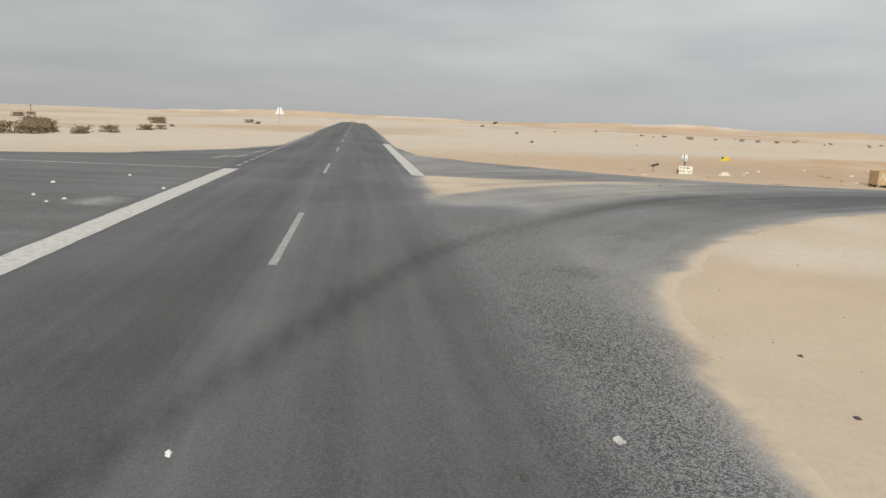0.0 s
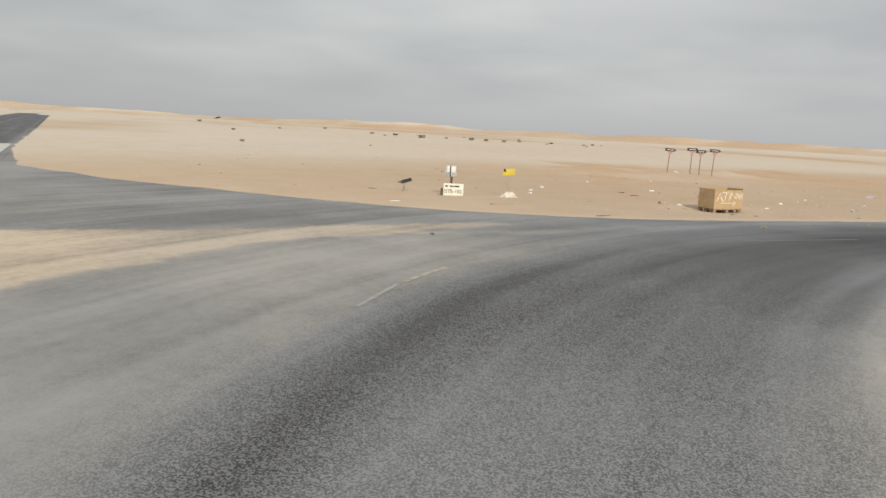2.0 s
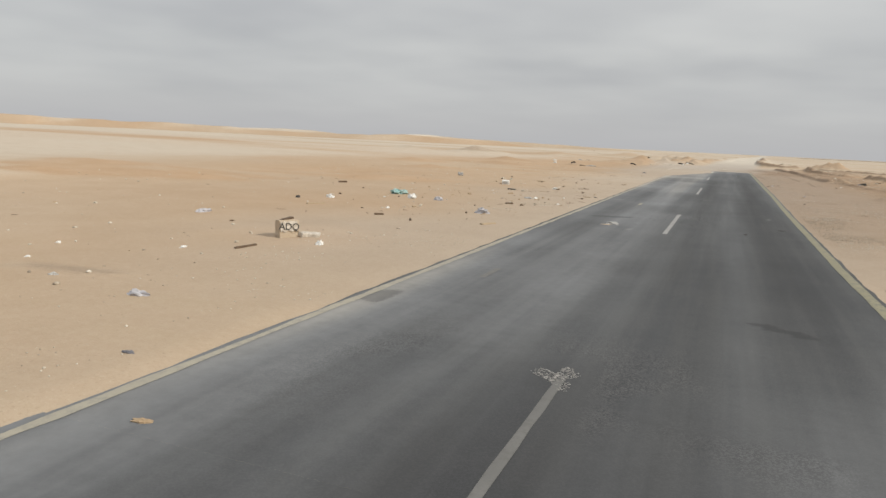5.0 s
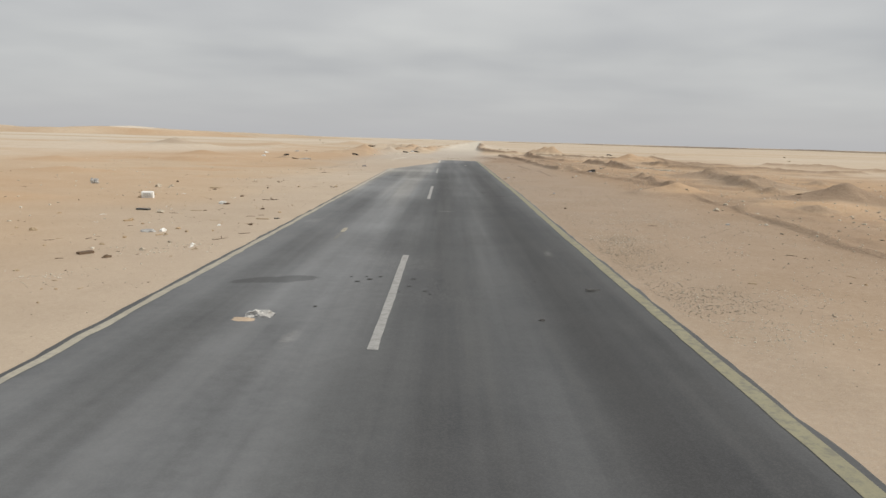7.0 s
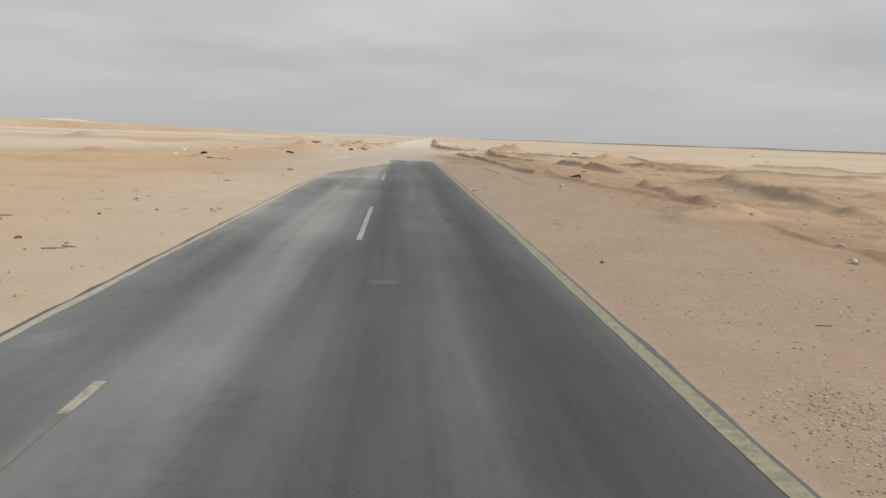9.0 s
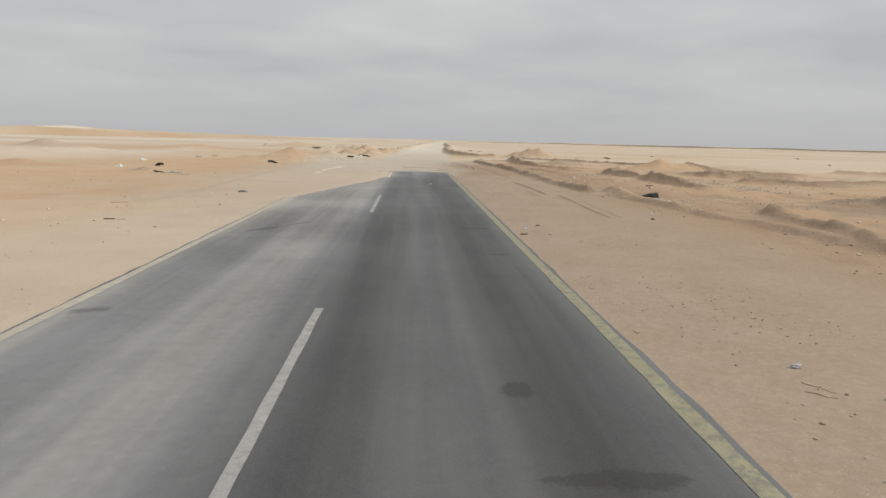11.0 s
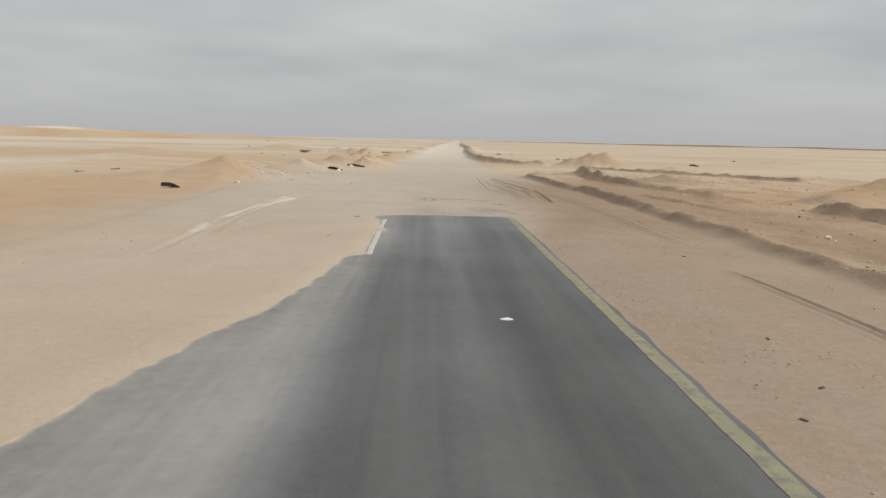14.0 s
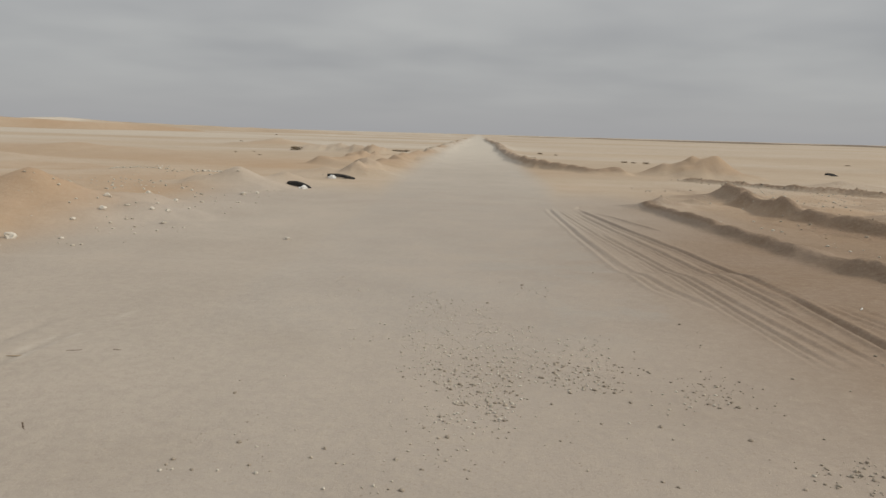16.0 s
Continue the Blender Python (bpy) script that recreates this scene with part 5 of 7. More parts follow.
ridge("dune_ridge", [(-470, 20), (-390, 80), (-340, 140), (-275, 225), (-200, 295), (-150, 325), (-118, 345), (-92, 362)], [1.8, 3.0, 3.5, 3.4, 3.2, 3.4, 2.9, 0.4], 24, SAND,
      "low orange dune ridge along the horizon", 11, 0.38)
ridge("dune_ridge", [(-300, 360), (-190, 395), (-90, 430), (-45, 450)], [3.0, 3.4, 2.6, 0.5], 30, SAND, "pale dune ridge behind the first", 12, 0.15)
ridge("dune_ridge", [(-560, -250), (-540, -150), (-520, -60), (-500, 20)], [2.5, 4.0, 3.2, 2.0], 26, SAND, "low pale dune ridge beside the highway", 14, -0.1)
ridge("far_embankment", [(70, 930), (160, 840), (300, 730), (470, 590), (720, 400), (1000, 120)], [0.4, 1.2, 1.45, 1.55, 1.6, 1.6], 6, DARK_RIDGE, "long dark gravel embankment on the horizon", 13)


# ---------------------------------------------------------------- stones and gravel
ICO_V = None


def ico():
    global ICO_V
    if ICO_V is None:
        bm = bmesh.new()
        bmesh.ops.create_icosphere(bm, subdivisions=1, radius=1.0)
        ICO_V = (np.array([v.co[:] for v in bm.verts]), np.array([[v.index for v in f.verts] for f in bm.faces]))
        bm.free()
    return ICO_V


def stone_heap(name, x, y, size, material, label, category, flat=0.6, seed=0, smooth=False, lift=None):
    """Many loose stones, each an uneven pebble, joined into one mesh."""
    rng = np.random.default_rng(seed)
    v, f = ico()
    n = len(x)
    z = terrain(x, y)[0] if lift is None else np.full(n, lift)
    sx = size[:, None] * rng.uniform(0.6, 1.3, (n, 3)) * np.array([1.0, 1.0, flat])
    verts = v[None] * rng.uniform(0.72, 1.22, (n, len(v), 1)) * sx[:, None, :]
    a = rng.uniform(0, 2 * math.pi, n)
    ca, sa = np.cos(a)[:, None], np.sin(a)[:, None]
    px = verts[:, :, 0] * ca - verts[:, :, 1] * sa + x[:, None]
    py = verts[:, :, 0] * sa + verts[:, :, 1] * ca + y[:, None]
    pz = verts[:, :, 2] + (z + size * flat * 0.35)[:, None]
    co = np.stack([px, py, pz], -1).reshape(-1, 3)
    faces = (f[None] + (np.arange(n) * len(v))[:, None, None]).reshape(-1, 3)
    me = bpy.data.meshes.new(name)
    me.vertices.add(len(co))
    me.vertices.foreach_set("co", co.astype(np.float32).ravel())
    me.loops.add(faces.size)
    me.loops.foreach_set("vertex_index", faces.astype(np.int32).ravel())
    me.polygons.add(len(faces))
    me.polygons.foreach_set("loop_start", np.arange(0, faces.size, 3, dtype=np.int32))
    me.update(calc_edges=True)
    me.materials.append(material)
    return tagged(new(name, me), label, category, kind="stuff")


def scatter(n, x0, x1, y0, y1, seed, clump=0.25, lean=None):
    """Random places in a box, gathered where the noise is high."""
    rng = np.random.default_rng(seed)
    x, y = rng.uniform(x0, x1, n * 5), rng.uniform(y0, y1, n * 5)
    w = np.clip(0.35 + clump * 4 * fbm(x, y, 0.5, 3, seed), 0.02, 1)
    if lean is not None:
        w = w * lean(x, y)
    keep = rng.uniform(0, 1, n * 5) < w
    return x[keep][:n], y[keep][:n]


def grit(name, n, box, lo, hi, material, label, seed, clump=0.25, lean=None, flat=0.6, power=3.5, lift=None):
    x, y = scatter(n, *box, seed, clump, lean)
    rng = np.random.default_rng(seed + 1)
    size = lo + (hi - lo) * rng.uniform(0, 1, len(x)) ** power
    return stone_heap(name, x, y, size, material, label, "gravel", flat, seed, lift=lift)


def patchy(x, y, scale, lo, hi, seed):
    return 0.03 + 0.97 * step(lo, hi, fbm(x, y, scale, 3, seed))


grit("verge_gravel", 6000, (3.9, 8.8, 8, 82), 0.004, 0.018, GRAVEL_STONE, "loose grey-brown gravel on the sandy verge", 101, 0.5, lambda x, y: np.clip(1.3 - (x - 3.9) / 5, 0.1, 1) * patchy(x, y, 0.35, 0.0, 0.3, 7))
grit("verge_gravel", 3200, (3.95, 6.0, 44, 79), 0.004, 0.012, GRAVEL_STONE, "coarse grey-brown gravel along the road edge", 117, 0.6, lambda x, y: np.clip(1.2 - (x - 3.95) / 1.6, 0.02, 1) * patchy(x, y, 0.6, 0.0, 0.25, 8), flat=0.4, power=2.2)
grit("verge_gravel", 1000, (3.85, 5.6, 60, 79), 0.005, 0.016, GRAVEL_STONE, "clods and gravel heaped along the road edge", 121, 0.6, lambda x, y: np.clip(1.15 - (x - 3.85) / 1.2, 0.03, 1) * patchy(x, y, 0.8, 0.0, 0.25, 12), power=2.6)
grit("verge_gravel", 900, (3.9, 5.6, 60, 79), 0.004, 0.014, PALE_STONE, "pale grit heaped along the road edge", 125, 0.6, lambda x, y: patchy(x, y, 0.8, 0.0, 0.25, 12), power=2.6)
grit("verge_gravel", 3200, (3.85, 6.8, 19, 31), 0.006, 0.018, GRAVEL_STONE, "brown gravel strewn along the verge", 123, 0.6, lambda x, y: np.clip(1.15 - (x - 3.85) / 2.6, 0.05, 1) * patchy(x, y, 0.5, -0.1, 0.2, 13), power=2.2)
grit("verge_gravel", 900, (4.4, 10.5, 20, 40), 0.007, 0.022, PALE_STONE, "pale flecks of stone on the wide verge", 127, 0.6, power=2.6)
grit("verge_gravel", 700, (4.4, 10.5, 20, 44), 0.007, 0.026, GRAVEL_STONE, "brown clods on the wide verge", 128, 0.6, power=2.6)
grit("verge_gravel", 1500, (4.0, 7.0, 18, 34), 0.006, 0.016, PALE_STONE, "pale gravel strewn over the verge", 119, 0.5, lambda x, y: patchy(x, y, 0.5, 0.0, 0.3, 9), power=2.0)
grit("verge_gravel", 1700, (-9.5, -3.6, -2, 62), 0.005, 0.018, GRAVEL_STONE, "loose brown gravel on the sandy verge", 102, 0.3)
grit("verge_gravel", 700, (-6.5, -3.6, -3, 16), 0.005, 0.02, PALE_STONE, "pale specks of grit along the sandy verge", 122, 0.5, power=2.5)
grit("verge_gravel", 300, (-5.6, -3.7, 21.5, 26), 0.006, 0.022, PALE_STONE, "pale broken grit beside the road", 120, 0.6, lambda x, y: patchy(x, y, 0.9, 0.0, 0.25, 10), power=2.5)
grit("track_gravel", 4000, (-1.0, 5.5, 81.0, 92), 0.006, 0.022, GRAVEL_STONE, "grey gravel pressed into the sandy track", 103, 0.6, lambda x, y: np.where((x > 0.4) & (x < 4.0), 1.0, 0.1) * np.clip((91 - y) / 6, 0.02, 1) * patchy(x, y, 0.9, -0.02, 0.25, 11), power=2.4)
grit("track_gravel", 7000, (-2.0, 5.5, 81.0, 92), 0.005, 0.018, PALE_STONE, "pale grit pressed into the sandy track", 113, 0.6, lambda x, y: np.where((x > 0.4) & (x < 4.0), 1.0, 0.1) * np.clip((91 - y) / 6, 0.02, 1) * patchy(x, y, 0.9, -0.02, 0.25, 11), power=2.0)
grit("rubble", 2600, (9, 26, 18, 112), 0.012, 0.06, PALE_STONE, "pale rubble strewn over disturbed ground", 104, 0.6)
grit("rubble", 3200, (9, 30, 18, 112), 0.012, 0.06, GRAVEL_STONE, "brown clods on disturbed ground", 105, 0.6)
grit("rubble", 700, (-24, -5.2, 4, 75), 0.012, 0.06, PALE_STONE, "small pale stones and scraps on sand", 106, 0.4)
grit("rubble", 260, (-7.5, -3.0, 73.5, 83), 0.008, 0.026, PALE_STONE, "small pale stones on packed sand", 118, 0.4)
grit("rubble", 350, (-24, -4.5, 4, 80), 0.012, 0.05, GRAVEL_STONE, "small dark stones on sand", 107, 0.4)
grit("rubble", 520, (-16, -4.8, 92, 116), 0.015, 0.07, PALE_STONE, "pale stones scattered round the sand heaps", 108, 0.6)
grit("rubble", 900, (16.2, 21.5, 65.5, 78.5), 0.02, 0.09, PALE_STONE, "field of broken pale stone", 109, 0.5, lambda x, y: np.clip(1.2 - np.abs((x - 18.9) - 0.28 * (71.5 - y)) / 1.0, 0, 1))
grit("rubble", 240, (10.6, 13.5, 56.5, 63.5), 0.015, 0.055, PALE_STONE, "broken pale stone by the low bank", 110, 0.3)
grit("rubble", 160, (12.5, 23, 104, 120), 0.03, 0.10, GRAVEL_STONE, "dark clods along a low bank", 111, 0.5, lambda x, y: np.clip(1.2 - np.abs((x - 13.2) - (118.9 - y) * 0.73), 0, 1))
grit("throat_gravel", 900, (8, 30, -15.5, -5), 0.006, 0.02, GRAVEL_STONE, "sparse gravel on smooth sand", 112, 0.3)
grit("asphalt_chips", 900, (2, 26, -19.5, -7), 0.006, 0.02, GRAVEL_STONE, "loose stone chips on the junction asphalt", 113, 0.3)
grit("rubble", 260, (-15.0, -9.5, 113.8, 114.4), 0.02, 0.08, PALE_STONE, "row of pale broken stones", 114, 0.3)
grit("rubble", 300, (-40, -10, -16, 10), 0.015, 0.06, GRAVEL_STONE, "sparse dark stones on open sand", 115, 0.4)


def rock(x, y, r, seed, material, label):
    """One stone large enough to be told apart."""
    bm = bmesh.new()
    bmesh.ops.create_icosphere(bm, subdivisions=2, radius=r)
    rng = random.Random(seed)
    ax = [Vector((rng.uniform(-1, 1), rng.uniform(-1, 1), rng.uniform(-0.3, 1))).normalized() for _ in range(7)]
    for v in bm.verts:
        n = v.co.normalized()
        for a in ax:
            over = n.dot(a) - 0.72
            if over > 0:
                v.co -= a * over * r * 0.9
        v.co.z *= 0.68
        v.co *= rng.uniform(0.93, 1.07)
    ob = part("rock", bm, material, None)
    ob.matrix_world = pose(x, y, ground_z(x, y) + r * 0.28, 0, 0, rng.uniform(0, 360))
    return tagged(ob, label, "rock", "loose rocks")


for i, (x, y, r) in enumerate(((-8.9, 103.6, 0.2), (-7.6, 98.0, 0.24), (-7.1, 96.7, 0.2), (-9.1, 98.4, 0.2), (-6.5, 99.6, 0.17), (-6.2, 97.3, 0.16), (-5.9, 97.5, 0.15),
                               (-5.9, 104.1, 0.24), (-5.6, 104.7, 0.17), (-7.6, 93.9, 0.26), (-7.3, 95.7, 0.14), (-2.4, 94.8, 0.13), (11.0, 77.6, 0.2), (8.7, 71.0, 0.16))):
    rock(x, y, r * 0.5, i, PALE_STONE, "pale angular rock lying on sand")
for i, (x, y, r) in enumerate(((8.3, 99.4, 0.14), (9.2, 79.0, 0.2), (22.3, -14.95, 0.09), (13.2, 70.2, 0.16), (9.9, 63.4, 0.15), (4.6, 52.0, 0.06), (9.8, 36.0, 0.16), (12.0, 47.0, 0.2))):
    rock(x, y, r * 0.8, i + 40, GRAVEL_STONE, "brown rock half sunk in sand")


# ---------------------------------------------------------------- helpers for things
def box(bm, x0, x1, y0, y1, z0, z1, bevel=0.0, m=None):
    r = bmesh.ops.create_cube(bm, size=1.0)
    vs = r["verts"]
    for v in vs:
        v.co = Vector(((x0 + x1) / 2 + v.co.x * (x1 - x0), (y0 + y1) / 2 + v.co.y * (y1 - y0), (z0 + z1) / 2 + v.co.z * (z1 - z0)))
    if bevel:
        es = {e for v in vs for e in v.link_edges}
        vs = list({v for f in bmesh.ops.bevel(bm, geom=list(es), offset=bevel, segments=2, affect="EDGES", profile=0.6)["faces"] for v in f.verts} | {v for v in vs if v.is_valid})
    if m is not None:
        for v in vs:
            v.co = m @ v.co
    return vs


def tube(bm, a, b, r0, r1, n=8):
    a, b = Vector(a), Vector(b)
    q = (b - a).to_track_quat("Z", "Y")
    rings = []
    for p, r in ((a, r0), (b, r1)):
        rings.append([bm.verts.new(p + q @ Vector((r * math.cos(2 * math.pi * i / n), r * math.sin(2 * math.pi * i / n), 0))) for i in range(n)])
    for i in range(n):
        bm.faces.new((rings[0][i], rings[0][(i + 1) % n], rings[1][(i + 1) % n], rings[1][i]))
    bm.faces.new(rings[0][::-1])
    bm.faces.new(rings[1])


def base(name, x, y, turn, label, category, group="", sink=0.0, tilt=0.0):
    ob = new(name)
    ob.empty_display_size = 0.2
    ob.matrix_world = pose(x, y, ground_z(x, y) - sink, tilt, 0, turn)
    return tagged(ob, label, category, group)


def strokes(letters, x0, z0, w, h, gap, thick, y):
    """Brushed letters: each a run of bars between corners of a letter box, on the plane y."""
    bm = bmesh.new()
    for letter in letters:
        for run in letter:
            pts = [Vector((x0 + u * w, y, z0 + v * h)) for u, v in run]
            for a, b in zip(pts, pts[1:]):
                t = (b - a).normalized()
                nrm = Vector((-t.z, 0, t.x)) * thick * random.uniform(0.42, 0.56)
                a2, b2 = a - t * thick * 0.3, b + t * thick * 0.3
                off = Vector((0, -0.002, 0))
                vs = [bm.verts.new(p) for p in (a2 - nrm, b2 - nrm, b2 + nrm, a2 + nrm)] + [bm.verts.new(p + off) for p in (a2 - nrm, b2 - nrm, b2 + nrm, a2 + nrm)]
                bm.faces.new(vs[4:][::-1])
                for i in range(4):
                    bm.faces.new((vs[i], vs[(i + 1) % 4], vs[4 + (i + 1) % 4], vs[4 + i]))
        x0 += w + gap
    bmesh.ops.recalc_face_normals(bm, faces=bm.faces)
    return bm


def lettering(text, size, material, parent, at, label):
    """Printed words in the built-in font, as a thin mesh."""
    cu = bpy.data.curves.new("words", "FONT")
    cu.body, cu.size, cu.extrude, cu.align_x, cu.align_y = text, size, 0.0015, "CENTER", "CENTER"
    tmp = new("words", cu)
    bpy.context.view_layer.update()
    me = bpy.data.meshes.new_from_object(tmp.evaluated_get(bpy.context.evaluated_depsgraph_get()))
    bpy.data.objects.remove(tmp)
    me.name = "lettering"
    me.materials.clear()
    me.materials.append(material)
    ob = new("lettering", me)
    ob.parent = parent
    ob.matrix_local = at
    return tagged(ob, label)


# ---------------------------------------------------------------- the plywood crate
def build_crate():
    # local x runs along the front, local -y looks at the road
    c = base("plywood_crate", -5.72, 1.95, 91.0, "open plywood crate on a pallet, hand-painted in white", "crate")
    w, d, h0, h1 = 1.16, 0.72, 0.145, 0.755
    for i in range(3):
        for j in range(3):
            bm = bmesh.new()
            x, y = -w / 2 + 0.07 + i * (w / 2 - 0.07), 0.05 + j * (d / 2 - 0.05) + 0.0
            box(bm, x - 0.055, x + 0.055, y - 0.045, y + 0.055, -0.03, 0.105, 0.006)
            part("foot", bm, PALLET_WOOD, c)
    for j in range(3):
        bm = bmesh.new()
        y = 0.055 + j * (d / 2 - 0.055)
        box(bm, -w / 2, w / 2, y - 0.05, y + 0.05, 0.106, 0.125, 0.003)
        part("deck_board", bm, PALLET_WOOD, c)
    bm = bmesh.new()
    box(bm, -w / 2 + 0.01, w / 2 - 0.01, 0.012, d - 0.012, 0.126, 0.143, 0.002)
    part("floor_panel", bm, PLYWOOD, c)
    t = 0.014
    bm = bmesh.new()
    box(bm, -w / 2, w / 2, 0.0, t, h0, h1 - 0.01, 0.003)
    front = part("front_panel", bm, PLYWOOD, c, "pale plywood panel with brushed white letters")
    bm = bmesh.new()
    box(bm, -w / 2, -w / 2 + t, t + 0.001, d - t - 0.001, h0, h1 + 0.005, 0.003)
    part("side_panel", bm, PLYWOOD, c)
    bm = bmesh.new()
    box(bm, w / 2 - t, w / 2, t + 0.001, d - t - 0.001, h0, h1 + 0.03, 0.003)
    part("side_panel", bm, PLYWOOD, c)
    bm = bmesh.new()
    box(bm, -w / 2, w / 2, d - t, d, h0, h1 + 0.01, 0.003)
    part("back_panel", bm, PLYWOOD, c)
    for sx in (-1, 1):
        for y in (t + 0.03, d - t - 0.03):
            bm = bmesh.new()
            x = sx * (w / 2 - t - 0.03)
            box(bm, x - 0.028, x + 0.028, y - 0.028, y + 0.028, h0, h1 - 0.04, 0.004)
            part("corner_post", bm, PALLET_WOOD, c)
    for x in (-w / 2 + 0.05, -0.12, 0.2, w / 2 - 0.06):
        for z in (h1 - 0.05,):
            bm = bmesh.new()
            box(bm, x - 0.014, x + 0.014, -0.007, -0.0005, z - 0.014, z + 0.014, 0.002)
            part("nail_plate", bm, DARK_WOOD, front)
    A = [[(0, 0), (0.5, 1), (1, 0.05)], [(0.15, 0.4), (0.85, 0.42)]]
    J = [[(0.0, 0.96), (1.0, 1.02)], [(0.62, 1), (0.5, 0.2), (0.34, 0), (0.12, 0.04), (0.05, 0.3)]]
    I = [[(0.9, 1.0), (0.1, 0.0)], [(0.9, 1.25), (1.1, 1.3)]]
    N = [[(0, 0), (0.1, 1), (0.85, 0.05), (1.0, 1.05)]]
    H = [[(0.05, 0), (0.12, 1)], [(0.95, 0.02), (0.9, 1)], [(0.1, 0.5), (0.92, 0.52)]]
    for shape, x0, z0, lw, lh in ((A, -0.476, 0.384, 0.21, 0.27), (J, -0.283, 0.384, 0.268, 0.296), (I, 0.0, 0.397, 0.06, 0.23), (N, 0.074, 0.46, 0.225, 0.193), (A, 0.315, 0.46, 0.112, 0.167), (H, 0.446, 0.46, 0.1, 0.167)):
        part("painted_letter", strokes([shape], x0, z0, lw, lh, 0.0, 0.021, -0.0012), SPRAY_WHITE, front, "brushed white letter of AJINAH")
    bm = strokes([[[(0, 0.45), (0.5, 0.5), (1, 0.5)], [(0.82, 1.0), (1, 0.5), (0.8, 0.0)]]], -0.312, 0.255, 0.61, 0.15, 0.0, 0.018, -0.0012)
    part("painted_arrow", bm, SPRAY_WHITE, front, "brushed white arrow")
    return c


build_crate()


# ---------------------------------------------------------------- arrow signs on posts
def build_arrow_sign():
    s = base("arrow_sign", -23.0, 14.75, 74.0, "black arrow board on a thin rusty post", "direction sign", "arrow signs in the sand")
    bm = bmesh.new()
    tube(bm, (0, 0.02, -0.3), (0, 0.02, 1.30), 0.026, 0.024, 8)
    part("post", bm, RUST_RED, s)
    bm = bmesh.new()
    vs = [bm.verts.new(p) for p in ((-0.035, -0.012, 1.16), (0.035, -0.012, 1.16), (0.17, -0.012, 1.42), (-0.17, -0.012, 1.42))]
    r = bmesh.ops.extrude_face_region(bm, geom=[bm.faces.new(vs)])
    bmesh.ops.translate(bm, vec=(0, 0.024, 0), verts=[v for v in r["geom"] if isinstance(v, bmesh.types.BMVert)])
    bmesh.ops.recalc_face_normals(bm, faces=bm.faces)
    part("bracket", bm, PINK_PAINT, s, "faded pink bracket plate")
    bm = bmesh.new()
    rim = ((-0.36, 1.42), (-0.31, 1.505), (-0.36, 1.59), (0.24, 1.59), (0.36, 1.505), (0.24, 1.42))
    r = bmesh.ops.extrude_face_region(bm, geom=[bm.faces.new([bm.verts.new((x, -0.032, z)) for x, z in rim])])
    bmesh.ops.translate(bm, vec=(0, 0.018, 0), verts=[v for v in r["geom"] if isinstance(v, bmesh.types.BMVert)])
    bmesh.ops.recalc_face_normals(bm, faces=bm.faces)
    board = part("arrow_board", bm, BLACK_PAINT, s)
    bm = bmesh.new()
    box(bm, -0.22, 0.2, -0.0355, -0.0325, 1.488, 1.522, 0.0)
    part("writing_bar", bm, PAPER, board, "white writing bar")
    return s


first_arrow = build_arrow_sign()
for x, y, turn, lean, k in ((-24.4, 14.15, 74, 3.0, 0.94), (-22.95, 15.4, 76, -1.0, 0.95), (-22.65, 16.1, 73, 2.0, 1.02)):
    m = pose(x, y, ground_z(x, y) - (1 - k) * 1.55, 0, lean, turn)
    copy_thing(first_arrow, m)


# ---------------------------------------------------------------- site board with a poster post
def build_site_board():
    s = base("site_board", -8.95, -6.26, 71.0, "cream board lettered in black, set on sand", "sign board", tilt=-3.0)
    bm = bmesh.new()
    box(bm, -0.32, 0.32, 0.0, 0.02, -0.02, 0.385, 0.004)
    board = part("board", bm, WHITE_BOARD, s)
    lettering("SITE-102", 0.158, BLACK_PAINT, board, pose(-0.02, -0.002, 0.13, 90, 0, 0), "black printed words SITE-102")
    for x0, x1 in ((-0.27, -0.19), (-0.12, -0.02), (0.0, 0.19)):
        bm = bmesh.new()
        box(bm, x0, x1, -0.0025, -0.0005, 0.275, 0.318)
        part("writing_bar", bm, BLACK_PAINT, board, "small dark writing bar")
    bm = bmesh.new()
    box(bm, -0.41, -0.335, 0.03, 0.09, -0.03, 0.23, 0.008)
    part("prop", bm, DARK_WOOD, s, "dark wooden prop")
    return s


build_site_board()


def build_poster_post():
    s = base("poster_post", -9.13, -6.30, 71.0, "plank post with a grey panel of papers", "notice post")
    bm = bmesh.new()
    box(bm, -0.02, 0.06, 0.0, 0.03, -0.3, 0.64, 0.006)
    part("post", bm, DARK_WOOD, s)
    bm = bmesh.new()
    box(bm, -0.2, 0.17, -0.03, -0.004, 0.6, 0.95, 0.006)
    panel = part("panel", bm, GREY_BOARD, s)
    for x0, x1, z0, z1 in ((-0.13, -0.03, 0.74, 0.94), (0.0, 0.14, 0.76, 0.94), (0.0, 0.16, 0.65, 0.74)):
        bm = bmesh.new()
        box(bm, x0, x1, -0.034, -0.0305, z0, z1, 0.001)
        part("paper", bm, PAPER, panel, "white paper sheet")
    bm = bmesh.new()
    box(bm, -0.045, -0.012, -0.040, -0.0345, 0.605, 0.945, 0.001)
    part("strap", bm, BLACK_PAINT, panel, "black upright strap")
    bm = bmesh.new()
    box(bm, 0.02, 0.15, -0.037, -0.0345, 0.675, 0.705)
    part("writing_bars", bm, BLACK_PAINT, panel, "black writing bar")
    return s


build_poster_post()


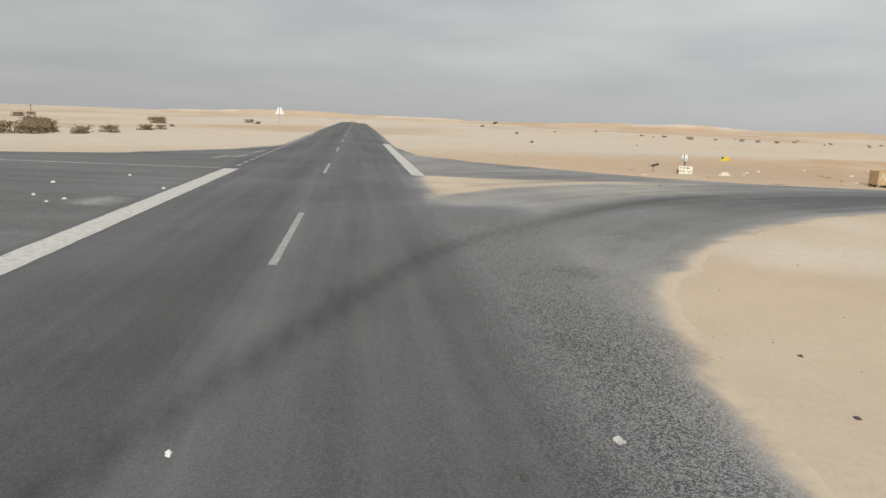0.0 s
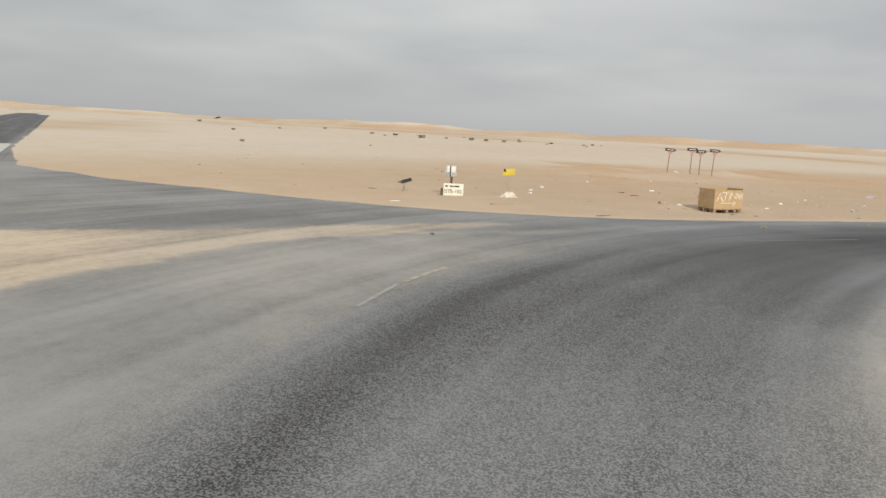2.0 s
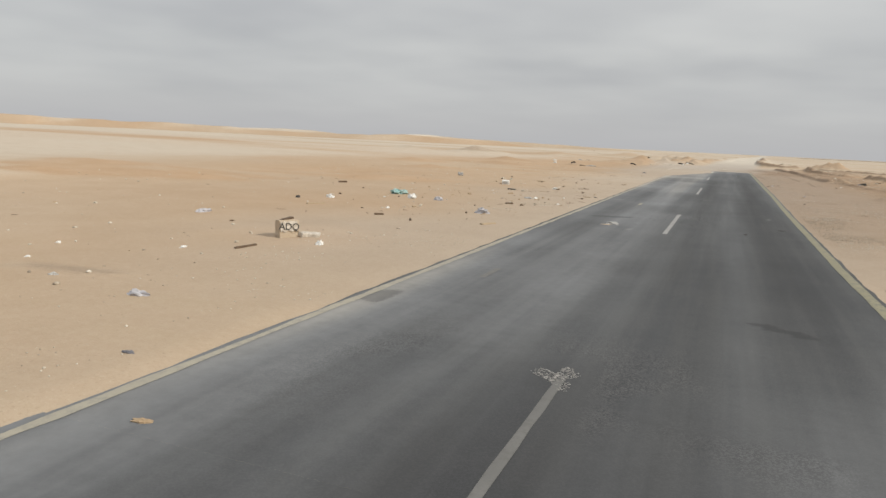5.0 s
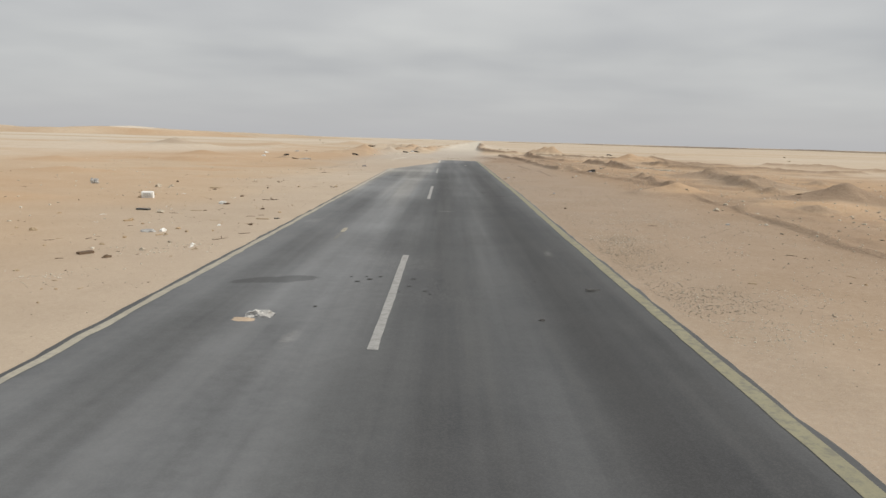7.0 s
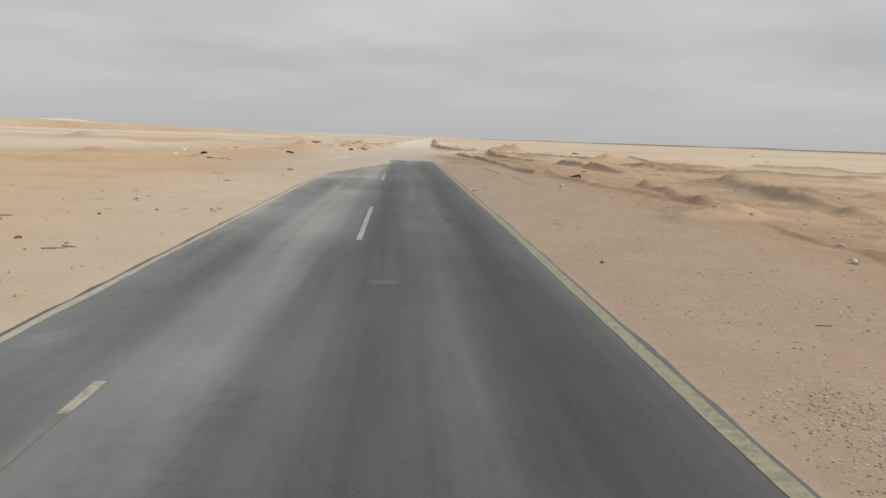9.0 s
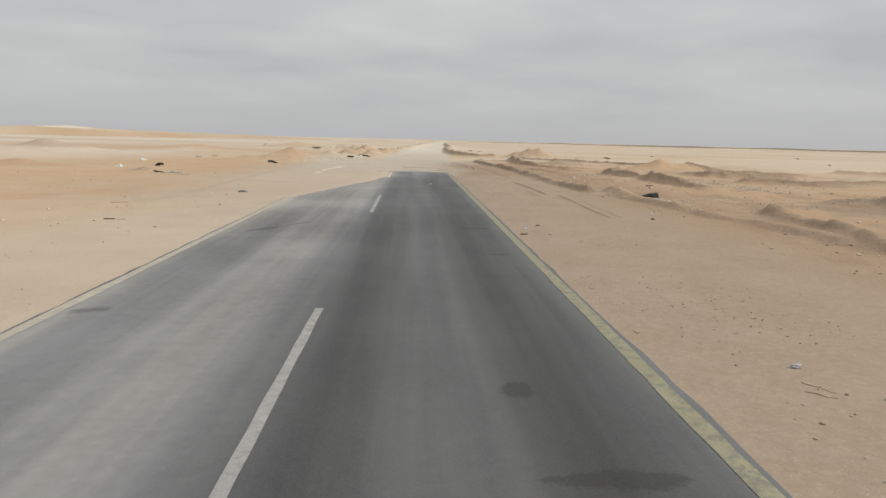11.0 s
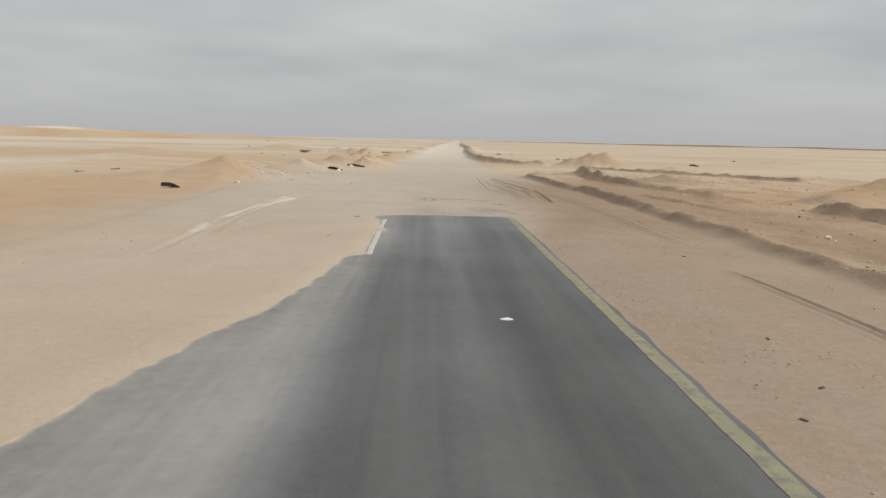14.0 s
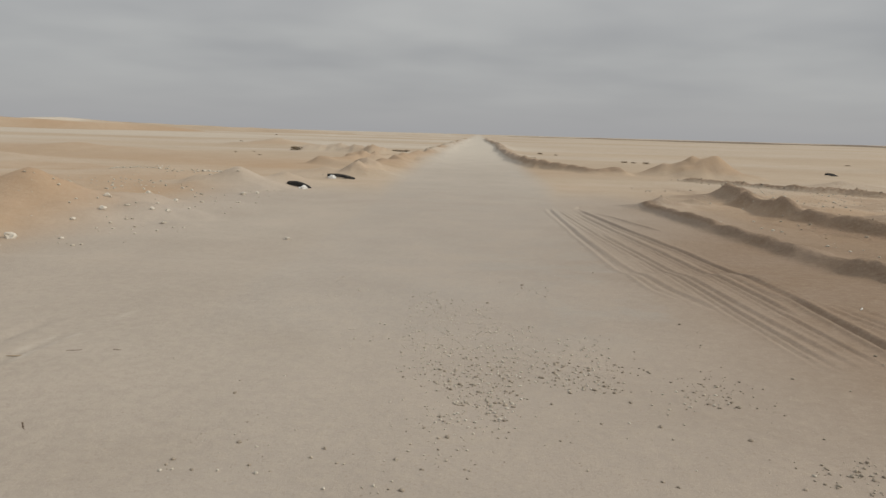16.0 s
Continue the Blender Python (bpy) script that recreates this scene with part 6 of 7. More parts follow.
def build_fallen_sign():
    s = base("leaning_board", -10.95, -7.25, 70.0, "dark splintered board nailed to a short stick", "sign board")
    bm = bmesh.new()
    tube(bm, (-0.05, 0, -0.1), (-0.03, 0, 0.3), 0.014, 0.012, 7)
    part("stick", bm, TWIG, s)
    bm = bmesh.new()
    box(bm, -0.17, 0.2, -0.03, -0.01, -0.055, 0.06, 0.006, Matrix.Translation((0.02, 0, 0.3)) @ Matrix.Rotation(radians(-17), 4, "Y"))
    part("board", bm, BLACK_PAINT, s, "weathered black board")
    bm = bmesh.new()
    box(bm, -0.12, 0.0, -0.05, -0.032, -0.02, 0.02, 0.004, Matrix.Translation((-0.13, 0, 0.24)) @ Matrix.Rotation(radians(8), 4, "Y"))
    part("splinter", bm, DARK_WOOD, s)
    return s


build_fallen_sign()


def build_yellow_sign():
    s = base("yellow_sign", -8.86, -4.46, 76.0, "small yellow board on a thin bleached stick", "sign board", tilt=2.0)
    bm = bmesh.new()
    tube(bm, (0.09, 0, -0.2), (0.05, 0, 0.92), 0.009, 0.008, 8)
    part("stick", bm, TAN_WOOD, s, "thin bleached stick")
    bm = bmesh.new()
    box(bm, -0.13, 0.27, -0.028, -0.014, 0.68, 0.93, 0.008)
    for v in bm.verts:
        if v.co.x * (v.co.z - 0.8) < -0.01:
            v.co.z += 0.045 if v.co.z < 0.8 else -0.03
    board = part("board", bm, YELLOW_BOARD, s)
    bm = bmesh.new()
    box(bm, -0.11, -0.03, -0.0325, -0.0285, 0.82, 0.91)
    part("writing_bars", bm, BLACK_PAINT, board, "black writing bars")
    return s


build_yellow_sign()


# ---------------------------------------------------------------- painted block
def build_block():
    s = base("painted_block", -6.78, 12.5, 60.0, "chipped whitewashed concrete block with black letters", "concrete block", tilt=-4.0)
    bm = bmesh.new()
    box(bm, -0.22, 0.22, 0.0, 0.2, -0.06, 0.36, 0.02)
    bmesh.ops.subdivide_edges(bm, edges=bm.edges[:], cuts=3, use_grid_fill=True)
    for v in bm.verts:
        n = noise.noise(v.co * 9.0)
        v.co += Vector((n, 0.25 * n, noise.noise(v.co * 7 + Vector((3, 1, 2))))) * 0.016
        if v.co.x > 0.12 and v.co.z > 0.26:
            v.co.z -= (v.co.x - 0.15) * 0.5
    body = part("body", bm, BLOCK, s)
    bm = bmesh.new()
    n = 14
    rows = [[bm.verts.new((-0.20 + 0.37 * i / n, -0.024 - 0.003 * random.random(), 0.11 + 0.04 * random.random() if j == 0 else 0.12 + 0.2 * j / 4 + (0.02 * random.random() if j == 4 else 0))) for i in range(n + 1)] for j in range(5)]
    for p, q in zip(rows, rows[1:]):
        for i in range(n):
            bm.faces.new((p[i], p[i + 1], q[i + 1], q[i]))
    part("whitewash", bm, WHITEWASH, body, "chipped whitewashed face")
    lettering("ADQ", 0.2, BLACK_PAINT, body, pose(-0.015, -0.031, 0.215, 90, 4, 0), "black painted letters ADQ")
    bm = bmesh.new()
    box(bm, -0.06, 0.2, 0.02, 0.18, 0.345, 0.385, 0.012, Matrix.Rotation(radians(-12), 4, "Y"))
    part("cap", bm, DARK_WOOD, s, "broken dark cap")
    return s


build_block()


def slab(name, x, y, w, d, h, turn, material, label, category, tilt=0.0, group=""):
    """A thin broken slab or board with uneven corners, or a crooked stick where it is long, lying on the ground."""
    bm = bmesh.new()
    if w > 3.2 * d and d < 0.056:
        h = 0.65 * h
        rows = []
        for i in range(9):
            u = i / 8 - 0.5
            wide = d * (0.35 + 0.45 * math.sin(math.pi * (i + 0.6) / 9.2)) * (1 + 0.7 * noise.noise(Vector((x * 3 + i * 0.9, y * 3, 1.5))))
            mid = 0.09 * w * noise.noise(Vector((x * 5 + u * 2.6, y * 5, 4.0))) + 0.03 * w * noise.noise(Vector((u * 9, x * 7, y)))
            up = 0.5 * h + 0.7 * h * abs(noise.noise(Vector((u * 3, y * 4, x * 4))))
            rows.append([bm.verts.new((u * w, mid + wide * a, up + 0.55 * h * b)) for a, b in ((-0.5, -0.6), (0.5, -0.7), (0.62, 0.3), (0.1, 1.0), (-0.55, 0.5))])
        for p, q in zip(rows, rows[1:]):
            for j in range(5):
                bm.faces.new((p[j], q[j], q[(j + 1) % 5], p[(j + 1) % 5]))
        bm.faces.new(rows[0])
        bm.faces.new(rows[-1][::-1])
        bmesh.ops.recalc_face_normals(bm, faces=bm.faces)
    else:
        box(bm, -w / 2, w / 2, -d / 2, d / 2, 0, h, min(h, d) * 0.18)
    for v in bm.verts:
        v.co.x += 0.12 * w * noise.noise(Vector((x + v.co.y * 7, y, v.co.z)))
        v.co.y += 0.2 * d * noise.noise(Vector((x, y + v.co.x * 5, v.co.z)))
    ob = part(name, bm, material, None)
    ob.matrix_world = pose(x, y, ground_z(x, y) - 0.006, tilt, tilt * 0.6, turn)
    return tagged(ob, label, category, group)


slab("broken_slab", -6.5, 12.9, 0.32, 0.18, 0.08, 30, WHITEWASH, "broken whitewashed slab beside a painted block", "slab", 8)
slab("broken_slab", -6.62, 12.75, 0.2, 0.16, 0.1, 70, WHITEWASH, "small whitewashed fragment on sand", "slab", 10)
for x, y, w, d, h, a, m, lab in ((-4.0, -3.84, 0.44, 0.06, 0.014, 95, DARK_WOOD, "dark broken plank at the road's edge"), (-6.3, -5.8, 0.62, 0.1, 0.05, 80, TAN_WOOD, "bleached plank lying on sand"),
                                 (-7.0, -8.8, 0.26, 0.06, 0.02, 75, PAPER, "flat white strip near the road's edge"), (-6.8, 11.1, 0.55, 0.06, 0.04, 85, DARK_WOOD, "thin dark stick on sand"),
                                 (-10.3, 19.2, 0.6, 0.08, 0.04, 60, TAN_WOOD, "bleached stick on sand"), (-4.4, 18.1, 0.55, 0.12, 0.04, 70, TAN_WOOD, "bleached board fragment on the verge"),
                                 (-4.0, 26.7, 0.42, 0.03, 0.02, 60, DARK_WOOD, "thin dark stick on the verge"), (-4.05, 26.95, 0.3, 0.025, 0.02, 110, DARK_WOOD, "thin dark twig on the verge"), (-3.75, 27.6, 0.26, 0.03, 0.02, 40, DARK_WOOD, "thin dark twig on the verge"), (-5.4, 27.0, 0.22, 0.05, 0.03, 75, CARD, "short brown board on the verge"),
                                 (5.1, 41.3, 0.34, 0.03, 0.02, 120, TAN_WOOD, "bleached stick on gravel"), (5.0, 41.1, 0.28, 0.025, 0.02, 140, TAN_WOOD, "thin bleached stick on gravel"),
                                 (3.95, 43.2, 0.09, 0.03, 0.02, 100, TAN_WOOD, "small bleached scrap of wood on gravel"), (-2.8, 87.0, 0.14, 0.02, 0.012, 8, DARK_WOOD, "dark stick on the sandy track"),
                                 (-2.4, 87.05, 0.08, 0.02, 0.012, -6, DARK_WOOD, "small dark stick on the sandy track"), (-2.25, 85.2, 0.15, 0.022, 0.01, 122, DARK_WOOD, "dark stick half buried in sand"),
                                 (-7.5, 17.9, 0.25, 0.1, 0.05, 30, DARK_WOOD, "dark wooden scrap on sand"), (-5.7, 24.5, 0.28, 0.12, 0.05, 60, DARK_WOOD, "dark wooden scrap on sand"),
                                 (-17.3, 103.6, 0.8, 0.1, 0.06, 80, DARK_WOOD, "long dark timber on sand"), (-14.6, 28.4, 0.4, 0.15, 0.08, 50, DARK_WOOD, "dark scrap on orange sand"),
                                 (-9.8, 1.3, 0.3, 0.06, 0.03, 85, DARK_WOOD, "dark stick on sand"), (-10.9, 1.5, 0.2, 0.06, 0.03, 85, DARK_WOOD, "dark scrap on sand"),
                                 (-6.5, 0.9, 0.2, 0.08, 0.03, 60, CARD, "flat brown scrap beside the crate"), (-4.75, 1.3, 0.22, 0.05, 0.02, 70, DARK_WOOD, "dark twig in front of the crate"), (-4.3, 1.75, 0.14, 0.05, 0.02, 100, DARK_WOOD, "small dark twig near the crate"), (-4.4, -1.65, 0.3, 0.05, 0.02, 95, TAN_WOOD, "thin bleached stick near the road's edge"),
                                 (-1.05, 76.6, 0.3, 0.06, 0.02, 80, TAN_WOOD, "thin stick on blown sand"), (4.6, 53.7, 0.11, 0.06, 0.025, 40, DARK_WOOD, "dark scrap on gravel"),
                                 (2.75, 52.7, 0.2, 0.16, 0.02, 0, BLACK_PLASTIC, "flat black scrap on asphalt"), (2.5, 51.7, 0.5, 0.05, 0.02, -40, BLACK_PLASTIC, "thin black strip on asphalt")):
    slab("wood_scrap", x, y, w, d, h, a, m, lab, "scrap", 0.0, "scraps by the roadside")


# ---------------------------------------------------------------- litter
def crumpled(name, x, y, w, d, h, turn, material, label, category="litter", seed=0, z=None):
    """A crumpled sheet: a folded, uneven skin with thickness, resting on the ground."""
    bm = bmesh.new()
    bmesh.ops.create_icosphere(bm, subdivisions=3, radius=1.0)
    off = Vector((seed * 3.1, seed * 1.7, 0.4))
    for v in bm.verts:
        n = v.co.normalized()
        f = 1 + 0.55 * noise.noise(n * 1.8 + off) + 0.35 * noise.noise(n * 4.5 + off) + 0.18 * abs(noise.noise(n * 9.0 + off))
        v.co = Vector((n.x * w / 2 * f, n.y * d / 2 * f, max(-0.1, n.z) * h * f))
    ob = part(name, bm, material, None)
    ob.matrix_world = pose(x, y, (ground_z(x, y) if z is None else z), 0, 0, turn)
    return tagged(ob, label, category, "litter by the roadside")


crumpled("crumpled_cloth", -1.53, 20.38, 0.32, 0.22, 0.06, 10, GREY_CLOTH, "crumpled grey-white cloth lying on asphalt", "cloth", 2, 0.0)
crumpled("plastic_sheet", -10.1, 24.8, 0.6, 0.4, 0.16, 20, TEAL_PLASTIC, "crumpled teal plastic sheet on sand", "plastic", 3)
crumpled("plastic_bag", -8.95, 23.4, 0.3, 0.24, 0.14, 0, WHITE_PLASTIC, "torn white plastic bag on sand", "plastic", 4)
crumpled("plastic_bag", -8.0, 23.5, 0.34, 0.2, 0.11, 0, BLUE_PLASTIC, "faded lilac plastic bag on sand", "plastic", 5)
crumpled("plastic_bag", -5.4, 20.6, 0.42, 0.25, 0.12, 0, BLUE_PLASTIC, "faded blue plastic bag near the verge", "plastic", 6)
crumpled("plastic_bag", -11.1, 15.1, 0.42, 0.2, 0.08, 80, BLUE_PLASTIC, "flattened lilac plastic bag on sand", "plastic", 7)
crumpled("plastic_bag", -8.72, -4.42, 0.5, 0.3, 0.14, 80, CREAM_SHEET, "white plastic heaped at the foot of a sign", "plastic", 8)
crumpled("plastic_bag", -5.9, 12.2, 0.14, 0.12, 0.08, 0, WHITE_PLASTIC, "small white plastic cup on sand", "plastic", 9)
crumpled("plastic_bag", -5.4, 7.1, 0.3, 0.16, 0.05, 0, BLUE_PLASTIC, "flattened blue plastic bag on sand", "plastic", 10)
crumpled("plastic_bag", 4.25, 53.3, 0.16, 0.1, 0.04, 0, BLUE_PLASTIC, "small blue-grey plastic scrap on gravel", "plastic", 11)
crumpled("litter_scrap", -1.1, -9.8, 0.14, 0.09, 0.04, 0, SLATE_PLASTIC, "small slate-grey scrap on dusty asphalt", "litter", 13, 0.0)
crumpled("plastic_bag", 5.2, 41.9, 0.1, 0.07, 0.04, 0, BLUE_PLASTIC, "dark blue plastic scrap on gravel", "plastic", 15)
crumpled("wrapper", -2.0, -0.2, 0.17, 0.09, 0.015, 20, GREY_CLOTH, "flattened pale wrapper on asphalt", "paper", 28, 0.0)
crumpled("wrapper", -1.93, -0.24, 0.1, 0.06, 0.03, 20, CARD, "torn reddish-brown wrapper on asphalt", "paper", 29, 0.01)
crumpled("plastic_bag", -11.1, 21.4, 0.26, 0.2, 0.1, 0, WHITE_PLASTIC, "white plastic bag on orange sand", "plastic", 16)
crumpled("tin_can", -11.8, 20.5, 0.14, 0.1, 0.08, 0, BLACK_PLASTIC, "small black plastic can on sand", "plastic", 17)
crumpled("plastic_bag", -2.5, 4.2, 0.16, 0.08, 0.015, 10, CARD, "flattened brown wrapper on asphalt", "paper", 18, 0.0)
crumpled("plastic_bag", -3.75, 5.3, 0.13, 0.07, 0.02, 0, SLATE_PLASTIC, "dark wrapper at the road's edge", "paper", 19)
crumpled("plastic_bag", 22.25, -19.85, 0.09, 0.04, 0.012, 20, WHITE_PLASTIC, "small white wrapper on asphalt", "paper", 20, 0.001)
crumpled("plastic_bag", 21.8, -16.75, 0.1, 0.07, 0.02, 0, GREY_CLOTH, "small grey rag on asphalt", "paper", 21, 0.001)
crumpled("plastic_bag", 22.4, -17.5, 0.1, 0.05, 0.015, 0, BLACK_PLASTIC, "small dark scrap on asphalt", "paper", 22, 0.001)
crumpled("plastic_bag", 2.13, 69.35, 0.15, 0.11, 0.01, 0, WHITE_PLASTIC, "flattened white paper on asphalt", "paper", 23, 0.001)
crumpled("plastic_bag", 10.6, 61.6, 0.4, 0.3, 0.14, 0, BLUE_PLASTIC, "pale blue plastic sheet among rubble", "plastic", 24)
crumpled("plastic_bag", 1.9, 20.5, 0.07, 0.05, 0.02, 0, BLACK_PLASTIC, "small black scrap on asphalt", "paper", 25, 0.001)
crumpled("plastic_bag", 2.9, 22.4, 0.18, 0.09, 0.012, 0, BLACK_PLASTIC, "flat black scrap on asphalt", "paper", 26, 0.001)
crumpled("litter_scrap", 21.30, -14.75, 0.06, 0.04, 0.02, 30, BLACK_PLASTIC, "small dark scrap on pale sand", "litter", 401)
crumpled("litter_scrap", 19.75, -14.45, 0.05, 0.03, 0.02, 30, BLACK_PLASTIC, "small dark scrap on pale sand", "litter", 402)
slab("wood_scrap", 4.90, 67.00, 0.07, 0.03, 0.02, 30, DARK_WOOD, "small dark scrap on gravelly sand", "scrap", 0.0, "scraps by the roadside")
slab("wood_scrap", 5.20, 68.70, 0.07, 0.03, 0.02, 77, DARK_WOOD, "small dark scrap on gravelly sand", "scrap", 0.0, "scraps by the roadside")
slab("wood_scrap", 4.30, 66.20, 0.07, 0.03, 0.02, 124, DARK_WOOD, "small dark scrap on gravelly sand", "scrap", 0.0, "scraps by the roadside")
slab("wood_scrap", 6.40, 74.80, 0.07, 0.03, 0.02, 171, DARK_WOOD, "small dark scrap on gravelly sand", "scrap", 0.0, "scraps by the roadside")
crumpled("plastic_bag", -7.5, 0.8, 0.32, 0.24, 0.08, 0, CARD, "heap of pale torn cardboard on sand", "litter", 410)
crumpled("plastic_bag", -7.3, 1.35, 0.2, 0.12, 0.04, 0, WHITE_PLASTIC, "flattened white plastic on sand", "plastic", 411)
crumpled("plastic_bag", -6.4, 4.3, 0.18, 0.06, 0.03, 95, WHITE_PLASTIC, "flattened white cup on sand", "plastic", 412)
crumpled("plastic_bag", -7.5, 6.0, 0.18, 0.07, 0.04, 95, WHITE_PLASTIC, "white plastic scrap on sand", "plastic", 413)


def build_carton():
    """A small white carton, dented, lettered on its side."""
    c = base("carton", -9.05, 35.2, 12.0, "small dented white carton lying on sand", "box", tilt=6.0)
    bm = bmesh.new()
    box(bm, -0.18, 0.18, -0.1, 0.1, -0.01, 0.2, 0.012)
    bmesh.ops.subdivide_edges(bm, edges=bm.edges[:], cuts=2, use_grid_fill=True)
    for v in bm.verts:
        v.co += 0.012 * noise.noise_vector(v.co * 9.0)
    body = part("body", bm, PAPER, c)
    for z, w in ((0.155, 0.11), (0.115, 0.13), (0.07, 0.12)):
        bm = bmesh.new()
        box(bm, -w, w, -0.125, -0.114, z, z + 0.014)
        part("writing_bar", bm, GREY_CLOTH, body, "grey writing bar")
    bm = bmesh.new()
    box(bm, -0.3, -0.2, -0.06, 0.06, -0.01, 0.05, 0.01)
    part("flap", bm, CARD, c, "torn brown flap")
    return c


build_carton()
slab("rubber_mat", -7.67, 31.6, 0.16, 0.36, 0.05, 85, BLACK_PLASTIC, "flat black rubber piece on sand", "rubber", 0)
crumpled("plastic_scrap", -5.05, 61.9, 0.3, 0.1, 0.07, 20, SLATE_PLASTIC, "crumpled bluish-dark plastic scrap on the verge", "plastic", 436)

crumpled("plastic_sheet", -11.7, 74.6, 0.8, 0.3, 0.1, 10, GREY_CLOTH, "long pale plastic sheet on sand", "plastic", 440)
slab("wood_scrap", -12.7, 75.1, 0.75, 0.1, 0.08, -35, DARK_WOOD, "dark board propped on sand", "scrap", 8.0, "scraps by the roadside")
slab("wood_scrap", -10.8, 73.2, 0.8, 0.05, 0.04, -25, TAN_WOOD, "thin pale rod on sand", "scrap", 0.0, "scraps by the roadside")
crumpled("plastic_bag", -19.0, 90.0, 0.42, 0.25, 0.15, 0, WHITE_PLASTIC, "white plastic bag on orange sand", "plastic", 441)
crumpled("plastic_bag", -16.6, 79.6, 0.35, 0.2, 0.12, 0, WHITE_PLASTIC, "torn white plastic on sand", "plastic", 442)
crumpled("plastic_bag", -17.8, 100.2, 0.5, 0.3, 0.12, 15, GREY_CLOTH, "torn white plastic sheet on sand", "plastic", 443)
crumpled("plastic_bag", -13.6, 40.9, 0.34, 0.26, 0.18, 0, GREY_CLOTH, "crumpled white plastic on orange sand", "plastic", 445)
crumpled("plastic_bag", -5.8, 27.4, 0.3, 0.22, 0.06, 20, GREY_CLOTH, "torn grey-white cloth on the verge", "cloth", 446)
crumpled("plastic_bag", -5.55, 27.6, 0.16, 0.12, 0.06, 80, WHITE_PLASTIC, "white plastic scrap on the verge", "plastic", 447)
slab("wood_scrap", -4.05, 30.3, 0.32, 0.1, 0.03, 5, TAN_WOOD, "bleached board on the verge", "scrap", 0.0, "scraps by the roadside")
slab("wood_scrap", -3.72, 30.5, 0.12, 0.08, 0.03, 40, BLACK_PLASTIC, "small black scrap beside a board", "scrap", 0.0, "scraps by the roadside")
slab("wood_scrap", -4.5, 30.9, 0.22, 0.025, 0.02, 15, DARK_WOOD, "thin dark twig on the verge", "scrap", 0.0, "scraps by the roadside")
slab("wood_scrap", -4.3, 31.2, 0.16, 0.02, 0.02, -20, DARK_WOOD, "short dark twig on the verge", "scrap", 0.0, "scraps by the roadside")
slab("wood_scrap", -5.2, 35.6, 0.4, 0.03, 0.03, 25, DARK_WOOD, "crooked dark stick on the verge", "scrap", 4.0, "scraps by the roadside")
slab("wood_scrap", -5.05, 35.8, 0.3, 0.03, 0.03, -15, DARK_WOOD, "thin dark stick on the verge", "scrap", 3.0, "scraps by the roadside")
crumpled("litter_scrap", -6.2, 33.9, 0.22, 0.12, 0.08, 0, WHITE_PLASTIC, "white and dark scrap on sand", "litter", 448)
slab("wood_scrap", -6.05, 33.8, 0.16, 0.08, 0.05, 30, DARK_WOOD, "dark wooden chip on sand", "scrap", 0.0, "scraps by the roadside")
slab("wood_scrap", -8.4, 40.0, 0.4, 0.2, 0.05, 10, TAN_WOOD, "pale board on orange sand", "scrap", 5.0, "scraps by the roadside")
rock(-10.6, 39.9, 0.14, 71, GRAVEL_STONE, "brown clod lying on orange sand")
rock(-10.2, 40.2, 0.09, 72, GRAVEL_STONE, "small brown clod on orange sand")
rock(-7.0, 31.1, 0.1, 73, GRAVEL_STONE, "dark brown clod on sand")
slab("wood_scrap", -6.3, 31.8, 0.3, 0.05, 0.03, 5, TAN_WOOD, "short bleached stick on sand", "scrap", 0.0, "scraps by the roadside")
slab("wood_scrap", -5.1, 29.8, 0.26, 0.03, 0.02, 10, TAN_WOOD, "thin bleached stick on the verge", "scrap", 0.0, "scraps by the roadside")
slab("wood_scrap", -7.0, 29.1, 0.2, 0.1, 0.04, 30, CARD, "brown cardboard piece on sand", "scrap", 0.0, "scraps by the roadside")
rock(-4.9, 25.0, 0.06, 74, GRAVEL_STONE, "small dark stone on the verge")
slab("wood_scrap", 7.85, 26.6, 0.22, 0.02, 0.02, -20, DARK_WOOD, "dark stick on the gravel verge", "scrap", 0.0, "scraps by the roadside")
slab("wood_scrap", 8.0, 26.3, 0.16, 0.02, 0.02, 35, DARK_WOOD, "short dark stick on the gravel verge", "scrap", 3.0, "scraps by the roadside")
slab("wood_scrap", 5.7, 23.4, 0.12, 0.05, 0.02, 0, TAN_WOOD, "bleached chip of wood on the verge", "scrap", 0.0, "scraps by the roadside")
slab("wood_scrap", 6.3, 31.2, 0.22, 0.04, 0.02, 0, DARK_WOOD, "flat dark stick on the verge", "scrap", 0.0, "scraps by the roadside")
crumpled("plastic_bag", 8.6, 31.9, 0.11, 0.08, 0.04, 0, GREY_CLOTH, "torn pale plastic on the verge", "plastic", 449)
rock(10.7, 34.9, 0.08, 75, GRAVEL_STONE, "dark clod by a low bank")
rock(11.0, 38.3, 0.12, 76, GRAVEL_STONE, "brown clod by a low bank")
slab("wood_scrap", -6.4, 53.3, 0.26, 0.06, 0.03, 0, DARK_WOOD, "dark stick on the verge", "scrap", 0.0, "scraps by the roadside")
slab("wood_scrap", -6.1, 53.3, 0.2, 0.05, 0.03, 20, TAN_WOOD, "pale stick on the verge", "scrap", 0.0, "scraps by the roadside")
slab("wood_scrap", -7.9, 57.6, 0.5, 0.08, 0.03, 30, TAN_WOOD, "bleached board on sand", "scrap", 0.0, "scraps by the roadside")
slab("wood_scrap", 4.2, 53.1, 0.1, 0.05, 0.02, 0, WHITE_PLASTIC, "white scrap on gravelly sand", "scrap", 0.0, "scraps by the roadside")
slab("wood_scrap", 3.95, 51.9, 0.16, 0.06, 0.03, 25, DARK_WOOD, "dark scrap at the road's edge", "scrap", 0.0, "scraps by the roadside")
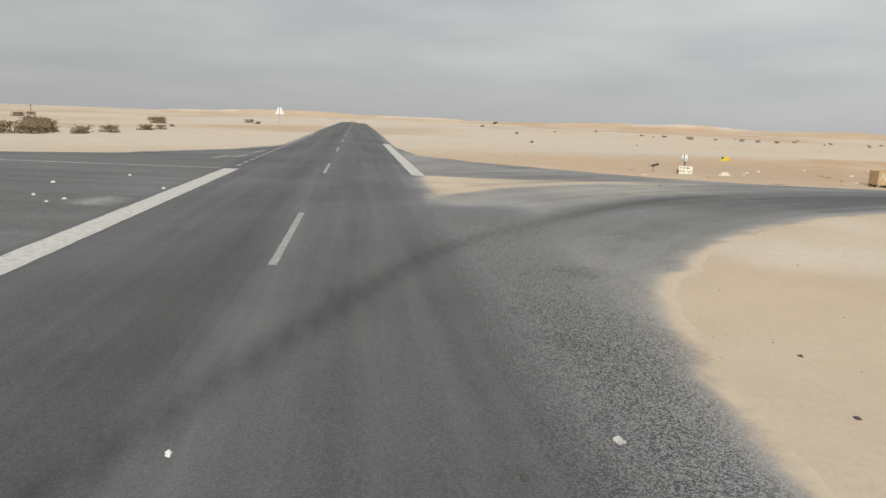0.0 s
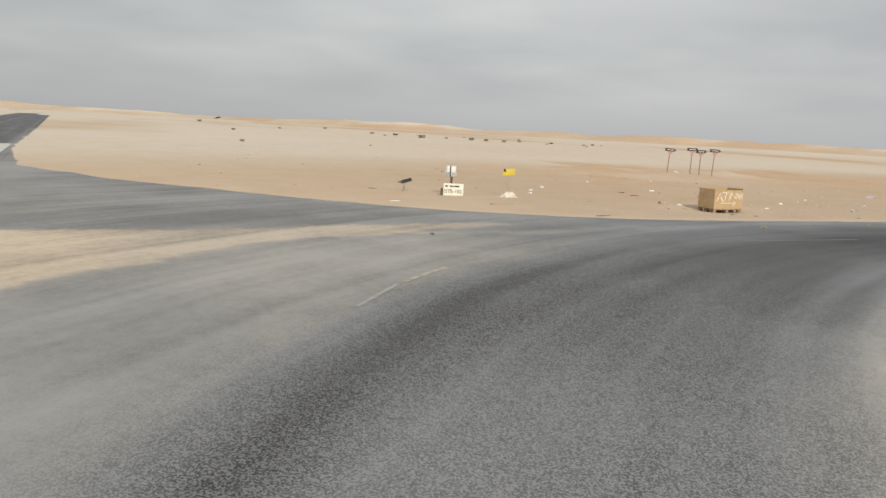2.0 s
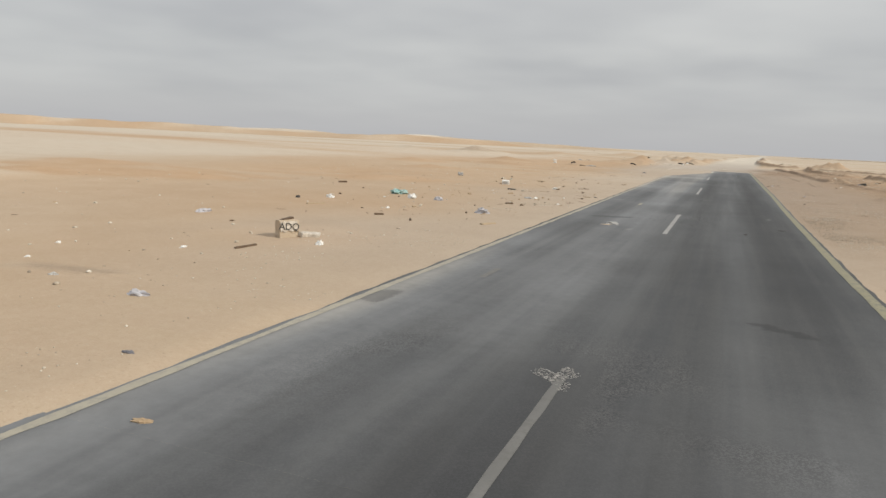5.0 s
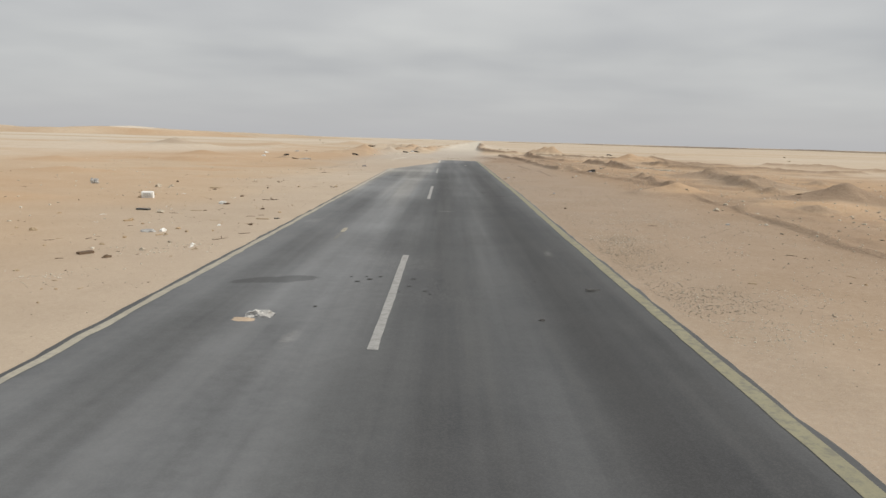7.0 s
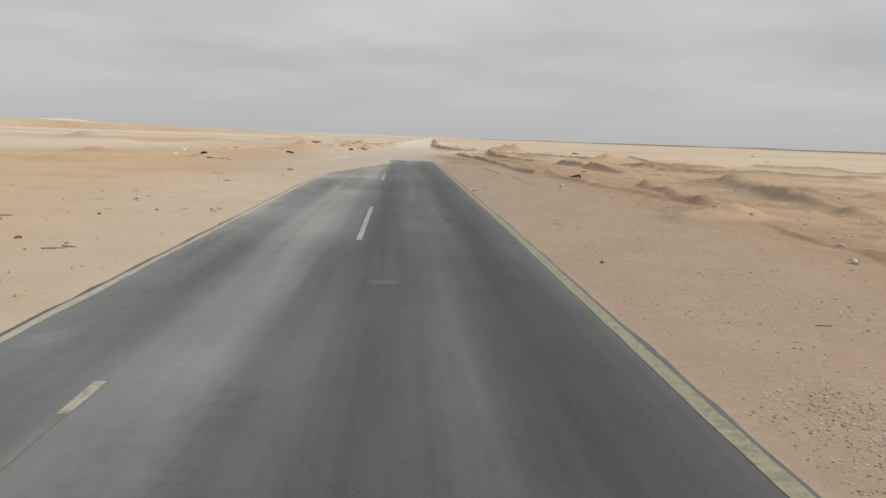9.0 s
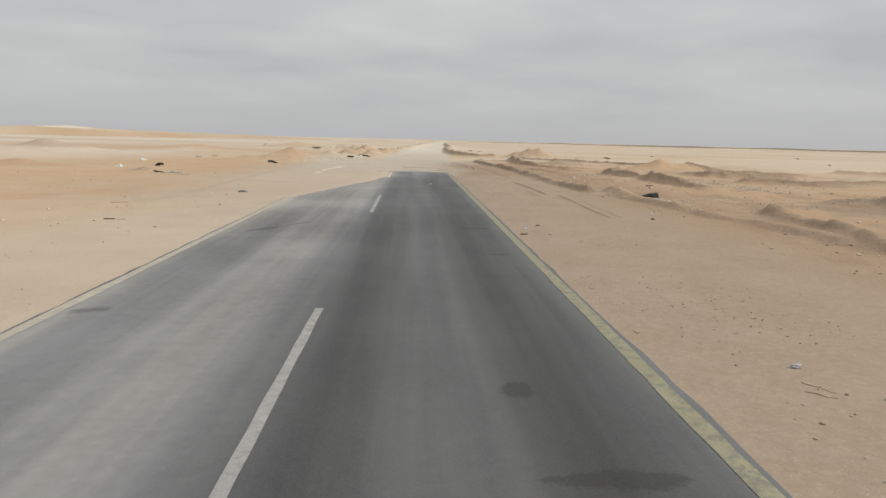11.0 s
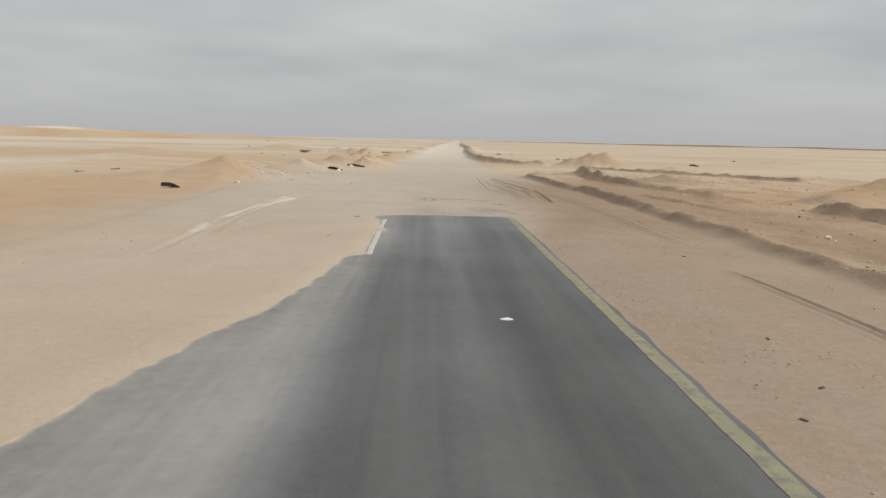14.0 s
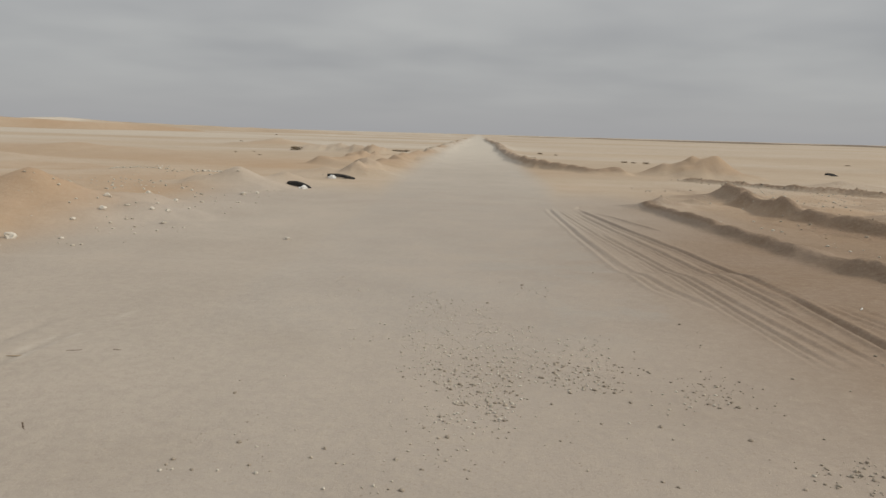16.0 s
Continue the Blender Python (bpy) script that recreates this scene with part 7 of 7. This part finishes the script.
slab("wood_scrap", 13.5, 71.3, 0.4, 0.1, 0.06, 10, DARK_WOOD, "dark board on dug-over sand", "scrap", 3.0, "scraps by the roadside")
slab("wood_scrap", -3.2, 86.8, 0.26, 0.02, 0.012, 5, TAN_WOOD, "thin pale stick on the sandy track", "scrap", 0.0, "scraps by the roadside")
crumpled("litter_scrap", -0.8, 80.45, 0.16, 0.05, 0.02, 15, TAN_WOOD, "crumpled pale twig on drifted sand", "litter", 450)

for k, (x, y, w, d, m, lab) in enumerate(((-10.03, -2.92, 0.26, 0.1, WHITE_PLASTIC, "flattened white plastic on sand"), (-11.27, -2.24, 0.14, 0.12, WHITE_PLASTIC, "small white scrap on sand"),
                                          (-12.6, -1.07, 0.3, 0.16, WHITE_PLASTIC, "torn white and grey plastic on sand"), (-7.65, -2.62, 0.2, 0.12, CARD, "crumpled brown card on sand"),
                                          (-15.9, 3.1, 0.24, 0.1, PAPER, "white paper on sand"), (-12.0, 3.7, 0.2, 0.1, PAPER, "white paper scrap on sand"), (-17.8, 8.0, 0.18, 0.12, PAPER, "small white scrap on sand"),
                                          (-24.9, 15.2, 0.3, 0.2, WHITE_PLASTIC, "white plastic by a sign post"), (-18.2, 11.2, 0.3, 0.14, CARD, "brown scrap on orange sand"), (-11.2, 15.1, 0.24, 0.14, WHITE_PLASTIC, "white and lilac plastic on sand"),
                                          (-7.7, 10.5, 0.2, 0.09, WHITE_PLASTIC, "flattened white cup on sand"), (-7.2, 7.4, 0.13, 0.09, GREY_CLOTH, "small grey tin on sand"), (-8.9, 8.35, 0.1, 0.07, WHITE_PLASTIC, "tiny white scrap on sand"))):
    crumpled("plastic_bag", x, y, w, d, 0.35 * d, 83 * k, m, lab, "litter", 460 + k)
for k, (x, y, w) in enumerate(((5.7, -29.7, 0.14), (8.8, -28.5, 0.1), (9.4, -27.4, 0.1), (6.3, -26.2, 0.12), (2.6, -28.8, 0.12), (10.0, -27.5, 0.08))):
    crumpled("litter_scrap", x, y, w, 0.7 * w, 0.35 * w, 61 * k, PAPER if k % 2 else WHITE_PLASTIC, "small white scrap on grey asphalt", "litter", 480 + k, 0.0)

rng = random.Random(77)
for i in range(300):
    x, y = rng.uniform(-22, -4.3), rng.uniform(-4, 60)
    if rng.random() < 0.3:
        x, y = rng.uniform(4.6, 24), rng.uniform(22, 112)
    size = rng.uniform(0.03, 0.11)
    if i >= 130:
        x, y, size = -4.0 - 7 * rng.random() ** 1.5, rng.uniform(17, 46), 0.03 + 0.12 * rng.random() ** 2
    m = rng.choice((WHITE_PLASTIC, CARD, CARD, CARD, DARK_WOOD, DARK_WOOD, DARK_WOOD, TAN_WOOD, TAN_WOOD))
    what = {WHITE_PLASTIC.name: "white plastic", PAPER.name: "white paper", BLACK_PLASTIC.name: "black plastic", CARD.name: "brown cardboard",
            DARK_WOOD.name: "dark wood", TAN_WOOD.name: "bleached wood", BLUE_PLASTIC.name: "blue plastic"}[m.name]
    if rng.random() < 0.55:
        crumpled("litter_scrap", x, y, size, size * rng.uniform(0.4, 0.8), size * rng.uniform(0.2, 0.45), rng.uniform(0, 360), m, "small scrap of " + what + " on sand", "litter", 30 + i)
    else:
        slab("litter_scrap", x, y, size * 1.9, size * 0.32, 0.018, rng.uniform(0, 360), m, "flat scrap of " + what + " on sand", "litter", 0.0, "litter by the roadside")


def tar_spot(x, y, rx, ry, seed):
    """A flat blob of tar on the asphalt, raised a little in the middle."""
    rng = random.Random(seed)
    bm = bmesh.new()
    n = 13
    rim = [1 + rng.uniform(-0.35, 0.3) for _ in range(n)]
    ring = [bm.verts.new((x + rx * rim[i] * math.cos(6.2832 * i / n), y + ry * rim[i] * math.sin(6.2832 * i / n), 0.0045)) for i in range(n)]
    mid = bm.verts.new((x, y, 0.008))
    for i in range(n):
        bm.faces.new((ring[i], ring[(i + 1) % n], mid))
    return part("tar_spot", bm, RUBBER, side_road, "black tar spot")


for i, (x, y, rx, ry) in enumerate(((-0.62, 22.55, 0.05, 0.05), (-0.45, 22.75, 0.06, 0.05), (-0.3, 22.95, 0.045, 0.05), (-0.52, 22.95, 0.035, 0.05), (-0.75, 22.9, 0.03, 0.04), (0.18, 22.3, 0.05, 0.04),
                                    (0.42, 22.0, 0.045, 0.04), (0.22, 22.85, 0.06, 0.04), (0.5, 21.8, 0.03, 0.04), (0.05, 21.9, 0.025, 0.03), (2.85, 22.3, 0.08, 0.09), (2.1, 22.9, 0.035, 0.05),
                                    (-0.95, 20.9, 0.04, 0.05))):
    tar_spot(x, y, 0.75 * rx, 0.75 * ry, 500 + i)


# ---------------------------------------------------------------- potholes and crumbled patches
def crumbled_patch(x, y, rx, ry, seed, label):
    """A low, broken patch of crumbled surfacing on the road."""
    rng = np.random.default_rng(seed)
    n = 420
    a, r = rng.uniform(0, 2 * math.pi, n), np.sqrt(rng.uniform(0, 1, n))
    r = r * (1 + 0.45 * np.sin(3 * a + seed) + 0.25 * np.sin(5 * a))
    px, py = x + rx * r * np.cos(a), y + ry * r * np.sin(a)
    size = rng.uniform(0.006, 0.013, n)
    return stone_heap("crumbled_patch", px, py, size, CRUST, label, "broken asphalt", 0.45, seed, lift=0.0)


crumbled_patch(0.0, 6.72, 0.17, 0.26, 5, "crumbled grey patch of broken asphalt")


def sand_patch(x, y, rx, ry, seed, label):
    bm = bmesh.new()
    mid = bm.verts.new((x, y, 0.016))
    rings = []
    for k, f in ((0, 0.5), (1, 1.0)):
        ring = []
        for i in range(26):
            a = 2 * math.pi * i / 26
            q = f * (1 + 0.6 * noise.noise(Vector((math.cos(a) * 2 + seed, math.sin(a) * 2, k))))
            ring.append(bm.verts.new((x + rx * q * math.cos(a), y + ry * q * math.sin(a), 0.012 if k == 0 else -0.002)))
        rings.append(ring)
    for i in range(26):
        j = (i + 1) % 26
        bm.faces.new((mid, rings[0][i], rings[0][j]))
        bm.faces.new((rings[0][i], rings[1][i], rings[1][j], rings[0][j]))
    for f in bm.faces:
        f.smooth = True
    ob = part("sand_patch", bm, SAND, None)
    colour_attribute(ob.data, "tone", np.tile([0.45, 0.3, 0.0, 0.0], (len(ob.data.vertices), 1)))
    return tagged(ob, label, "sand", kind="stuff")


sand_patch(-1.67, 20.18, 0.15, 0.1, 3, "little heap of orange sand on asphalt")


# ---------------------------------------------------------------- tyres
def build_tyre():
    t = base("truck_tyre", 11.0, 64.2, 0, "black worn truck tyre half buried in sand", "tyre", "discarded tyres")
    major, half, depth = 0.44, 0.13, 0.14
    prof = [(-half, -depth), (-half * 1.12, -depth * 0.4), (-half * 1.05, 0.02), (-half * 0.8, 0.07), (-half * 0.3, 0.085), (half * 0.3, 0.085), (half * 0.8, 0.07), (half * 1.05, 0.02), (half * 1.12, -depth * 0.4), (half, -depth),
            (half * 0.75, -depth * 0.9), (half * 0.7, 0.0), (-half * 0.7, 0.0), (-half * 0.75, -depth * 0.9)]
    bm = bmesh.new()
    n = 44
    rings = []
    for i in range(n):
        a = 2 * math.pi * i / n
        rings.append([bm.verts.new(((major + v) * math.cos(a), (major + v) * math.sin(a), u)) for u, v in prof])
    for i in range(n):
        p, q = rings[i], rings[(i + 1) % n]
        for j in range(len(prof)):
            k = (j + 1) % len(prof)
            bm.faces.new((p[j], q[j], q[k], p[k]))
    bmesh.ops.recalc_face_normals(bm, faces=bm.faces)
    for f in bm.faces:
        f.smooth = True
    part("carcass", bm, RUBBER, t)
    bm = bmesh.new()
    for i in range(36):
        a = 2 * math.pi * i / 36
        for side in (-1, 0, 1):
            m = Matrix.Rotation(a + side * 0.03, 4, "Z") @ Matrix.Translation((major + 0.082, 0, side * 0.075))
            box(bm, -0.012, 0.014, -0.026, 0.026, -0.028, 0.028, 0.0, m)
    part("tread", bm, RUBBER, t, "worn tread blocks")
    return t


def build_tread_strip(x, y, turn, length, label):
    """A torn-off strip of tyre tread, bent and half sunk in sand."""
    t = base("tyre_strip", x, y, turn, label, "tyre", "discarded tyres", 0.03)
    bm = bmesh.new()
    rows = []
    n = 22
    for i in range(n + 1):
        u = i / n
        px, lift = (u - 0.5) * length, 0.10 + 0.10 * math.sin(u * 2.6 + 0.3) - 0.16 * u
        row = []
        for v, w in ((-0.13, -0.05), (-0.12, 0.05), (-0.05, 0.085), (0.05, 0.085), (0.12, 0.05), (0.13, -0.05), (0.09, 0.0), (0.0, 0.03), (-0.09, 0.0)):
            row.append(bm.verts.new((px, v + 0.05 * math.sin(u * 3), lift + w)))
        rows.append(row)
    for p, q in zip(rows, rows[1:]):
        for j in range(9):
            k = (j + 1) % 9
            bm.faces.new((p[j], q[j], q[k], p[k]))
    bm.faces.new(rows[0])
    bm.faces.new(rows[-1][::-1])
    bmesh.ops.recalc_face_normals(bm, faces=bm.faces)
    part("carcass", bm, RUBBER, t)
    bm = bmesh.new()
    for i in range(14):
        u = (i + 0.5) / 14
        for v in (-0.075, 0.0, 0.075):
            z = 0.10 + 0.10 * math.sin(u * 2.6 + 0.3) - 0.16 * u + 0.082 - abs(v) * 0.25
            box(bm, (u - 0.5) * length - 0.025, (u - 0.5) * length + 0.025, v - 0.03 + 0.05 * math.sin(u * 3), v + 0.03 + 0.05 * math.sin(u * 3), z - 0.015, z + 0.016)
    part("tread", bm, RUBBER, t, "worn tread blocks")
    return t


def set_tyre(ob, x, y, up, rx, rz):
    ob.matrix_world = pose(x, y, ground_z(x, y) + up, rx, 0, rz)


tyre = build_tyre()
set_tyre(tyre, 11.0, 64.3, -0.05, 17, -110)
build_tread_strip(-4.75, 107.6, -28, 1.0, "torn black tyre tread half sunk in sand")
build_tread_strip(-9.3, 90.0, 5, 0.7, "short torn strip of black tyre on sand")
build_tread_strip(27.0, 128.6, 20, 1.0, "black tyre strip far out on sand")
build_tread_strip(-23.1, 82.0, 8, 1.35, "long flat strip of black tyre on sand")
build_tread_strip(-3.85, 112.6, 10, 1.25, "long torn black tyre tread on white plastic")
build_tread_strip(-15.1, 82.2, 150, 0.55, "short curled strip of black tyre on sand")
crumpled("plastic_bag", -4.2, 112.2, 0.34, 0.2, 0.14, 10, WHITE_PLASTIC, "white plastic bag under a tyre tread", "plastic", 431)
crumpled("plastic_bag", -4.45, 107.0, 0.3, 0.18, 0.12, 40, WHITE_PLASTIC, "white plastic scrap under a tyre tread", "plastic", 432)


# ---------------------------------------------------------------- shrubs
def build_shrub(w, h, seed, label, leaves=420):
    s = base("desert_shrub", -34, -50, 0, label, "shrub", "dry desert shrubs")
    rng = random.Random(seed)
    bm = bmesh.new()
    tips = []
    for i in range(16):
        a, out = rng.uniform(0, 2 * math.pi), rng.uniform(0.2, 1.0)
        p = Vector((rng.uniform(-0.06, 0.06) * w, rng.uniform(-0.06, 0.06) * w, -0.05))
        q = Vector((math.cos(a) * out * w * 0.3, math.sin(a) * out * w * 0.3, h * rng.uniform(0.35, 0.6)))
        tube(bm, p, q, 0.022 * h, 0.012 * h, 5)
        for _ in range(3):
            e = q + Vector((math.cos(a + rng.uniform(-1, 1)) * w * 0.2, math.sin(a + rng.uniform(-1, 1)) * w * 0.2, h * rng.uniform(0.05, 0.4)))
            tube(bm, q, e, 0.011 * h, 0.004 * h, 4)
            tips += [e, q.lerp(e, 0.5)]
    part("branches", bm, TWIG, s)
    bm = bmesh.new()
    for i in range(leaves):
        c = rng.choice(tips) + Vector((rng.gauss(0, 0.07) * w, rng.gauss(0, 0.07) * w, rng.gauss(0, 0.06) * h))
        if rng.random() < 0.35:
            a, out = rng.uniform(0, 2 * math.pi), rng.uniform(0.1, 0.5) ** 0.7
            c = Vector((math.cos(a) * out * w, math.sin(a) * out * w * 0.8, rng.uniform(0.02, 0.35) * h))
        c.z = max(c.z, 0.02)
        r = rng.uniform(0.022, 0.05) * (0.5 * w + 0.5)
        q = Euler((rng.uniform(0, 6.3), rng.uniform(0, 6.3), rng.uniform(0, 6.3))).to_matrix()
        vs = [bm.verts.new(c + q @ Vector(p) * r) for p in ((-1.3, -0.5, 0), (1.3, -0.4, 0.15), (1.1, 0.5, 0), (-1.2, 0.4, -0.15))]
        bm.faces.new(vs)
        bm.faces.new((vs[0], vs[2], bm.verts.new(c + q @ Vector((0.2, 0.1, 1.2)) * r)))
    part("foliage", bm, LEAF, s, "brown-green dry foliage")
    return s


shrub_a = build_shrub(2.6, 1.1, 1, "large olive-brown desert shrub on sand", 900)
shrub_b = build_shrub(1.7, 0.75, 2, "low brown desert shrub on sand", 480)
shrub_c = build_shrub(1.1, 0.55, 3, "small dry brown shrub on sand", 300)


def plant(src, x, y, k=1.0, turn=None, tall=1.0):
    m = pose(x, y, ground_z(x, y) - 0.03, 0, 0, turn if turn is not None else random.uniform(0, 360))
    ob = copy_thing(src, m)
    ob.scale = (k, k, k * tall)
    return ob


shrub_a.matrix_world = pose(-33.6, -52.2, ground_z(-33.6, -52.2) - 0.03, 0, 0, 20)
shrub_b.matrix_world = pose(-38.0, -48.6, ground_z(-38.0, -48.6) - 0.03, 0, 0, 70)
shrub_c.matrix_world = pose(-50.8, -50.6, ground_z(-50.8, -50.6) - 0.03, 0, 0, 10)
for x, y, src, k in ((-31.6, -51.4, shrub_b, 1.25), (-29.6, -54.0, shrub_b, 1.3), (-31.5, -56.5, shrub_a, 1.1), (-36.5, -54.0, shrub_a, 0.9), (-33.6, -48.8, shrub_c, 1.3), (-32.2, -48.5, shrub_c, 1.0),
                     (-92.0, -66.0, shrub_a, 1.05), (-29.5, -50.9, shrub_a, 0.8), (-28.4, -52.8, shrub_b, 1.5), (-49.6, -62.0, shrub_a, 1.0), (-118.0, -78.0, shrub_b, 0.8), (-48.0, -49.6, shrub_b, 0.9), (-52.5, -49.8, shrub_c, 1.1), (-72.0, -56.0, shrub_c, 0.7), (-135.0, -63.0, shrub_b, 1.2), (-120.0, -57.0, shrub_c, 1.2),
                     (-110, -100, shrub_b, 1.3), (-135, -112, shrub_b, 1.2)):
    plant(src, x, y, k)
for x, y, k in ((-117, -4.6, 1.0), (-54, -8.8, 0.75), (-57, 3.8, 0.45), (-150, 29, 1.4), (-129, 26, 1.3), (-138, 31, 1.1), (-122, 31.5, 1.5), (-128, 39, 1.2), (-124, 43, 1.9), (-122, 45.5, 1.5), (-130, 49, 1.3), (-118, 47.6, 1.3),
                (-124, 54, 1.5), (-121, 60, 1.3), (-112, 54.0, 1.1), (-118, 66, 1.2), (-124, 72.0, 1.2), (-126, 75.5, 1.0), (-160, 72, 1.6), (-150, 52, 1.3), (-104, 58, 0.9), (-165, 10, 1.3), (-210, 30, 1.5), (-260, -5, 1.6)):
    plant(shrub_c if k < 1 else shrub_b, x, y, (k if k < 1 else k * 0.75) * random.choice((0.35, 0.5, 0.6, 0.8)))
for x, y, k in ((-14.0, 151.9, 1.5), (-12.6, 153.2, 1.2), (-10.9, 153.8, 1.3), (-10.3, 160.0, 1.1), (-7.9, 151.5, 1.5), (-6.6, 150.2, 1.2), (-17.3, 142.3, 0.7), (-16.4, 145.0, 0.6), (-13.9, 137.3, 0.6), (-30, 189, 1.1), (-50, 297, 1.6),
                (8.0, 158.5, 0.9), (9.0, 147.0, 1.1), (11.6, 161.8, 1.4), (13.0, 159.0, 0.9), (16.4, 142.4, 1.2), (17.0, 141.6, 1.0), (17.9, 140.9, 1.3), (40.6, 151, 1.0), (7.8, 168, 0.9), (15.0, 41.0, 0.55), (31.0, 75.0, 0.6), (52.0, 120.0, 1.0), (70.0, 160.0, 1.2), (48, 100, 0.8)):
    plant(shrub_c, x, y, k * (0.75 if -16 < x < 0 and y > 145 else 0.42), None, 0.6)
for x, y, k in ((-11.3, -8.3, 0.16), (-10.6, -7.4, 0.12), (-14.9, 157.0, 0.8), (-13.4, 158.5, 0.7), (-12.4, 156.5, 0.55), (-8.9, 160.0, 0.8), (-8.0, 158.5, 0.6), (-4.4, 154.0, 0.8), (-3.5, 155.5, 0.7), (-0.6, 165.0, 0.5)):
    plant(shrub_b, x, y, k, None, 0.5)


# ---------------------------------------------------------------- highway signs and poles far off
def build_warning_sign():
    s = base("warning_sign", -62.0, -38.9, 76.0, "pair of white triangular signs on a slim post", "road sign")
    bm = bmesh.new()
    tube(bm, (0, 0, -0.2), (0, 0, 2.75), 0.04, 0.04, 8)
    part("post", bm, GALVANISED, s)
    for sx in (-1, 1):
        bm = bmesh.new()
        rim = [bm.verts.new((sx * 0.06 + sx * u, -0.06, z)) for u, z in ((0.0, 2.12), (0.52, 2.12), (0.16, 2.95), (0.0, 2.95))]
        r = bmesh.ops.extrude_face_region(bm, geom=[bm.faces.new(rim)])
        bmesh.ops.translate(bm, vec=(0, 0.02, 0), verts=[v for v in r["geom"] if isinstance(v, bmesh.types.BMVert)])
        bmesh.ops.recalc_face_normals(bm, faces=bm.faces)
        part("plate", bm, PAPER, s, "white triangular plate")
    return s


build_warning_sign()


def build_pole(x, y, h):
    s = base("marker_pole", x, y, 0, "thin dark pole far across the desert", "pole", "far poles")
    bm = bmesh.new()
    tube(bm, (0, 0, -0.3), (0, 0, h), 0.12, 0.09, 8)
    part("shaft", bm, DARK_WOOD, s)
    bm = bmesh.new()
    box(bm, -0.6, 0.6, -0.06, 0.06, h - 0.5, h - 0.36, 0.01)
    part("crossarm", bm, DARK_WOOD, s)
    return s


build_pole(-260, -184.5, 2.4)
